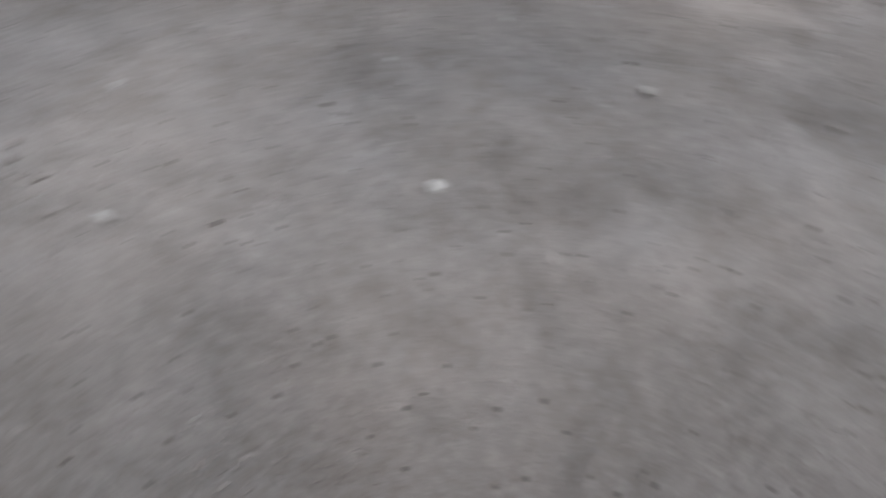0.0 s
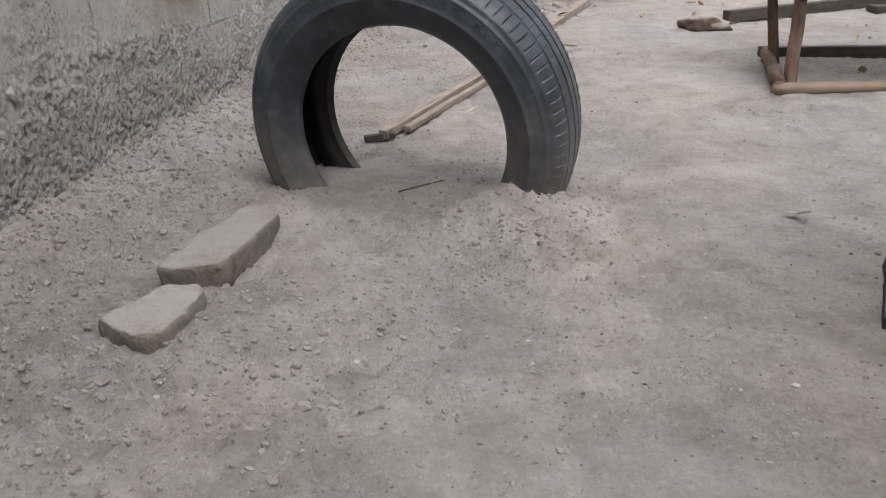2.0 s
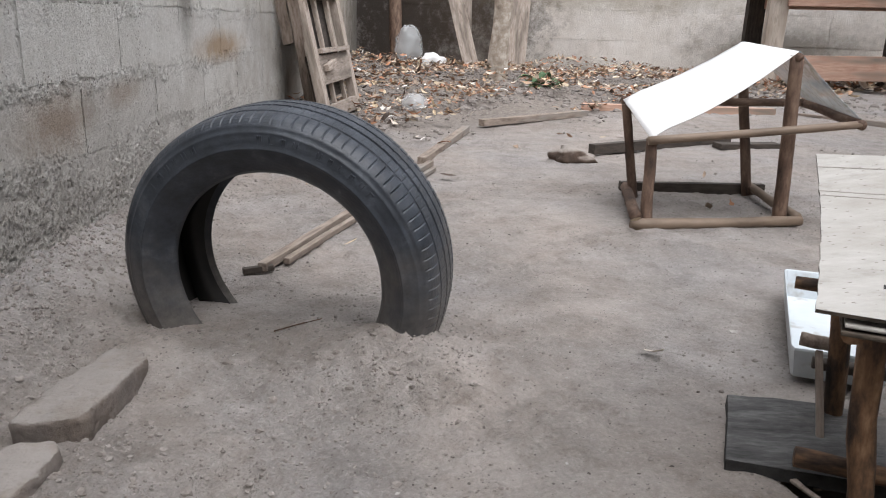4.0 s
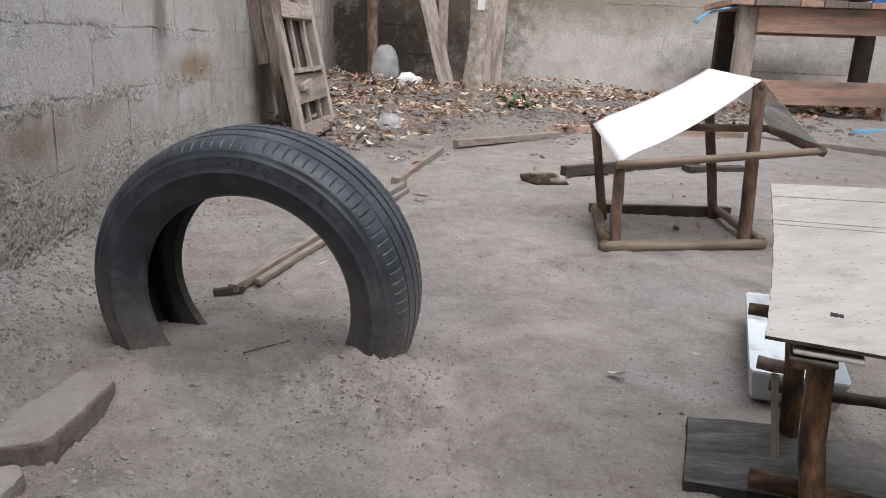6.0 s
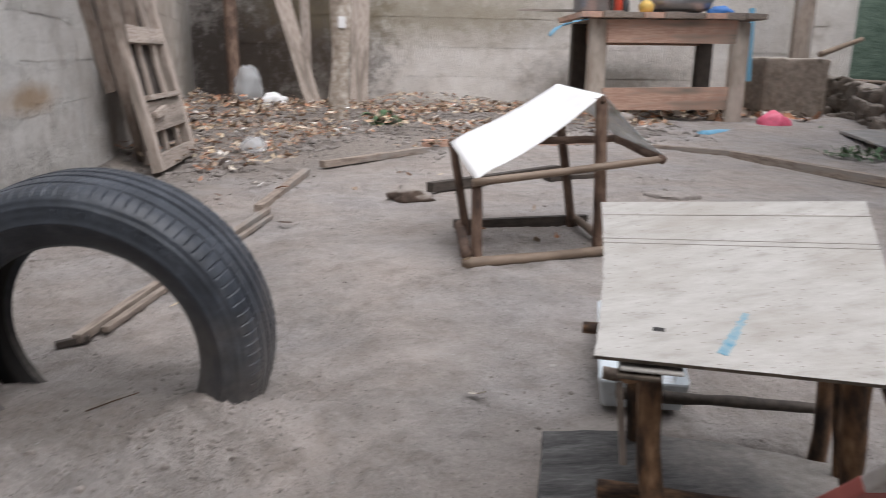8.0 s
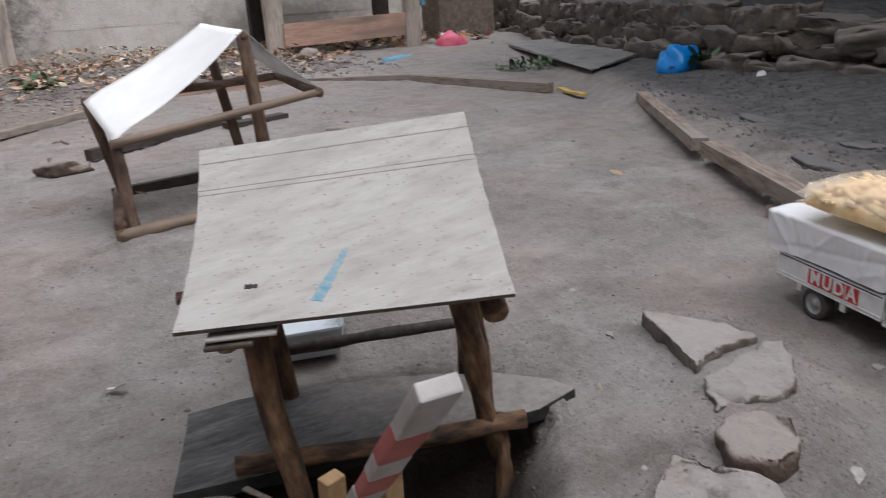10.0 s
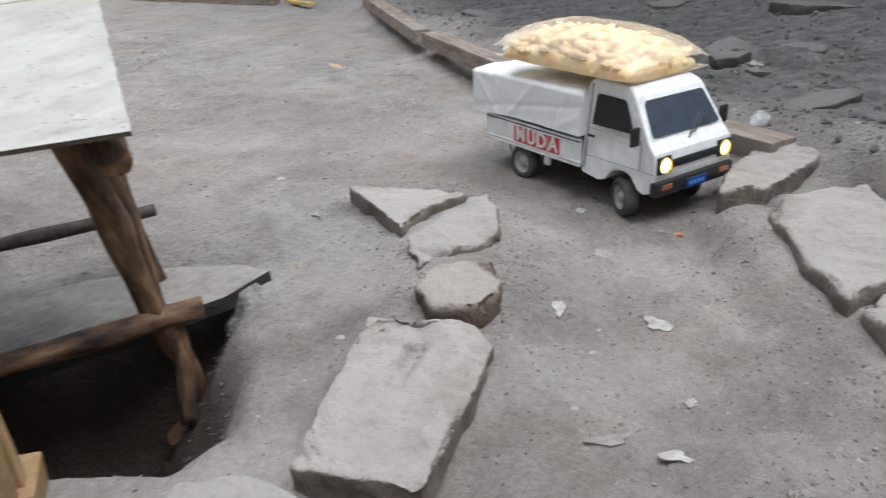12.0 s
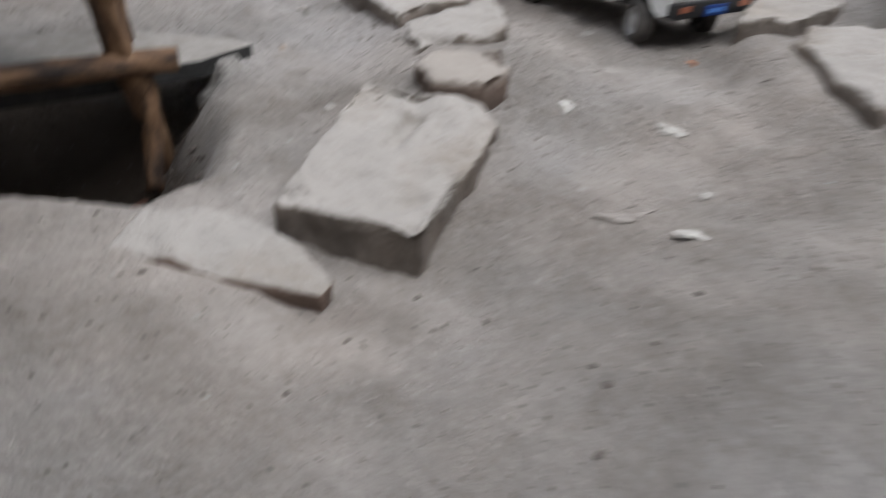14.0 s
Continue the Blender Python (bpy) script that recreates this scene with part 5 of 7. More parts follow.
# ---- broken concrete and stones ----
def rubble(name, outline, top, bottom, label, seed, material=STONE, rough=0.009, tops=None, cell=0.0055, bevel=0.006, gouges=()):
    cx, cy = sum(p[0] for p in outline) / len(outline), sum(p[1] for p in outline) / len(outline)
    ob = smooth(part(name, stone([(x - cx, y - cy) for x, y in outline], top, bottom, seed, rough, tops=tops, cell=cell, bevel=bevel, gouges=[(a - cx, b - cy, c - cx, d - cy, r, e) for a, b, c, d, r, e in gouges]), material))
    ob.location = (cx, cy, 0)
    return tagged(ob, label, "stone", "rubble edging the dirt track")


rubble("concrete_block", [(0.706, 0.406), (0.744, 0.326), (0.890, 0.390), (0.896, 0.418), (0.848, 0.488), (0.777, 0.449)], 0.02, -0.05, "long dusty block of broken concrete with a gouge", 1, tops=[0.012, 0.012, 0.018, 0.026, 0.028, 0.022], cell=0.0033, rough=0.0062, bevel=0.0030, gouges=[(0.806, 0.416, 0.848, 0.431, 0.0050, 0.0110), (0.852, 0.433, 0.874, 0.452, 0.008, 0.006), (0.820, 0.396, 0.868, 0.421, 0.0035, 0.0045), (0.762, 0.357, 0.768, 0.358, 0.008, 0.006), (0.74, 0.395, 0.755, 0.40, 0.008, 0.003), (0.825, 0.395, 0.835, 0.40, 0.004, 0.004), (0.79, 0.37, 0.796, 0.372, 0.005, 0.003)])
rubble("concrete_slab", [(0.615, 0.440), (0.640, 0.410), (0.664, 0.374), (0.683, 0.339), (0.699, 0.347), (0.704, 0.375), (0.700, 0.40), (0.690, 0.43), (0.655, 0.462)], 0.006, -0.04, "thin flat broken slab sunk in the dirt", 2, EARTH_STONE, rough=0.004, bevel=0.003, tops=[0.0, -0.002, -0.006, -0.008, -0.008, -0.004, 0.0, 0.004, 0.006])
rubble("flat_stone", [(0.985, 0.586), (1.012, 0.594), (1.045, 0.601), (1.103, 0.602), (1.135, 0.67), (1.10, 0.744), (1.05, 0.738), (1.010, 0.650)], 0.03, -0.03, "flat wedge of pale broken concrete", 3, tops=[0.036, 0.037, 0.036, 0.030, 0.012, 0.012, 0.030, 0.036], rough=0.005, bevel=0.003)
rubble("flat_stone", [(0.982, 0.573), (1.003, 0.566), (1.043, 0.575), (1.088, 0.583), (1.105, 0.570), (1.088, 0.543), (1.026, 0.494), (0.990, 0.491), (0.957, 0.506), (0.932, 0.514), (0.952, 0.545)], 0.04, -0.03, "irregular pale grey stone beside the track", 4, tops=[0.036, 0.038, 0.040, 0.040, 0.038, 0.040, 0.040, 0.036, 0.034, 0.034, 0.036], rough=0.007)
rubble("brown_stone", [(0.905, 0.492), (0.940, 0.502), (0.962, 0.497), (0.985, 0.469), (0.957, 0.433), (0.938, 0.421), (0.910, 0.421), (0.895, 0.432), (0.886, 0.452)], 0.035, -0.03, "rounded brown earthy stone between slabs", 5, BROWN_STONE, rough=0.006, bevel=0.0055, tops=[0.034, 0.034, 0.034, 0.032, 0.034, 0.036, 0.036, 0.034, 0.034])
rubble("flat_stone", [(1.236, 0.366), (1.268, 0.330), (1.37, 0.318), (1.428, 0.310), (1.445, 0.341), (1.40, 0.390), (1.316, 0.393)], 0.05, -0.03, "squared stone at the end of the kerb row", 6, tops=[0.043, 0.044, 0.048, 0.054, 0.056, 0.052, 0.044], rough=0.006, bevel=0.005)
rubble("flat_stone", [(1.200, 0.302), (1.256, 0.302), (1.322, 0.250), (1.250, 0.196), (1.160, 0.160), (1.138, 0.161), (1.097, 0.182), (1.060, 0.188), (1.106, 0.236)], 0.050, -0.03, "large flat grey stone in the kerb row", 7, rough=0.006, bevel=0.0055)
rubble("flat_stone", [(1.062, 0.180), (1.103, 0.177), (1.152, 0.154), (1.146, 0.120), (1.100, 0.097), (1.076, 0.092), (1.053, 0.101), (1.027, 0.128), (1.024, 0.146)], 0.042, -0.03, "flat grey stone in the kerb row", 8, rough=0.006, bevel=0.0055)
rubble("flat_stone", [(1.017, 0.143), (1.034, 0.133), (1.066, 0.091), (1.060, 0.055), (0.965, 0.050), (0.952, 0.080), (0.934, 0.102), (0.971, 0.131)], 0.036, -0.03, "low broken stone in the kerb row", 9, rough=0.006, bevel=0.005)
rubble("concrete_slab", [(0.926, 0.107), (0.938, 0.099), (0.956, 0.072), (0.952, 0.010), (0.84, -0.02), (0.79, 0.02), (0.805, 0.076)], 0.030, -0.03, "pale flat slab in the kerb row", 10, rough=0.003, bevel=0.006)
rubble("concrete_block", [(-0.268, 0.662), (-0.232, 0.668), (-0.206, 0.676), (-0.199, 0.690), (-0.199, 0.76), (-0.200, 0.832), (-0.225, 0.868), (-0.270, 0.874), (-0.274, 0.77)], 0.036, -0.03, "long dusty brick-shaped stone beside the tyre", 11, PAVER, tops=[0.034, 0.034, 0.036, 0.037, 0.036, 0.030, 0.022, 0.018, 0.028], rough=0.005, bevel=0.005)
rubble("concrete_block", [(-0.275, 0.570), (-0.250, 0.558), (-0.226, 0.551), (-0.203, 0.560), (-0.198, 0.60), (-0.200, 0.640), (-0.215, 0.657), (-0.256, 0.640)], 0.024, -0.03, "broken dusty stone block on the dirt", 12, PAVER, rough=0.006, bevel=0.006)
rubble("flat_stone", [(1.30, 2.55), (1.40, 2.47), (1.50, 2.50), (1.47, 2.60), (1.36, 2.63)], 0.014, -0.02, "mossy flat stone on the yard floor", 14, CLOD, rough=0.008)

# ---- timber laid as the track's edging ----
def timber(a, b, width, thick, label, seed, material=BROWN_TIMBER):
    return tagged(bar("timber", a, b, width, thick, material, seed=seed), label, "timber", "timbers edging the dirt track")


timber((-0.185, 1.235, 0.012), (0.02, 2.30, 0.012), 0.017, 0.015, "weathered square timber lying on the dirt", 61)
timber((-0.155, 1.28, 0.010), (0.035, 2.22, 0.008), 0.013, 0.011, "thin brown batten beside a timber", 62)
timber((-0.215, 1.225, 0.006), (-0.17, 1.25, 0.008), 0.012, 0.011, "short dark stub of wood", 63, DARK_WOOD)
timber((-0.01, 2.33, 0.010), (0.10, 3.10, 0.012), 0.03, 0.024, "thin weathered batten edging the litter", 64)
timber((0.16, 3.25, 0.02), (0.66, 3.75, 0.025), 0.035, 0.028, "short weathered timber against the litter", 65)
timber((0.66, 3.93, 0.03), (1.65, 4.05, 0.03), 0.05, 0.05, "reddish timber lying below the wall", 66, RED_WOOD)
timber((0.55, 2.66, 0.018), (1.15, 3.12, 0.018), 0.03, 0.035, "dark thin board lying on the yard", 67, DARK_WOOD)
timber((1.05, 2.92, 0.012), (1.30, 3.0, 0.012), 0.06, 0.02, "flat dark offcut on the yard", 68, DARK_WOOD)
timber((2.20, 3.62, 0.02), (2.40, 2.72, 0.02), 0.045, 0.04, "long weathered timber on the yard edge", 69)
timber((1.75, 4.05, 0.02), (2.22, 3.65, 0.02), 0.04, 0.035, "weathered timber on the yard edge", 70)
timber((2.33, 2.09, 0.045), (1.84, 1.37, 0.045), 0.042, 0.032, "weathered square timber edging the bank", 71)
timber((1.835, 1.335, 0.043), (1.455, 0.63, 0.043), 0.045, 0.032, "long square weathered timber edging the bank", 72)
timber((1.50, 0.69, 0.043), (1.40, 0.36, 0.043), 0.048, 0.032, "pale square timber meeting the kerb stones", 73)

# ---- wooden shutter leaning on the wall ----
shutter = thing("wooden_shutter", (-0.45, 3.3, 0.02), "old brown framed shutter leaning on the block wall", "shutter")
S0, S1 = Vector((-0.455, 3.02, 0.02)), Vector((-0.435, 3.62, 0.02))
LEANV = Vector((-0.215, 0.0, 1.0))
FACE = (1, -0.06, 0.21)


def on_shutter(u, z, out=0.0):
    return S0.lerp(S1, u) + LEANV * z + Vector(FACE) * out


# dark sheet added behind the openings to stand for the shade in them
bar("shade_backing", on_shutter(0.06, 0.62, -0.030), on_shutter(0.93, 0.62, -0.030), 1.10, 0.008, DARK_WOOD, shutter, seed=98, up=FACE)
for u, w in ((0.03, 0.055), (0.96, 0.055)):
    bar("stile", on_shutter(u, 0.0), on_shutter(u, 1.18), w, 0.036, PALE_WOOD, shutter, seed=int(80 + u * 10), up=FACE, rough=0.003)
for z, h in ((0.030, 0.06), (0.20, 0.115), (0.51, 0.065), (0.80, 0.10), (1.15, 0.06)):
    bar("rail", on_shutter(0.06, z, 0.003), on_shutter(0.93, z, 0.003), h, 0.032, PALE_WOOD, shutter, seed=int(90 + z * 10), up=FACE, rough=0.003)
for u in (0.40, 0.74):
    for z0, z1 in ((0.06, 0.145), (0.255, 0.48), (0.54, 0.75), (0.85, 1.12)):
        bar("muntin", on_shutter(u, z0, -0.010), on_shutter(u, z1, -0.010), 0.022, 0.018, PALE_WOOD, shutter, seed=int(95 + u * 10), up=FACE)
bar("shelf_lip", on_shutter(0.08, 0.272, 0.012), on_shutter(0.90, 0.272, 0.012), 0.020, 0.05, PALE_WOOD, shutter, seed=97, up=FACE)
bar("latch", on_shutter(0.10, 0.205, 0.034), on_shutter(0.36, 0.222, 0.034), 0.026, 0.022, PALE_WOOD, shutter, seed=99, up=FACE, rough=0.004)
bar("nailed_board", (-0.590, 3.40, 0.295), (-0.560, 3.15, 0.80), 0.048, 0.022, PALE_WOOD, shutter, seed=104, up=(0.35, -1, 0.1), rough=0.004)
for k, (a, b, wd) in enumerate((((-0.553, 2.83, 0.335), (-0.500, 2.35, 0.78), 0.036), ((-0.575, 3.28, 0.03), (-0.515, 2.46, 0.95), 0.038), ((-0.530, 3.20, 0.03), (-0.570, 2.86, 0.95), 0.040))):
    tagged(bar("leaning_board", a, b, wd, 0.024, PALE_WOOD, seed=100 + k, up=(0.35, -1, 0.1), rough=0.004), "weathered brown board leaning on the wall", "board", "boards leaning on the wall")

# ---- posts before the back wall ----
bm = bmesh.new()
rod(bm, (0, 0, -0.1), (0, 0, 2.2), 0.064, 0.056, n=20, seed=3, knots=0.02, rings=30)
trunk = smooth(part("tree_trunk", bm, BARK))
trunk.location = (0.235, 4.95, 0.05)
bm = bmesh.new(); box(bm, (0.045, 0.004, 0.07), (0.02, -0.064, 0.62), bevel=0.001)
part("paper_tag", bm, CLOTH, trunk, "small white paper tag")
tagged(trunk, "grey lichen-spotted trunk rising from the litter", "tree trunk")
tagged(bar("prop_board", (0.06, 5.75, 0.06), (-0.56, 6.2, 2.2), 0.11, 0.03, PALE_WOOD, seed=110, up=(0, -1, 0)), "pale board leaning against the back wall", "board", "boards leaning on the wall")
tagged(bar("prop_board", (0.37, 5.75, 0.06), (0.44, 6.1, 2.2), 0.13, 0.03, PALE_WOOD, seed=111, up=(0, -1, 0)), "pale board leaning against the back wall", "board", "boards leaning on the wall")
tagged(bar("prop_board", (0.0, 6.0, 0.06), (-0.06, 6.3, 2.2), 0.07, 0.03, PALE_WOOD, seed=112, up=(0, -1, 0)), "thin pale board behind a leaning board", "board", "boards leaning on the wall")
st = stick("corner_pole", (-0.54, 5.95, 0.05), (-0.60, 6.3, 2.2), 0.048, 0.042, None, SHED_STICK, seed=113, knots=0.012)
tagged(st, "rough brown pole standing in the wall corner", "pole")

# ---- work table ----
table = thing("work_table", (2.4, 5.3, 0), "heavy weathered timber table by the block wall", "table")
T = [(1.95, 5.08), (2.92, 5.00), (3.02, 5.72), (2.05, 5.80)]
for k, (x, y) in enumerate(T):
    bar("leg", (x, y, 0.0), (x, y, 0.74), 0.12, 0.05 if k < 2 else 0.06, TABLE_WOOD if k < 2 else DARK_WOOD, table, seed=120 + k, up=(0.08, -1, 0))
bar("apron", (2.00, 5.055, 0.665), (2.88, 4.985, 0.675), 0.15, 0.035, RED_WOOD, table, seed=125, up=(0.08, -1, 0))
bar("apron", (2.10, 5.79, 0.665), (2.98, 5.72, 0.675), 0.15, 0.035, RED_WOOD, table, seed=126, up=(0.08, -1, 0))
bar("lower_rail", (2.00, 5.06, 0.22), (2.90, 4.99, 0.24), 0.15, 0.035, RED_WOOD, table, seed=127, up=(0.08, -1, 0))
for k in range(9):
    x0, yo = 1.87 + 0.138 * k, 0.03 * noise.noise((k * 1.7, 0, 0))
    bar("top_plank", (x0, 4.97 - 0.008 * k + yo, 0.766 + 0.0011 * k), (x0 + 0.09, 5.87 + yo, 0.766), 0.131, 0.036 + 0.008 * (k % 3 == 1), BROWN_TIMBER if k % 3 else RED_WOOD, table, seed=130 + k, rough=0.004)

# ---- right-hand side: pier, stone ledge, terrace, green sheet ----
bm = stone([(-0.26, -0.16), (0.24, -0.18), (0.26, 0.16), (-0.24, 0.18)], 0.52, -0.05, seed=21, rough=0.012, cell=0.05, bevel=0.02)
pier = smooth(part("concrete_pier", bm, PIER))
pier.location = (3.62, 5.55, 0)
tagged(pier, "low worn grey concrete pier beside the table", "pier", kind="structure")
tagged(bar("fence_post", (3.93, 5.9, 0.0), (3.95, 5.95, 2.0), 0.15, 0.06, BROWN_TIMBER, seed=140, up=(0, -1, 0)), "thick weathered brown timber post", "post")
LEDGE = [Vector((4.25, 6.1, 0)), Vector((3.75, 4.6, 0)), Vector((3.35, 3.25, 0)), Vector((2.98, 2.15, 0)), Vector((3.0, 1.55, 0)), Vector((3.5, 0.9, 0)), Vector((4.6, 0.2, 0))]
TOP = [0.33, 0.32, 0.30, 0.30, 0.26, 0.20, 0.12]
bm = bmesh.new()
lower = [bm.verts.new((p.x + 0.06, p.y, -0.1)) for p in LEDGE]
upper = [bm.verts.new((p.x + 0.10, p.y + 0.02, h)) for p, h in zip(LEDGE, TOP)]
far = [bm.verts.new((14.0, p.y * 1.8 + 3.0 if k < 3 else p.y, h)) for k, (p, h) in enumerate(zip(LEDGE, TOP))]
for k in range(len(LEDGE) - 1):
    bm.faces.new((lower[k], lower[k + 1], upper[k + 1], upper[k]))
    bm.faces.new((upper[k], upper[k + 1], far[k + 1], far[k]))
bmesh.ops.recalc_face_normals(bm, faces=bm.faces)
bmesh.ops.subdivide_edges(bm, edges=bm.edges[:], cuts=5, use_grid_fill=True)
for v in bm.verts:
    v.co += Vector((noise.noise(v.co * 3), noise.noise(v.co * 3 + Vector((9, 0, 0))), noise.noise(v.co * 3 + Vector((0, 9, 0))))) * 0.025
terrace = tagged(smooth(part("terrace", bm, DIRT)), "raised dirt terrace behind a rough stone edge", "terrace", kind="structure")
rnd = random.Random(5)
LEDGE_STONES = []
for s in range(5):
    q = [(-0.17, -0.05), (0.0, -0.08), (0.16, -0.05), (0.17, 0.05), (0.0, 0.07), (-0.16, 0.06)]
    b2 = stone([(x * (1 + 0.2 * rnd.random()), y) for x, y in q], 0.055, -0.055, seed=30 + s, rough=0.05, cell=0.045, bevel=0.022)
    me = bpy.data.meshes.new("stone")
    b2.to_mesh(me); b2.free()
    me.materials.append(LEDGE_STONE)
    me.polygons.foreach_set("use_smooth", [True] * len(me.polygons))
    LEDGE_STONES.append(me)
for k in range(len(LEDGE) - 2):
    a, b = LEDGE[k], LEDGE[k + 1]
    ln = (b - a).length
    yaw = math.degrees(math.atan2(b.y - a.y, b.x - a.x))
    for c in range(3):
        x = 0.1 * (c % 2)
        while x < ln:
            h = TOP[k] + (TOP[k + 1] - TOP[k]) * x / ln
            p = a.lerp(b, x / ln)
            ob = new("stone", rnd.choice(LEDGE_STONES))
            ob.parent = terrace
            ob.matrix_basis = pose(p.x + 0.05 + 0.035 * c + rnd.uniform(-0.02, 0.02), p.y, h * (c + 0.55) / 3.1, rnd.uniform(-8, 8), rnd.uniform(-7, 7), yaw + rnd.uniform(-12, 12)) @ Matrix.Diagonal((rnd.uniform(0.8, 1.9), rnd.uniform(0.8, 1.3), h * 3.6 * rnd.uniform(0.5, 1.35), 1))
            x += rnd.uniform(0.28, 0.36)
bm = draped(Vector((4.15, 6.5, 1.9)), Vector((9.5, 7.0, 1.9)), Vector((9.6, 6.9, 0.30)), Vector((4.15, 6.4, 0.30)), 0.05, 40, 16, 0.004, seed=8)
tagged(smooth(part("green_tarpaulin", bm, GREEN_NET)), "dark green tarpaulin hung as a screen", "tarpaulin")
tagged(bar("tarpaulin_post", (8.6, 6.8, 0.3), (8.6, 6.8, 2.2), 0.22, 0.1, DARK_WOOD, seed=141, up=(0, -1, 0)), "dark timber post before the green sheet", "post")

bucket = thing("bucket", (5.55, 6.35, 0.31), "black plastic bucket standing on the terrace", "bucket")
bm = bmesh.new()
prof = [(0.10, 0.0), (0.14, 0.24), (0.15, 0.245), (0.15, 0.26), (0.135, 0.26), (0.095, 0.012)]
for (r1, z1), (r2, z2) in zip(prof, prof[1:]):
    for k in range(24):
        a1, a2 = 2 * math.pi * k / 24, 2 * math.pi * (k + 1) / 24
        bm.faces.new([bm.verts.new((r * math.cos(a), r * math.sin(a), z)) for r, a, z in ((r1, a1, z1), (r1, a2, z1), (r2, a2, z2), (r2, a1, z2))])
bm.faces.new([bm.verts.new((0.095 * math.cos(2 * math.pi * k / 24), 0.095 * math.sin(2 * math.pi * k / 24), 0.012)) for k in range(24)])
bmesh.ops.remove_doubles(bm, verts=bm.verts, dist=0.0005)
smooth(part("body", bm, DARK_METAL, bucket))
bm = bmesh.new()
for k in range(14):
    a1, a2 = math.pi * k / 14, math.pi * (k + 1) / 14
    rod(bm, (0.15 * math.cos(a1), 0.05 * math.sin(a1), 0.25 + 0.02 * math.sin(a1)), (0.15 * math.cos(a2), 0.05 * math.sin(a2), 0.25 + 0.02 * math.sin(a2)), 0.004, n=6, rings=1)
part("handle", bm, POT, bucket)
tagged(stick("white_pipe", (6.0, 6.2, 0.36), (6.9, 5.9, 0.36), 0.035, 0.035, None, TRAY, seed=150, knots=0.0), "white plastic pipe lying on the terrace", "pipe")
tagged(stick("bamboo_pole", (3.75, 5.35, 0.55), (4.35, 5.75, 0.68), 0.022, 0.018, None, BAMBOO, seed=151), "dry bamboo pole resting on the concrete pier", "pole")
tagged(stick("bamboo_pole", (4.2, 5.7, 0.36), (4.75, 5.35, 0.33), 0.018, 0.015, None, BAMBOO, seed=152), "dry bamboo pole lying on the stone ledge", "pole")

# ---- loose things at the yard's edge ----
bm = stone([(-0.61, -0.92), (0.02, -0.58), (0.54, 0.78), (0.05, 0.73)], 0.05, 0.03, seed=44, rough=0.006, cell=0.05, bevel=0.003, tops=[0.035, 0.05, 0.06, 0.05])
cement = part("cement_board", bm, PALE_BOARD)
cement.location = (3.31, 3.72, 0.025)
tagged(cement, "large thin grey cement board lying on the dirt", "board")
tagged(bar("yellow_strip", (2.44, 2.70, 0.012), (2.37, 2.46, 0.012), 0.028, 0.010, YELLOW, seed=161, rough=0.004), "faded yellow strip of packing on the dirt", "strip")
tagged(stick("blue_bottle", (2.40, 4.36, 0.035), (2.74, 4.62, 0.035), 0.042, 0.03, None, BLUE_ROD, seed=162, knots=0.004), "faded blue plastic bottle lying below the table", "bottle")


def crumpled(name, place, size, material, label, category, seed, sub=3, rough=0.35):
    bm = bmesh.new()
    bmesh.ops.create_icosphere(bm, subdivisions=sub, radius=1)
    for v in bm.verts:
        d = v.co.normalized()
        k = 1 + rough * (noise.noise(d * 1.7 + Vector((seed, 0, 0))) + 0.6 * abs(noise.noise(d * 4 + Vector((0, seed, 0)))) - 0.25 * abs(noise.noise(d * 9)))
        v.co = Vector((d.x * size[0], d.y * size[1], max(d.z, -0.75) * size[2])) * k
    ob = part(name, bm, material)
    ob.location = place
    return tagged(smooth(ob), label, category)


crumpled("pink_bag", (3.14, 4.84, 0.075), (0.11, 0.08, 0.085), PINK, "crumpled bright pink plastic bag on the dirt", "bag", 1, rough=0.25)
crumpled("blue_bag", (2.94, 2.50, 0.075), (0.10, 0.075, 0.09), BLUE_BAG, "knotted bright blue plastic bag on the dirt", "bag", 2)
crumpled("clear_bag", (-0.44, 5.85, 0.25), (0.11, 0.10, 0.13), CLEAR, "crumpled clear plastic bag in the litter", "bag", 3)
crumpled("white_bag", (-0.26, 5.9, 0.13), (0.10, 0.08, 0.06), CLOTH, "crumpled white plastic bag in the litter", "bag", 4)
crumpled("clear_bag", (-0.16, 3.60, 0.06), (0.055, 0.045, 0.04), CLEAR, "small crumpled clear bag in the litter", "bag", 5)
crumpled("dirt_clod", (0.465, 2.49, 0.016), (0.062, 0.048, 0.030), BROWN_STONE, "rough dry clod at the end of a stick", "clod", 13, rough=0.6)
crumpled("round_stone", (2.05, 4.75, 0.07), (0.085, 0.08, 0.08), BROWN_STONE, "dark round stone under the table", "stone", 6, rough=0.15)
crumpled("plastic_wrapper", (2.87, 2.02, 0.03), (0.03, 0.02, 0.05), CLOTH, "small crumpled white wrapper by the bank", "wrapper", 7)
crumpled("plastic_wrapper", (1.465, 0.415, 0.06), (0.022, 0.010, 0.010), CLEAR, "torn shiny wrapper on the dark bank", "wrapper", 8)
crumpled("white_scrap", (1.10, 5.75, 0.12), (0.06, 0.02, 0.015), CLOTH, "small white scrap on the litter", "scrap", 9)

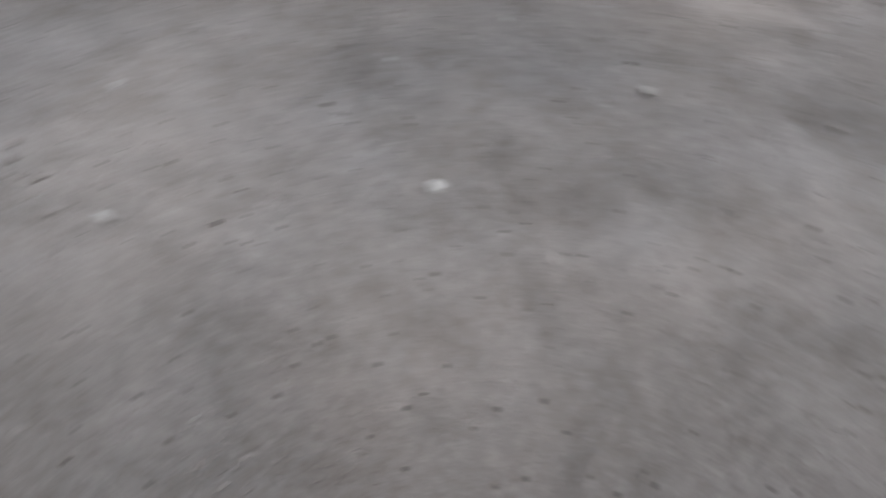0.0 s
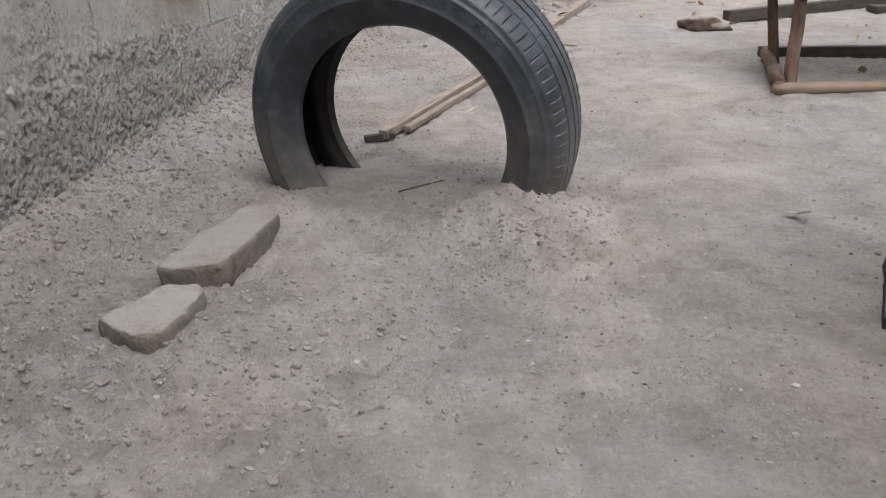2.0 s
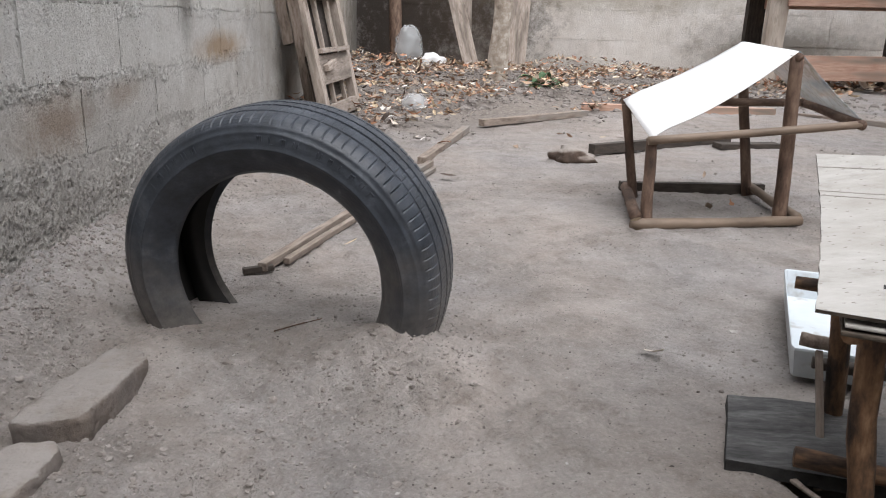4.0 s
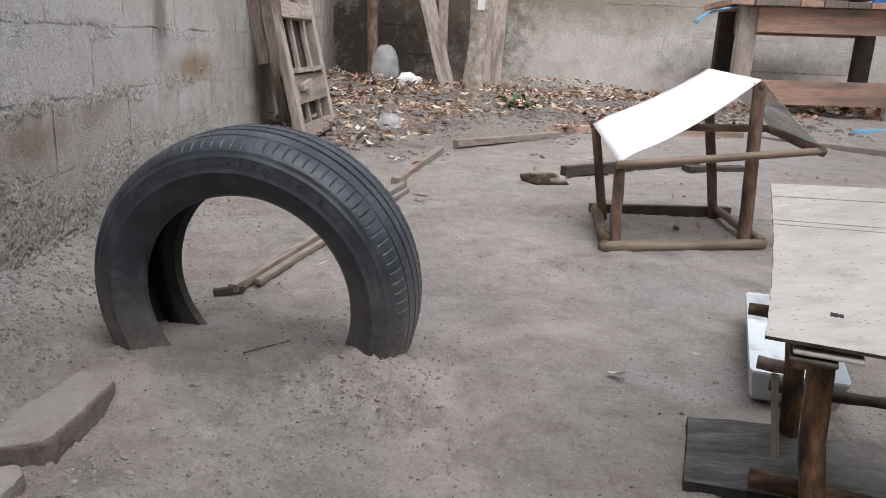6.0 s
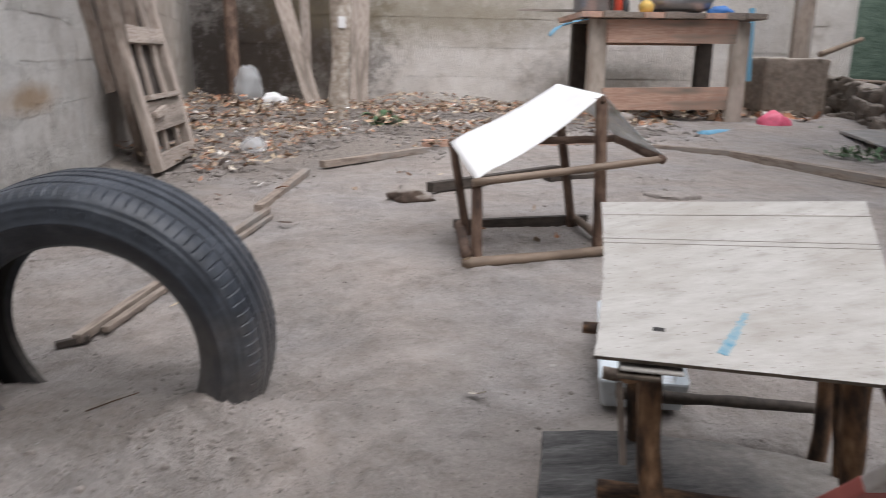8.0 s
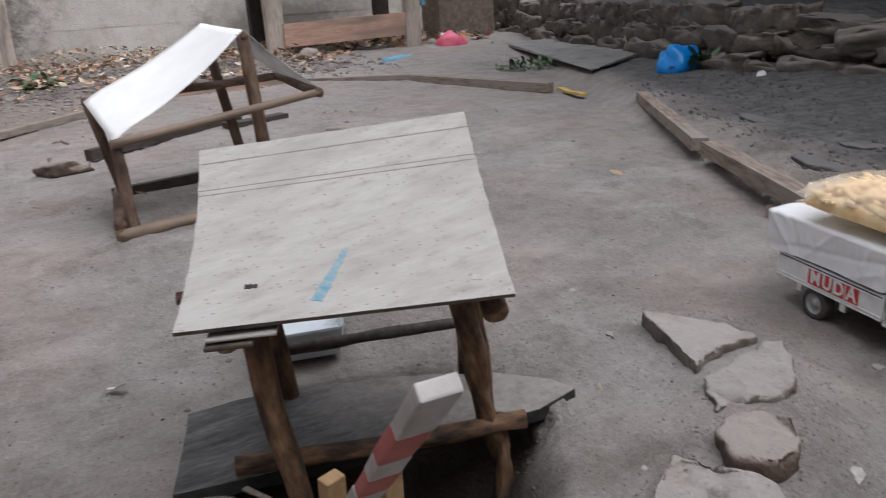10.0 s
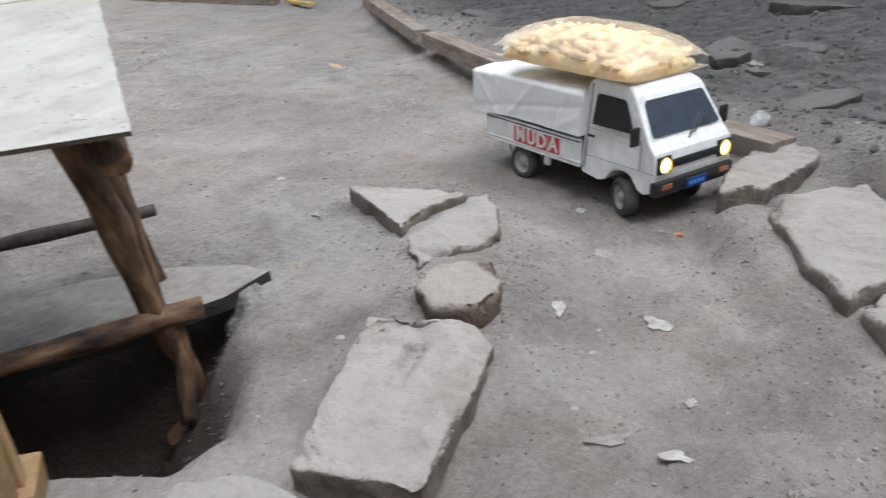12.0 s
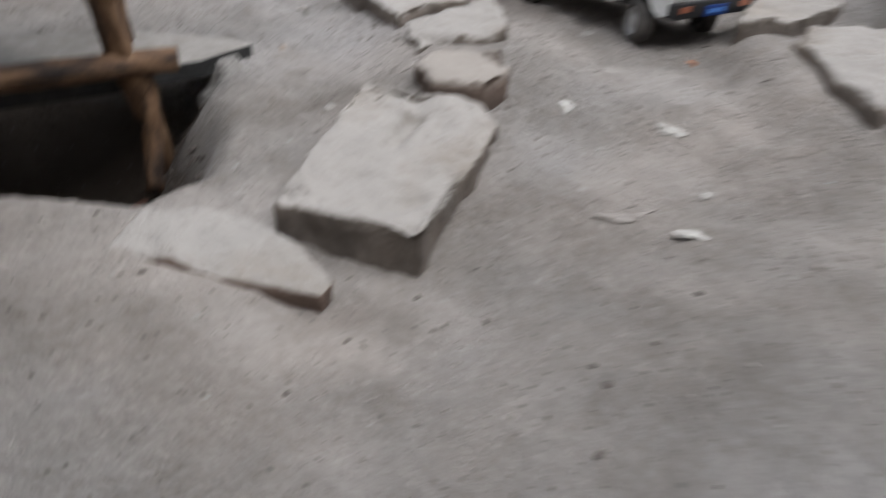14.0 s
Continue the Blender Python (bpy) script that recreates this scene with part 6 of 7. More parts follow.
# ---- things on the table ----
def lathe(name, prof, place, material, label, category, n=20):
    bm = bmesh.new()
    rings = [[bm.verts.new((r * math.cos(2 * math.pi * k / n), r * math.sin(2 * math.pi * k / n), z)) for k in range(n)] for r, z in prof]
    for A, B in zip(rings, rings[1:]):
        for k in range(n):
            bm.faces.new((A[k], A[(k + 1) % n], B[(k + 1) % n], B[k]))
    bm.faces.new(rings[0][::-1]); bm.faces.new(rings[-1])
    ob = smooth(part(name, bm, material))
    ob.location = place
    return tagged(ob, label, category)


lathe("cooking_pot", [(0.10, 0), (0.12, 0.02), (0.12, 0.09), (0.135, 0.095), (0.135, 0.10), (0.11, 0.10), (0.11, 0.02)], (1.93, 5.2, 0.785), POT, "dark dull metal pot on the table", "pot")
lathe("yellow_cup", [(0.035, 0), (0.048, 0.03), (0.05, 0.06), (0.03, 0.085), (0.01, 0.09)], (2.30, 5.15, 0.785), YELLOW, "small rounded yellow cup on the table", "cup")
lathe("wide_basin", [(0.13, 0), (0.22, 0.05), (0.25, 0.12), (0.26, 0.12), (0.22, 0.04), (0.1, 0.012)], (2.58, 5.3, 0.785), POT, "wide pale metal basin on the table", "basin")
for k, (x, h) in enumerate(((2.06, 0.16), (2.13, 0.20), (2.19, 0.14))):
    lathe("bottle", [(0.028, 0), (0.03, 0.01), (0.03, h * 0.6), (0.012, h * 0.8), (0.012, h), (0.004, h)], (x, 5.2 + 0.03 * k, 0.785), (DARK_WOOD, RED_LENS, DARK_METAL)[k], ("dark brown bottle on the table", "reddish plastic bottle on the table", "black bottle on the table")[k], "bottle", 14)
crumpled("blue_cloth", (2.83, 5.15, 0.81), (0.09, 0.06, 0.04), TABLE_BLUE, "crumpled blue cloth on the table", "cloth", 11)
bm = draped(Vector((1.86, 5.0, 0.735)), Vector((1.60, 4.98, 0.655)), Vector((1.62, 5.12, 0.66)), Vector((1.88, 5.16, 0.74)), -0.012, 14, 8, 0.003, seed=6)
for v in bm.verts:
    v.co.z += 0.012 * noise.noise(v.co * 22) - 0.05 * step(1.68, 1.56, v.co.x)
tagged(smooth(part("blue_tarp_scrap", bm, BLUE_ROD)), "pale blue plastic scrap hanging off the table corner", "scrap")
tagged(bar("thin_batten", (1.45, 5.3, 0.80), (2.0, 5.2, 0.80), 0.03, 0.015, PALE_WOOD, seed=165), "thin pale batten sticking out from the table", "batten")
tagged(bar("blue_pipe", (3.12, 5.2, 0.35), (3.12, 5.25, 0.85), 0.03, 0.03, BLUE_ROD, seed=166, up=(0, -1, 0)), "blue plastic pipe standing beside the table", "pipe")

# ---- flat dark rocks sunk in the bank ----
for k, (x, y, r, sq, rz) in enumerate(((1.87, 0.63, 0.085, 0.55, 20), (1.95, 0.53, 0.06, 0.7, 70), (1.79, 0.54, 0.03, 0.8, 10), (2.35, 0.62, 0.14, 0.5, 120), (1.63, 0.40, 0.07, 0.5, 150), (1.86, 1.06, 0.10, 0.35, 60), (2.05, 1.08, 0.06, 0.5, 100), (2.42, 1.02, 0.13, 0.5, 20), (1.56, 0.30, 0.03, 0.7, 30), (2.2, 1.5, 0.07, 0.5, 70))):
    rn = random.Random(k)
    out_ = [(math.cos(a) * r * rn.uniform(0.75, 1.15), math.sin(a) * r * sq * rn.uniform(0.75, 1.15)) for a in [j * math.pi / 3.5 for j in range(7)]]
    g = ground_height(x, y)
    ob = smooth(part("bank_rock", stone(out_, 0.004 + 0.03 * r, -0.03, seed=60 + k, rough=0.008, cell=0.02, bevel=0.005), BANK_ROCK))
    ob.matrix_basis = pose(x, y, g, rn.uniform(-6, 6), rn.uniform(-6, 6), rz)
    tagged(ob, "flat dark grey rock sunk in the bank", "rock", "rocks in the bank")

# ---- plant and weeds ----
def leafy(name, place, count, length, width, label, category, seed, spread=1.0, material=LEAF_GREEN, droop=0.6):
    rnd = random.Random(seed)
    bm = bmesh.new()
    for _ in range(count):
        an, el = rnd.uniform(0, 2 * math.pi), rnd.uniform(0.25, 1.25)
        L, W = length * rnd.uniform(0.6, 1.1), width * rnd.uniform(0.6, 1.1)
        base = Vector((rnd.uniform(-1, 1), rnd.uniform(-1, 1), 0)) * spread * length * 0.5
        out, side = Vector((math.cos(an), math.sin(an), 0)), Vector((-math.sin(an), math.cos(an), 0))
        prev = None
        for k in range(6):
            f = k / 5
            c = base + out * L * f * math.cos(el) + Vector((0, 0, L * (f * math.sin(el) - droop * f * f)))
            wv = W * math.sin(math.pi * (0.08 + 0.9 * f)) * 0.5
            q = (bm.verts.new(c - side * wv + Vector((0, 0, wv * 0.3))), bm.verts.new(c), bm.verts.new(c + side * wv + Vector((0, 0, wv * 0.3))))
            if prev:
                bm.faces.new((prev[0], q[0], q[1], prev[1])); bm.faces.new((prev[1], q[1], q[2], prev[2]))
            prev = q
    ob = part(name, bm, material)
    ob.location = place
    return tagged(ob, label, category)


leafy("broad_leaf_plant", (0.47, 4.70, 0.07), 12, 0.30, 0.085, "green strap-leaved plant at the trunk's foot", "plant", 1, spread=0.25, droop=0.75)
leafy("weed", (3.02, 2.45, 0.05), 60, 0.16, 0.04, "dark green weed growing by the stone ledge", "weed", 2, spread=1.0, droop=0.3)
leafy("weed", (2.85, 3.55, 0.02), 70, 0.12, 0.02, "low dull green weeds by the cement board", "weed", 3, spread=2.2, droop=0.5)
leafy("weed", (3.35, 4.75, 0.02), 60, 0.12, 0.02, "low dull green weeds by the pier", "weed", 4, spread=2.2, droop=0.5)
leafy("grass_tuft", (1.85, 0.52, 0.03), 26, 0.07, 0.006, "dry grass tuft on the dark bank", "grass", 5, spread=0.5, droop=0.5, material=LEAF_DRY)


# ---- litter, clods, chips ----
def scatter(name, count, area, size, material, label, category, seed, flat=1.0, keep=None, sub=0.3):
    rnd = random.Random(seed)
    ico = bmesh.new()
    bmesh.ops.create_icosphere(ico, subdivisions=1, radius=1)
    base = [v.co.copy() for v in ico.verts]
    tris = [[v.index for v in f.verts] for f in ico.faces]
    ico.free()
    vs, fs = [], []
    n = 0
    while n < count:
        x, y = rnd.uniform(area[0], area[1]), rnd.uniform(area[2], area[3])
        if keep and not keep(x, y, rnd):
            continue
        n += 1
        r = size[0] * (size[1] / size[0]) ** (rnd.random() ** 3.0)
        m = Euler((rnd.uniform(0, 6), rnd.uniform(0, 6), rnd.uniform(0, 6))).to_matrix()
        g = ground_height(x, y) - r * sub * flat
        sx, sy = rnd.uniform(0.7, 1.4), rnd.uniform(0.6, 1.1)
        o = len(vs)
        k = rnd.uniform(0, 50)
        for b in base:
            q = m @ (b * (1 + 0.45 * noise.noise(b * 1.7 + Vector((k, 0, 0)))))
            vs.append((x + q.x * r * sx, y + q.y * r * sy, g + (q.z * r + r * 0.55) * flat))
        fs += [[o + i for i in t] for t in tris]
    me = bpy.data.meshes.new(name)
    me.from_pydata(vs, [], fs)
    me.materials.append(material)
    return tagged(new(name, me), label, category, kind="stuff")


def open_dirt(x, y, rnd):
    if pit_depth(x, y) > 0.02 or x < WALL_A + WALL_B * y + 0.02:
        return False
    d = x - WALL_A - WALL_B * y
    if x > 0.55 and y < 0.95 and rnd.random() < 0.6 - 0.6 * bump(x, y, 0.88, 0.36, 0.07):
        return False
    return rnd.random() < 0.06 + 0.94 * step(0.42, 0.05, d) + 0.6 * bump(x, y, 0.06, 0.86, 0.14) + 0.75 * step(0.05, 0.35, noise.noise((x * 2.3, y * 2.3, 6)))


scatter("dirt_clods", 20000, (-0.7, 1.7, -0.1, 2.3), (0.0007, 0.0028), CLOD, "small crumbs and clods of dry dirt", "dirt", 1, keep=open_dirt, sub=0.6)
scatter("dirt_clods", 600, (-0.9, 2.2, 0.7, 3.6), (0.002, 0.0065), CLOD, "larger crumbs of dry dirt on the yard", "dirt", 2, keep=open_dirt, flat=0.75)
scatter("dirt_clods", 4200, (-0.42, 0.22, 0.25, 1.0), (0.0007, 0.0036), CLOD, "crumbly clods of dirt along the tyre and stones", "dirt", 12, keep=lambda x, y, r: x > WALL_A + WALL_B * y + 0.03 and r.random() < 0.10 + 0.6 * step(0.0, 0.3, noise.noise((x * 5, y * 5, 14))) + 0.7 * bump(x, y, -0.29, 0.48, 0.16), flat=0.8)
scatter("soil_lumps", 1500, (-0.46, 0.20, 0.15, 0.98), (0.0016, 0.0068), SOIL, "crumbled lumps of loosened soil", "dirt", 24, flat=0.75, sub=0.9,
        keep=lambda x, y, r: x > WALL_A + WALL_B * y + 0.02 and r.random() < bump(x, y, -0.30, 0.45, 0.20) + 0.9 * bump(x, y, 0.07, 0.84, 0.09) + 0.35 * bump(x, y, -0.20, 0.50, 0.25))
scatter("stone_chips", 170, (-0.55, 1.6, 0.0, 2.6), (0.0018, 0.0055), CHIP, "pale chips of stone trodden in the dirt", "gravel", 3, flat=0.5, keep=lambda x, y, r: pit_depth(x, y) < 0.01 and x > WALL_A + WALL_B * y + 0.03)
scatter("wall_foot_gravel", 7500, (-0.72, -0.2, 0.2, 3.0), (0.0009, 0.0045), CLOD, "coarse crumbled mortar along the wall foot", "gravel", 4, keep=lambda x, y, r: 0.005 < x - WALL_A - WALL_B * y < 0.17 * (0.3 + 0.7 * r.random()))
scatter("edging_crumbs", 2600, (0.62, 1.5, -0.05, 0.82), (0.0006, 0.0022), CLOD, "loose crumbs of dirt against the edging stones", "gravel", 6,
        keep=lambda x, y, r: pit_depth(x, y) < 0.01 and 0.03 < min(near_line(x, y, ROW), near_line(x, y, KERB)) < 0.05 + 0.06 * r.random() ** 3)
scatter("track_grit", 7000, (0.62, 1.55, 0.05, 1.15), (0.0006, 0.0022), GRIT, "dark crumbs of grit trodden in the track", "gravel", 21, flat=0.6, sub=0.8,
        keep=lambda x, y, r: pit_depth(x, y) < 0.01 and r.random() < 0.25 + 0.75 * step(-0.05, 0.3, noise.noise((x * 6, y * 6, 31))))
scatter("dark_specks", 1500, (-0.30, 1.70, 0.08, 2.4), (0.0006, 0.0027), SPECK, "dark specks of grit and bark strewn on the dirt", "grit", 25, flat=0.6, sub=0.5,
        keep=lambda x, y, r: pit_depth(x, y) < 0.01 and r.random() < 0.14 + 0.5 * step(0.1, 0.4, noise.noise((x * 3.4, y * 3.4, 51))) + 0.8 * bump(x, y, 0.47, 0.72, 0.09) + 0.7 * bump(x, y, 0.55, 1.55, 0.14) + 0.6 * bump(x, y, 0.93, 0.62, 0.07))
scatter("pale_flecks", 170, (0.60, 1.60, 0.0, 1.3), (0.0012, 0.0050), CHIP, "pale flecks of mortar trodden in the track", "gravel", 22, flat=0.35, sub=0.8,
        keep=lambda x, y, r: pit_depth(x, y) < 0.01 and r.random() < 0.2 + 0.8 * bump(x, y, 1.05, 0.36, 0.2))
scatter("bank_gravel", 8000, (1.05, 3.2, -0.1, 2.5), (0.0010, 0.0075), BANK_CRUMB, "dark crumbs of earth on the sloping bank", "gravel", 5, keep=lambda x, y, r: bank_over(x, y) > 0.01 and r.random() < 0.35 + 0.65 * step(2.4, 1.3, x))


def litter(name, count, area, size, label, seed, keep, heap=0.0):
    rnd = random.Random(seed)
    vs, fs = [], []
    n = 0
    while n < count:
        x, y = rnd.uniform(area[0], area[1]), rnd.uniform(area[2], area[3])
        if not keep(x, y):
            continue
        n += 1
        L, W = rnd.uniform(*size), rnd.uniform(0.35, 0.6)
        m = (Euler((rnd.gauss(0, 0.35), rnd.gauss(0, 0.35), rnd.uniform(0, 6.3)))).to_matrix()
        g = ground_height(x, y) + 0.004 + rnd.random() * 0.03 + heap * max(0.0, noise.noise((x * 2.1, y * 2.1, 3)) + 0.25)
        cu = rnd.uniform(-0.5, 1.0)
        o = len(vs)
        for k in range(5):
            f = k / 4
            wv = L * W * 0.5 * math.sin(math.pi * (0.06 + 0.88 * f)) * rnd.uniform(0.35, 1.3)
            for s in (-1, 0, 1):
                q = m @ Vector(((f - 0.5) * L, s * wv, cu * L * ((f - 0.5) ** 2 + 0.4 * (s * wv / L) ** 2) + abs(s) * 0.08 * L * cu))
                vs.append((x + q.x, y + q.y, g + max(q.z, -0.012)))
        for k in range(4):
            for s in range(2):
                a = o + k * 3 + s
                fs.append((a, a + 1, a + 4, a + 3))
    me = bpy.data.meshes.new(name)
    me.from_pydata(vs, [], fs)
    me.materials.append(LEAF_DRY)
    return tagged(new(name, me), label, "leaf litter", kind="stuff")


def in_litter(x, y):
    line = 3.15 + max(0, x - 0.1) * 1.15 if x < 0.9 else 4.15 + (x - 0.9) * 0.12
    return y > line + 0.25 * noise.noise((x * 3, y * 3, 5)) and x > WALL_A + WALL_B * y + 0.03 and y < 6.5 - 0.075 * x and (y > 5.2 or noise.noise((x * 1.6, y * 1.6, 8)) > -0.25)


litter("leaf_litter", 5600, (-1.0, 2.2, 3.1, 6.5), (0.012, 0.058), "brown and orange dead leaves heaped along the walls", 7, in_litter, 0.09)
litter("leaf_litter", 500, (2.0, 3.6, 5.0, 6.3), (0.05, 0.14), "brown dead leaves under the table", 8, lambda x, y: True)
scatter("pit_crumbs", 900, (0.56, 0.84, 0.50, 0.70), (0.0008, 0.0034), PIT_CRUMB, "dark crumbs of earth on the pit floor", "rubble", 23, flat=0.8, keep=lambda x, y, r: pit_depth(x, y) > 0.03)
litter("leaf_litter", 34, (-0.4, 1.6, 0.9, 3.2), (0.02, 0.05), "stray dead leaves on the yard floor", 10, lambda x, y: x > WALL_A + WALL_B * y + 0.05)
scatter("litter_rubble", 9000, (-0.9, 2.4, 2.7, 6.3), (0.004, 0.022), CLOD, "dark crumbs and rubble among the leaves", "rubble", 11, flat=0.7, keep=lambda x, y, r: in_litter(x, y + 0.35 * r.random()))


def flake(name, place, size, rz, material, label, category, seed):
    bm = bmesh.new()
    n = 13
    vs = []
    for k in range(n):
        an = 2 * math.pi * k / n
        r = 0.8 + 0.75 * noise.noise((math.cos(an) * 2.3 + seed, math.sin(an) * 2.3, seed))
        vs.append(bm.verts.new((math.cos(an) * r * size[0], math.sin(an) * r * size[1], 0.14 * size[0] * noise.noise((k * 0.7, seed, 1)))))
    mid = bm.verts.new((0.1 * size[0], 0.05 * size[1], 0.10 * size[0] * noise.noise((seed, 3, 1))))
    for k in range(n):
        bm.faces.new((vs[k], vs[(k + 1) % n], mid))
    bm.normal_update()
    bmesh.ops.solidify(bm, geom=bm.faces[:], thickness=size[2])
    bmesh.ops.recalc_face_normals(bm, faces=bm.faces)
    ob = part(name, bm, material)
    x, y = place
    ob.matrix_basis = pose(x, y, ground_height(x, y) + 0.0015, rz % 7 - 3, rz % 5 - 2, rz)
    return tagged(ob, label, category)


flake("paper_scrap", (0.876, 0.228), (0.016, 0.007, 0.0009), 125, CHIP, "torn pale scrap of paper on the track", "scrap", 1)
flake("stone_flake", (0.985, 0.396), (0.014, 0.010, 0.0015), 30, CHIP, "pale flake of stone on the track", "stone", 2)
flake("stone_flake", (1.018, 0.318), (0.015, 0.010, 0.002), 70, CHIP, "pale flake of stone on the track", "stone", 3)
flake("stone_flake", (0.937, 0.249), (0.006, 0.004, 0.002), 10, CHIP, "pale flake of stone on the track", "stone", 4)
flake("stone_flake", (1.115, 0.43), (0.018, 0.012, 0.008), 110, STONE, "low grey stone set in the track", "stone", 5)
flake("brick_chip", (1.194, 0.389), (0.009, 0.005, 0.004), 150, BRICK, "orange brick chip on the track", "brick", 6)
flake("brick_chip", (1.43, 0.237), (0.012, 0.007, 0.008), 50, BRICK, "orange brick chip on the bank", "brick", 7)
flake("stone_flake", (1.19, 0.50), (0.013, 0.009, 0.003), 95, CHIP, "pale flake of stone on the track", "stone", 8)
flake("dead_leaf", (0.757, 0.672), (0.024, 0.013, 0.001), 25, RUSSET, "curled russet dead leaf in the pit", "leaf", 31)
flake("dead_leaf", (0.745, 0.690), (0.018, 0.009, 0.001), 80, RUSSET, "curled russet dead leaf in the pit", "leaf", 32)
flake("stone_flake", (1.84, 0.567), (0.024, 0.016, 0.014), 20, STONE, "small pale squared stone on the sloping bank", "stone", 15)
flake("dirt_crust", (0.868, 0.272), (0.022, 0.006, 0.0015), 140, CLOD, "curled crust of dried dirt on the track", "dirt", 16)
flake("dead_leaf", (0.905, 0.655), (0.010, 0.005, 0.001), 60, BROWN_TIMBER, "small withered leaf on the dirt", "leaf", 17)
flake("dead_leaf", (0.655, 0.585), (0.014, 0.008, 0.001), 140, RUSSET, "curled russet dead leaf in the pit", "leaf", 33)
flake("white_pebble", (0.271, 0.415), (0.006, 0.004, 0.004), 60, CHIP, "small white pebble on the dirt", "pebble", 9)
flake("white_pebble", (0.240, 0.315), (0.008, 0.003, 0.003), 130, CHIP, "small white sliver on the dirt", "pebble", 10)
flake("white_pebble", (0.567, 1.10), (0.008, 0.006, 0.005), 20, CHIP, "small white pebble on the dirt", "pebble", 11)
flake("white_pebble", (1.005, 0.75), (0.008, 0.006, 0.005), 80, STONE, "small grey pebble on the dirt", "pebble", 12)
flake("white_pebble", (1.07, 0.91), (0.009, 0.007, 0.005), 40, CHIP, "small white pebble on the dirt", "pebble", 13)
flake("wood_chip", (0.76, 1.93), (0.022, 0.010, 0.004), 160, PALE_WOOD, "small wood chip inside the stick shed", "wood chip", 14)
tagged(stick("twig", (-0.085, 0.955, 0.018), (-0.030, 0.998, 0.022), 0.001, 0.0007, None, STICK, seed=170, knots=0.0006), "thin dry twig in front of the tyre", "twig")
tagged(stick("root", (0.505, 0.705, 0.000), (0.555, 0.640, -0.012), 0.0028, 0.0015, None, PALE_WOOD, seed=172, knots=0.002), "thin pale root at the pit's rim", "root")

# ---- toy pickup van with a bag of snacks on its roof ----
van = thing("toy_pickup_van", (1.287, 0.532, 0.0), "white toy pickup van with tarpaulin-covered bed and lit headlamps", "toy van", rz=-104)
VAN_M = pose(1.287, 0.532, 0.002, 0, 0, -104) @ Matrix.Scale(0.935, 4)


def vp(name, bm, material, parent=None, label="", m=None, soft=False):
    ob = part(name, bm, material, parent or van, label)
    put(ob, VAN_M @ (m or Matrix.Identity(4)))
    return smooth(ob) if soft else ob


def profile_body(points, widths):
    """A body from its side outline (x, z) and the half width at each point."""
    bm = bmesh.new()
    L = [bm.verts.new((x, w, z)) for (x, z), w in zip(points, widths)]
    R = [bm.verts.new((x, -w, z)) for (x, z), w in zip(points, widths)]
    n = len(points)
    bm.faces.new(L); bm.faces.new(R[::-1])
    for k in range(n):
        bm.faces.new((L[k], R[k], R[(k + 1) % n], L[(k + 1) % n]))
    bmesh.ops.triangulate(bm, faces=[f for f in bm.faces if len(f.verts) > 4])
    bmesh.ops.recalc_face_normals(bm, faces=bm.faces)
    return bm


def arch(cx, cz, r, a0, a1, n=9):
    return [(cx + r * math.cos(radians(a0 + (a1 - a0) * k / n)), cz + r * math.sin(radians(a0 + (a1 - a0) * k / n))) for k in range(n + 1)]


AX_F, AX_R, WR = 0.090, -0.095, 0.0235
cab_line = [(0.137, 0.040), (0.1405, 0.060), (0.1405, 0.078), (0.139, 0.086), (0.134, 0.092), (0.129, 0.097), (0.100, 0.143), (0.094, 0.149), (0.085, 0.1525), (0.050, 0.155), (0.030, 0.154), (0.024, 0.150), (0.024, 0.040)]
cab_wide = [0.063, 0.0655, 0.0662, 0.0662, 0.0655, 0.0648, 0.0575, 0.0555, 0.0535, 0.0525, 0.0525, 0.0535, 0.0645]
arc = arch(AX_F, 0.026, 0.0295, 152, 28)
cab_line += [(0.052, 0.036)] + arc + [(0.124, 0.036)]
cab_wide += [0.0645] + [0.0650] * len(arc) + [0.0640]
bm = profile_body(cab_line, cab_wide)
edges = [e for e in bm.edges if e.calc_face_angle(0) > 0.5 and abs(e.verts[0].co.y - e.verts[1].co.y) < 0.02 and e.verts[0].co.z > 0.05 and e.verts[1].co.z > 0.05]
bmesh.ops.bevel(bm, geom=edges, offset=0.0035, segments=3, affect="EDGES", profile=0.5)
cab = vp("cab", bm, PAINT)


def quad(points, thick):
    bm = bmesh.new()
    bm.faces.new([bm.verts.new(p) for p in points])
    bm.normal_update()
    bmesh.ops.solidify(bm, geom=bm.faces[:], thickness=thick)
    bmesh.ops.recalc_face_normals(bm, faces=bm.faces)
    return bm


# windscreen and side windows
wb, wt = (0.1275, 0.1012), (0.1040, 0.1378)
nx_, nz_ = (wt[1] - wb[1]), (wb[0] - wt[0])
ln = math.hypot(nx_, nz_)
ox, oz = 0.0012 * nx_ / ln, 0.0012 * nz_ / ln
pts = []
for f, w in ((0.0, 0.0535), (0.06, 0.0560), (0.5, 0.0530), (0.92, 0.0495), (1.0, 0.0465)):
    pts.append((wb[0] + (wt[0] - wb[0]) * f + ox, w, wb[1] + (wt[1] - wb[1]) * f + oz))
vp("windscreen", quad(pts + [(x, -y, z) for x, y, z in pts[::-1]], 0.0010), GLASS_DARK, None, "tinted glossy windscreen")
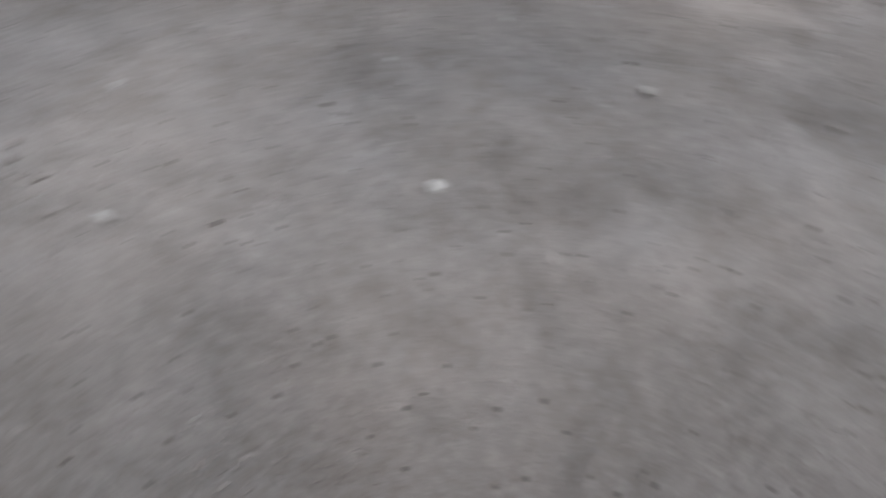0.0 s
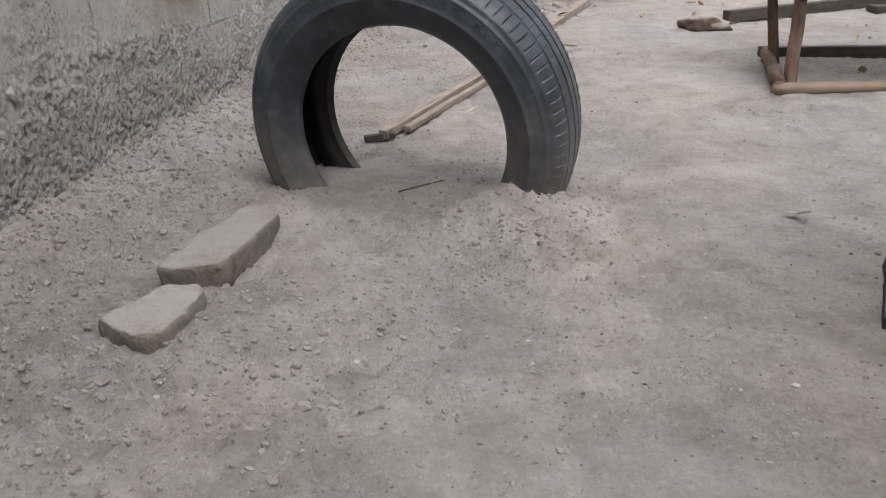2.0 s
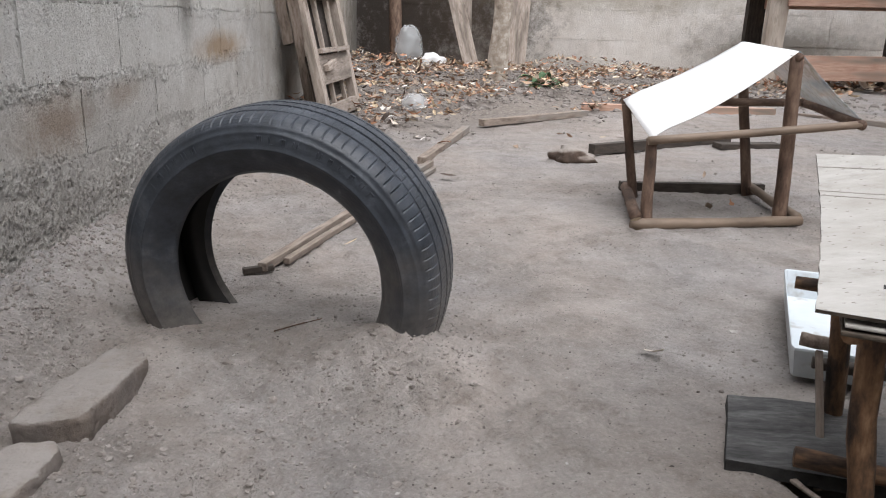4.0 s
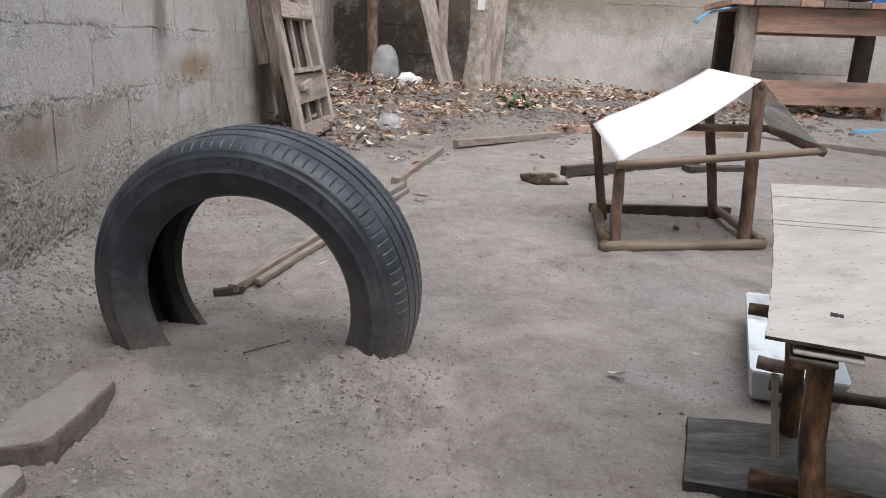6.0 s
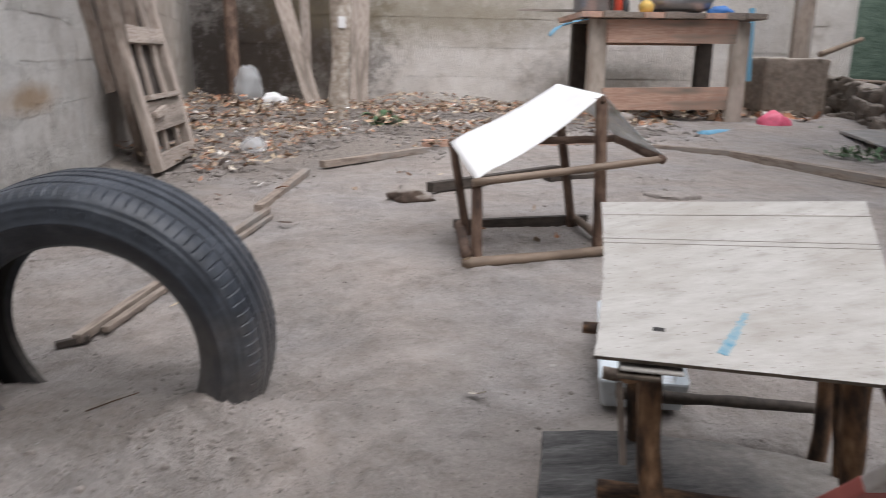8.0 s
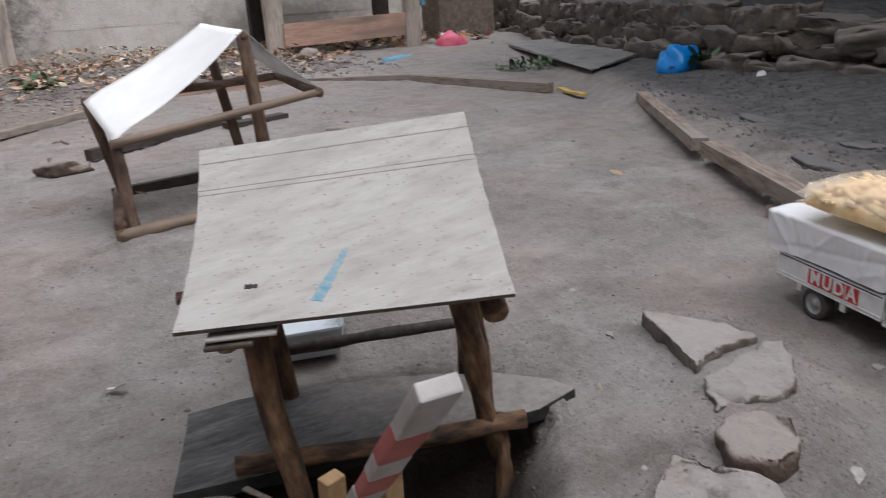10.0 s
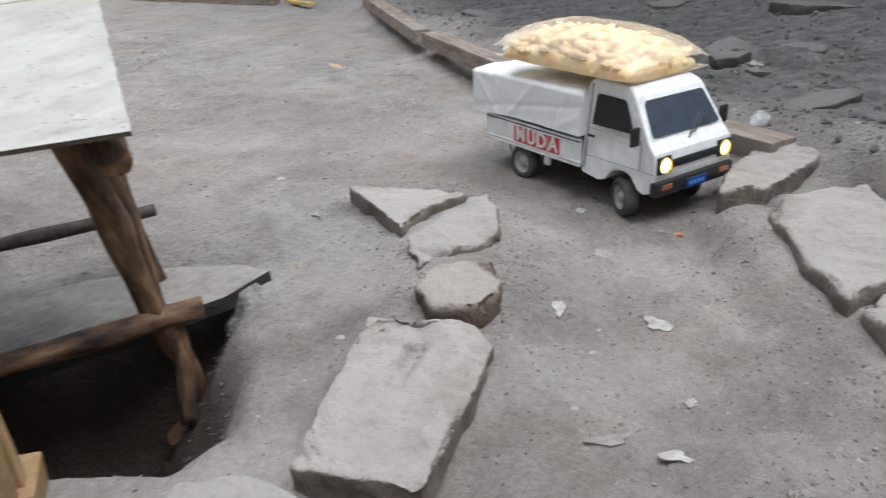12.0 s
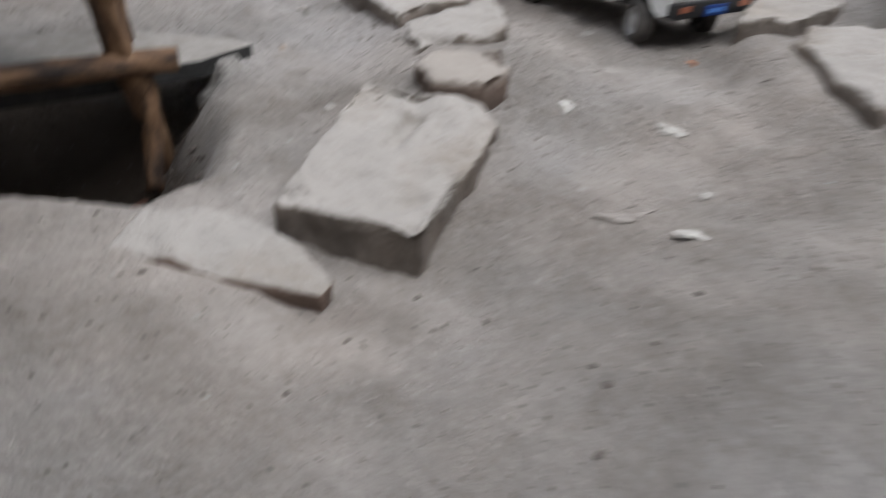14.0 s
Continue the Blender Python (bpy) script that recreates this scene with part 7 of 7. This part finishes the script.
for s in (1, -1):
    def side(x, z, out=0.0009):
        w = 0.0648 + (0.0530 - 0.0648) * (z - 0.097) / (0.150 - 0.097) if z > 0.097 else 0.0655
        return (x, s * (w + out), z)
    win = [side(0.040, 0.1030), side(0.106, 0.1030), side(0.104, 0.107), side(0.087, 0.1350), side(0.083, 0.1375), side(0.043, 0.1385), side(0.040, 0.1365)]
    vp("side_window", quad(win if s > 0 else win[::-1], 0.0008), CABIN, cab, "dark open side window")
    for (x0, z0), (x1, z1) in (((0.029, 0.046), (0.029, 0.148)), ((0.118, 0.0635), (0.118, 0.098)), ((0.029, 0.098), (0.118, 0.098)), ((0.029, 0.0635), (0.1395, 0.0635))):
        bm = bmesh.new()
        a, b = Vector(side(x0, z0, 0.0002)), Vector(side(x1, z1, 0.0002))
        rod(bm, a, b, 0.0006, n=5, rings=4)
        vp("panel_gap", bm, BLACK if x0 == x1 else RIM, cab)
    bm = bmesh.new()
    box(bm, (0.011, 0.002, 0.0032), side(0.041, 0.089, 0.001), bevel=0.0006)
    vp("door_handle", bm, BLACK, cab, "black door handle")
    mir = bmesh.new()
    box(mir, (0.004, 0.0125, 0.021), (0.118, s * 0.0755, 0.1045), bevel=0.001)
    rod(mir, side(0.112, 0.096), (0.117, s * 0.072, 0.097), 0.0014, n=6, rings=2)
    vp("wing_mirror", mir, BLACK, cab, "black wing mirror")

# nose: lamps, grille, bumper, plate, wiper
nose = 0.1405
bm = bmesh.new(); box(bm, (0.003, 0.080, 0.0095), (nose, 0, 0.0715), bevel=0.0008)
vp("grille", bm, BLACK, cab, "black slot grille")
for k in range(4):
    bm = bmesh.new(); box(bm, (0.0012, 0.080, 0.0008), (nose + 0.0019, 0, 0.0685 + k * 0.002))
    vp("grille_bar", bm, DARK_METAL, cab)
for s in (1, -1):
    bm = bmesh.new(); box(bm, (0.004, 0.0225, 0.0205), (nose + 0.0003, s * 0.0512, 0.0725), bevel=0.002)
    bezel = vp("headlamp", bm, BLACK, cab, "round yellow lit headlamp in a black bezel")
    bm = bmesh.new()
    bmesh.ops.create_uvsphere(bm, u_segments=20, v_segments=10, radius=0.0088, matrix=Matrix.Translation((nose + 0.0012, s * 0.0512, 0.0725)) @ Matrix.Diagonal((0.42, 1, 1, 1)))
    vp("lens", bm, LAMP, bezel, "glowing amber lens", soft=True)
    bm = bmesh.new()
    bmesh.ops.create_cone(bm, segments=24, radius1=0.0098, radius2=0.0090, depth=0.003, cap_ends=False, matrix=Matrix.Translation((nose + 0.0028, s * 0.0512, 0.0725)) @ Matrix.Rotation(radians(90), 4, "Y"))
    vp("lamp_ring", bm, YELLOW, bezel)
bm = bmesh.new(); box(bm, (0.010, 0.1345, 0.0175), (0.1405, 0, 0.0455), bevel=0.003)
bumper = vp("front_bumper", bm, BLACK, None, "black front bumper")
for s in (1, -1):
    bm = bmesh.new(); box(bm, (0.003, 0.0165, 0.0062), (0.1452, s * 0.0495, 0.0475), bevel=0.0008)
    vp("indicator", bm, AMBER, bumper, "orange indicator lens")
bm = bmesh.new(); box(bm, (0.002, 0.036, 0.0115), (0.1462, 0, 0.0440), bevel=0.0008)
plate = vp("number_plate", bm, BLUE_PLATE, bumper, "blue number plate")
for k in range(4):
    bm = bmesh.new(); box(bm, (0.0006, 0.0045, 0.0045), (0.1474, -0.0105 + 0.007 * k, 0.0440))
    vp("plate_mark", bm, plain("pale_blue_mark", (0.12, 0.30, 0.75), 0.4), plate)
bm = bmesh.new()
rod(bm, (0.1345, -0.004, 0.0945), (0.1215, 0.027, 0.1155), 0.0012, 0.0009, n=6, rings=3)
rod(bm, (0.1330, 0.006, 0.0985), (0.1230, 0.034, 0.1140), 0.0010, 0.0009, n=6, rings=3)
vp("wiper", bm, BLACK, cab, "black windscreen wiper")
bm = bmesh.new()
rod(bm, (0.020, 0.0705, 0.070), (0.021, 0.0690, 0.128), 0.0042, 0.0042, n=10, rings=4)
rod(bm, (0.021, 0.0690, 0.128), (0.022, 0.0670, 0.172), 0.0022, 0.0022, n=8, rings=4)
vp("exhaust_stack", bm, BLACK, None, "black upright tube behind the cab", soft=True)

# load bed
bm = bmesh.new(); box(bm, (0.190, 0.124, 0.006), (-0.072, 0, 0.050))
vp("bed_floor", bm, PAINT)
for s in (1, -1):
    bm = bmesh.new(); box(bm, (0.192, 0.004, 0.034), (-0.073, s * 0.0645, 0.063), bevel=0.0008)
    panel = vp("side_board", bm, PAINT)
    for z in (0.0785, 0.074, 0.050, 0.0455):
        bm = bmesh.new(); box(bm, (0.192, 0.0022, 0.0016), (-0.073, s * 0.0667, z), bevel=0.0004)
        vp("rib", bm, PAINT, panel)
    bm = bmesh.new(); box(bm, (0.188, 0.0010, 0.0014), (-0.073, s * 0.0666, 0.0763))
    vp("shadow_gap", bm, BLACK, panel)
    for x in (-0.045, -0.128):
        bm = bmesh.new(); box(bm, (0.010, 0.004, 0.020), (x, s * 0.060, 0.040), bevel=0.001)
        vp("mudguard", bm, PAINT, panel)
bm = bmesh.new(); box(bm, (0.004, 0.128, 0.034), (-0.170, 0, 0.063), bevel=0.0008)
tail = vp("tail_board", bm, PAINT)
for s in (1, -1):
    bm = bmesh.new(); box(bm, (0.003, 0.015, 0.008), (-0.1722, s * 0.052, 0.050), bevel=0.0008)
    vp("tail_lamp", bm, RED_LENS, tail, "red tail lamp")
bm = bmesh.new(); box(bm, (0.26, 0.062, 0.020), (-0.02, 0, 0.037))
vp("chassis", bm, BLACK, None, "black chassis")


def lettering(text, size, material, m, parent, label):
    cu = bpy.data.curves.new("lettering", "FONT")
    cu.body, cu.size, cu.extrude, cu.align_x, cu.align_y, cu.offset = text, size, 0.0004, "CENTER", "CENTER", 0.0006
    cu.materials.append(material)
    ob = new("lettering", cu)
    ob.parent = parent
    put(ob, VAN_M @ m)
    ob["label"] = label
    return ob


right_panel = [o for o in bpy.data.objects if o.name.startswith("side_board")][1]
WHITE_INK = plain("white_letters", (0.80, 0.79, 0.78), 0.5)
SIDE_R = Matrix.Translation((-0.058, -0.0682, 0.0625)) @ Matrix.Rotation(radians(90), 4, "X")
for k, (dx, w) in enumerate(((-0.0345, 0.0275), (-0.0118, 0.018), (0.0095, 0.018), (0.032, 0.022))):
    bm = bmesh.new(); box(bm, (w, 0.0006, 0.0215), (-0.058 + dx, -0.0670, 0.0622))
    vp("letter_backing", bm, RED_INK, right_panel, "red letter backing")
for ch, dx, mat_ in (("M", -0.0335, WHITE_INK), ("U", -0.0118, WHITE_INK), ("D", 0.0095, WHITE_INK), ("A", 0.032, WHITE_INK)):
    lettering(ch, 0.0265, mat_, Matrix.Translation((dx, 0, 0)) @ SIDE_R @ Matrix.Diagonal((0.95, 1, 1, 1)), right_panel, "white painted capital letter")
lettering("BOS", 0.026, RED_INK, Matrix.Translation((-0.1728, 0, 0.064)) @ Matrix.Rotation(radians(-90), 4, "Z") @ Matrix.Rotation(radians(90), 4, "X"), tail, "red painted capital letters")
left_panel = [o for o in bpy.data.objects if o.name.startswith("side_board")][0]
for k in range(7):
    if k != 4:
        bm = bmesh.new(); box(bm, (0.009, 0.0006, 0.019), (0.005 - 0.0165 * k, 0.0670, 0.0620))
        vp("letter_bar", bm, RED_INK, left_panel, "red painted lettering")


FOLDS = [(-0.185, 0.130, 0.050, -0.050, 0.0022), (-0.150, 0.137, 0.030, -0.060, -0.0018), (-0.060, 0.137, -0.045, -0.040, 0.0018),
         (0.000, 0.137, -0.020, -0.060, 0.0016), (-0.110, 0.100, 0.080, 0.012, -0.0015), (-0.020, 0.090, 0.05, 0.02, 0.0012)]


def tarp_cover():
    """The vinyl cover: a stretched box with slack, slightly creased sides."""
    bm = bmesh.new()
    nx, nu = 72, 60
    prof = []
    for k in range(nu + 1):
        f = k / nu
        if f < 0.3:
            prof.append((0.0690, 0.084 + f / 0.3 * 0.052))
        elif f < 0.7:
            g = (f - 0.3) / 0.4
            prof.append((0.0690 - 0.138 * g, 0.1405 - 0.0025 * math.cos(g * 6.28) ** 2))
        else:
            prof.append((-0.0690, 0.136 - (f - 0.7) / 0.3 * 0.052))
    rows = []
    for i in range(nx + 1):
        x = 0.022 - 0.218 * i / nx
        row = []
        for (y, z) in prof:
            k = Vector((x * 16, y * 14, z * 16))
            d = 0.0022 * noise.noise(k) + 0.0012 * abs(noise.noise(k * 2.1 + Vector((x * 30 + z * 40, 0, 0))))
            side_ = abs(y) > 0.0688
            low = -0.005 * step(0.6, 1.0, i / nx) if side_ and z < 0.088 else 0.0
            for fx, fz, sx, sz, deep in FOLDS:
                across = ((x - fx) * sz - (z - fz) * sx) / math.hypot(sx, sz)
                d += deep * max(0.0, 1 - abs(across) / 0.006) if side_ else 0.0
            row.append(bm.verts.new((x, y + (d if y > 0 else -d) * (1 if side_ else 0), z + low + (0 if side_ else d * 0.9))))
        rows.append(row)
    for i in range(nx):
        for k in range(nu):
            bm.faces.new((rows[i][k], rows[i + 1][k], rows[i + 1][k + 1], rows[i][k + 1]))
    bm.faces.new(rows[0]); bm.faces.new(rows[-1][::-1])
    bmesh.ops.recalc_face_normals(bm, faces=bm.faces)
    return bm


vp("tarpaulin_cover", tarp_cover(), TARP, None, "taut white vinyl cover", soft=True)


def wheel_mesh():
    bm = bmesh.new()
    n = 32
    prof = [(-0.0085, 0.0150), (-0.0092, 0.0185), (-0.0080, 0.0225), (-0.0050, WR), (0.0050, WR), (0.0080, 0.0225), (0.0092, 0.0185), (0.0085, 0.0150)]
    rings = [[bm.verts.new((r * math.cos(2 * math.pi * k / n), y, r * math.sin(2 * math.pi * k / n) )) for k in range(n)] for y, r in prof]
    for A, B in zip(rings, rings[1:] + rings[:1]):
        for k in range(n):
            bm.faces.new((A[k], A[(k + 1) % n], B[(k + 1) % n], B[k]))
    bmesh.ops.recalc_face_normals(bm, faces=bm.faces)
    return bm


def rim_mesh(s):
    bm = bmesh.new()
    n = 24
    prof = [(0.0080, 0.0152), (0.0072, 0.0135), (0.0040, 0.0120), (0.0052, 0.0065), (0.0075, 0.0055), (0.0080, 0.0010)]
    rings = [[bm.verts.new((r * math.cos(2 * math.pi * k / n), s * (y - (0.0028 if (j == 2 and k % 4 < 2) else 0)), r * math.sin(2 * math.pi * k / n))) for k in range(n)] for j, (y, r) in enumerate(prof)]
    for A, B in zip(rings, rings[1:]):
        for k in range(n):
            bm.faces.new((A[k], A[(k + 1) % n], B[(k + 1) % n], B[k]))
    bm.faces.new(rings[-1])
    bmesh.ops.recalc_face_normals(bm, faces=bm.faces)
    return bm


for ax, turn in ((AX_F, -24), (AX_R, 0)):
    for s in (1, -1):
        m = Matrix.Translation((ax, s * 0.0555, WR - 0.001)) @ Matrix.Rotation(radians(turn), 4, "Z")
        wh = vp("wheel", wheel_mesh(), WHEEL_RUBBER, None, "dusty black rubber wheel", m, soft=True)
        rim = part("rim", rim_mesh(s), RIM, wh, "grey spoked rim")
        put(rim, VAN_M @ m)
        smooth(rim)

# the bag of snacks
bag = thing("snack_bag", (1.287, 0.532, 0.14), "clear bag of yellow puffed snack sticks on the van roof", "snack bag", rz=-104)
BAG_M = VAN_M @ pose(-0.020, -0.004, 0.154, 0, 1.5, 3)
BX, BY, BZ = 0.114, 0.066, 0.031


def pillow(x, y):
    u, v = abs(x) / BX, abs(y) / BY
    return BZ * max(0.0, (1 - u ** 3.2)) ** 0.5 * max(0.0, (1 - v ** 2.8)) ** 0.5


def snack_mesh(seed):
    bm = bmesh.new()
    rnd = random.Random(seed)
    L, R, bend = rnd.uniform(0.024, 0.038), rnd.uniform(0.0036, 0.0050), rnd.uniform(0.0, 0.007)
    n, prev = 7, None
    rings = []
    for k in range(8):
        f = k / 7
        r = R * (max(0.0, 1 - abs(2 * f - 1) ** 4)) ** 0.5 * (1 + 0.12 * noise.noise((f * 5, seed, 0))) + 0.0004
        c = Vector(((f - 0.5) * L, bend * (1 - (2 * f - 1) ** 2), 0))
        rings.append([bm.verts.new(c + Vector((0, math.cos(6.2832 * j / n) * r, math.sin(6.2832 * j / n) * r))) for j in range(n)])
    for A, B in zip(rings, rings[1:]):
        for j in range(n):
            bm.faces.new((A[j], A[(j + 1) % n], B[(j + 1) % n], B[j]))
    bm.faces.new(rings[0][::-1]); bm.faces.new(rings[-1])
    bmesh.ops.recalc_face_normals(bm, faces=bm.faces)
    me = bpy.data.meshes.new("snack_stick")
    bm.to_mesh(me); bm.free()
    me.materials.append(SNACK)
    me.polygons.foreach_set("use_smooth", [True] * len(me.polygons))
    return me


SNACKS = [snack_mesh(s) for s in range(7)]
rnd = random.Random(11)
for k in range(290):
    x, y = rnd.uniform(-0.95, 0.95) * BX, rnd.uniform(-0.95, 0.95) * BY
    h = pillow(x, y)
    if h < 0.006:
        continue
    low = k % 4 == 0
    z = 0.010 + (h * 1.15 if not low else h * rnd.uniform(0.1, 0.5)) - 0.004
    ob = new("snack_stick", rnd.choice(SNACKS))
    ob.parent = bag
    slope = -math.degrees(math.atan2(pillow(x + 0.004, y) - pillow(x - 0.004, y), 0.008))
    put(ob, BAG_M @ Matrix.Translation((x * 0.9, y * 0.9, z)) @ Euler((rnd.gauss(0, 0.3), radians(slope * 0.7) + rnd.gauss(0, 0.22), rnd.uniform(0, 6.28))).to_matrix().to_4x4())
bm = bmesh.new()
g = [[bm.verts.new((BX * 0.9 * (2 * i / 30 - 1), BY * 0.9 * (2 * j / 20 - 1), 0.008 + 0.86 * pillow(BX * 0.9 * (2 * i / 30 - 1), BY * 0.9 * (2 * j / 20 - 1)) + 0.003 * noise.noise((i * 0.7, j * 0.7, 2)))) for j in range(21)] for i in range(31)]
for i in range(30):
    for j in range(20):
        bm.faces.new((g[i][j], g[i + 1][j], g[i + 1][j + 1], g[i][j + 1]))
low_g = [[bm.verts.new((BX * 0.93 * (2 * i / 30 - 1), BY * 0.94 * (2 * j / 20 - 1), 0.010 - 0.30 * pillow(BX * 0.9 * (2 * i / 30 - 1), BY * 0.9 * (2 * j / 20 - 1)))) for j in range(21)] for i in range(31)]
for i in range(30):
    for j in range(20):
        bm.faces.new((low_g[i][j], low_g[i][j + 1], low_g[i + 1][j + 1], low_g[i + 1][j]))
rim_i = [(i, 0) for i in range(31)] + [(30, j) for j in range(1, 21)] + [(i, 20) for i in range(29, -1, -1)] + [(0, j) for j in range(19, 0, -1)]
for (i1, j1), (i2, j2) in zip(rim_i, rim_i[1:] + rim_i[:1]):
    bm.faces.new((g[i1][j1], low_g[i1][j1], low_g[i2][j2], g[i2][j2]))
bmesh.ops.recalc_face_normals(bm, faces=bm.faces)
put(smooth(part("snack_filling", bm, SNACK, bag, "packed crumbs and broken sticks")), BAG_M)
bm = bmesh.new()
rings = []
NU, NV = 40, 28
def film_point(i, j, s):
    x, y = (2 * i / NU - 1), (2 * j / NV - 1)
    x, y = math.copysign(abs(x) ** 0.8, x) * BX * 1.04, math.copysign(abs(y) ** 0.8, y) * BY * 1.05
    h = pillow(x / 1.06, y / 1.07)
    c = 0.0025 * noise.noise((x * 60, y * 60, s * 3)) + 0.002 * noise.noise((x * 150, y * 150, s * 5))
    return (x, y, 0.012 + (h * 1.22 + 0.005 + c if s > 0 else -h * 0.28 - 0.002))
for s in (1, -1):
    g = [[bm.verts.new(film_point(i, j, s)) for j in range(NV + 1)] for i in range(NU + 1)]
    for i in range(NU):
        for j in range(NV):
            bm.faces.new((g[i][j], g[i + 1][j], g[i + 1][j + 1], g[i][j + 1]))
bmesh.ops.remove_doubles(bm, verts=bm.verts, dist=0.0006)
bmesh.ops.recalc_face_normals(bm, faces=bm.faces)
film_ob = smooth(part("plastic_film", bm, FILM, bag, "thin clear crinkled film"))
put(film_ob, BAG_M)
film_ob.visible_shadow = False
bm = bmesh.new()
rows = []
for i in range(13):
    f = i / 12
    rows.append([bm.verts.new((-BX * (1.0 + 0.16 * j / 4), (f - 0.5) * BY * 1.7 * (1 - 0.1 * j), 0.012 + 0.006 * noise.noise((f * 7, j, 3)) + 0.004 * j)) for j in range(5)])
for A, B in zip(rows, rows[1:]):
    for j in range(4):
        bm.faces.new((A[j], A[j + 1], B[j + 1], B[j]))
put(smooth(part("sealed_end", bm, FILM, bag, "crimped clear end of the bag")), BAG_M)
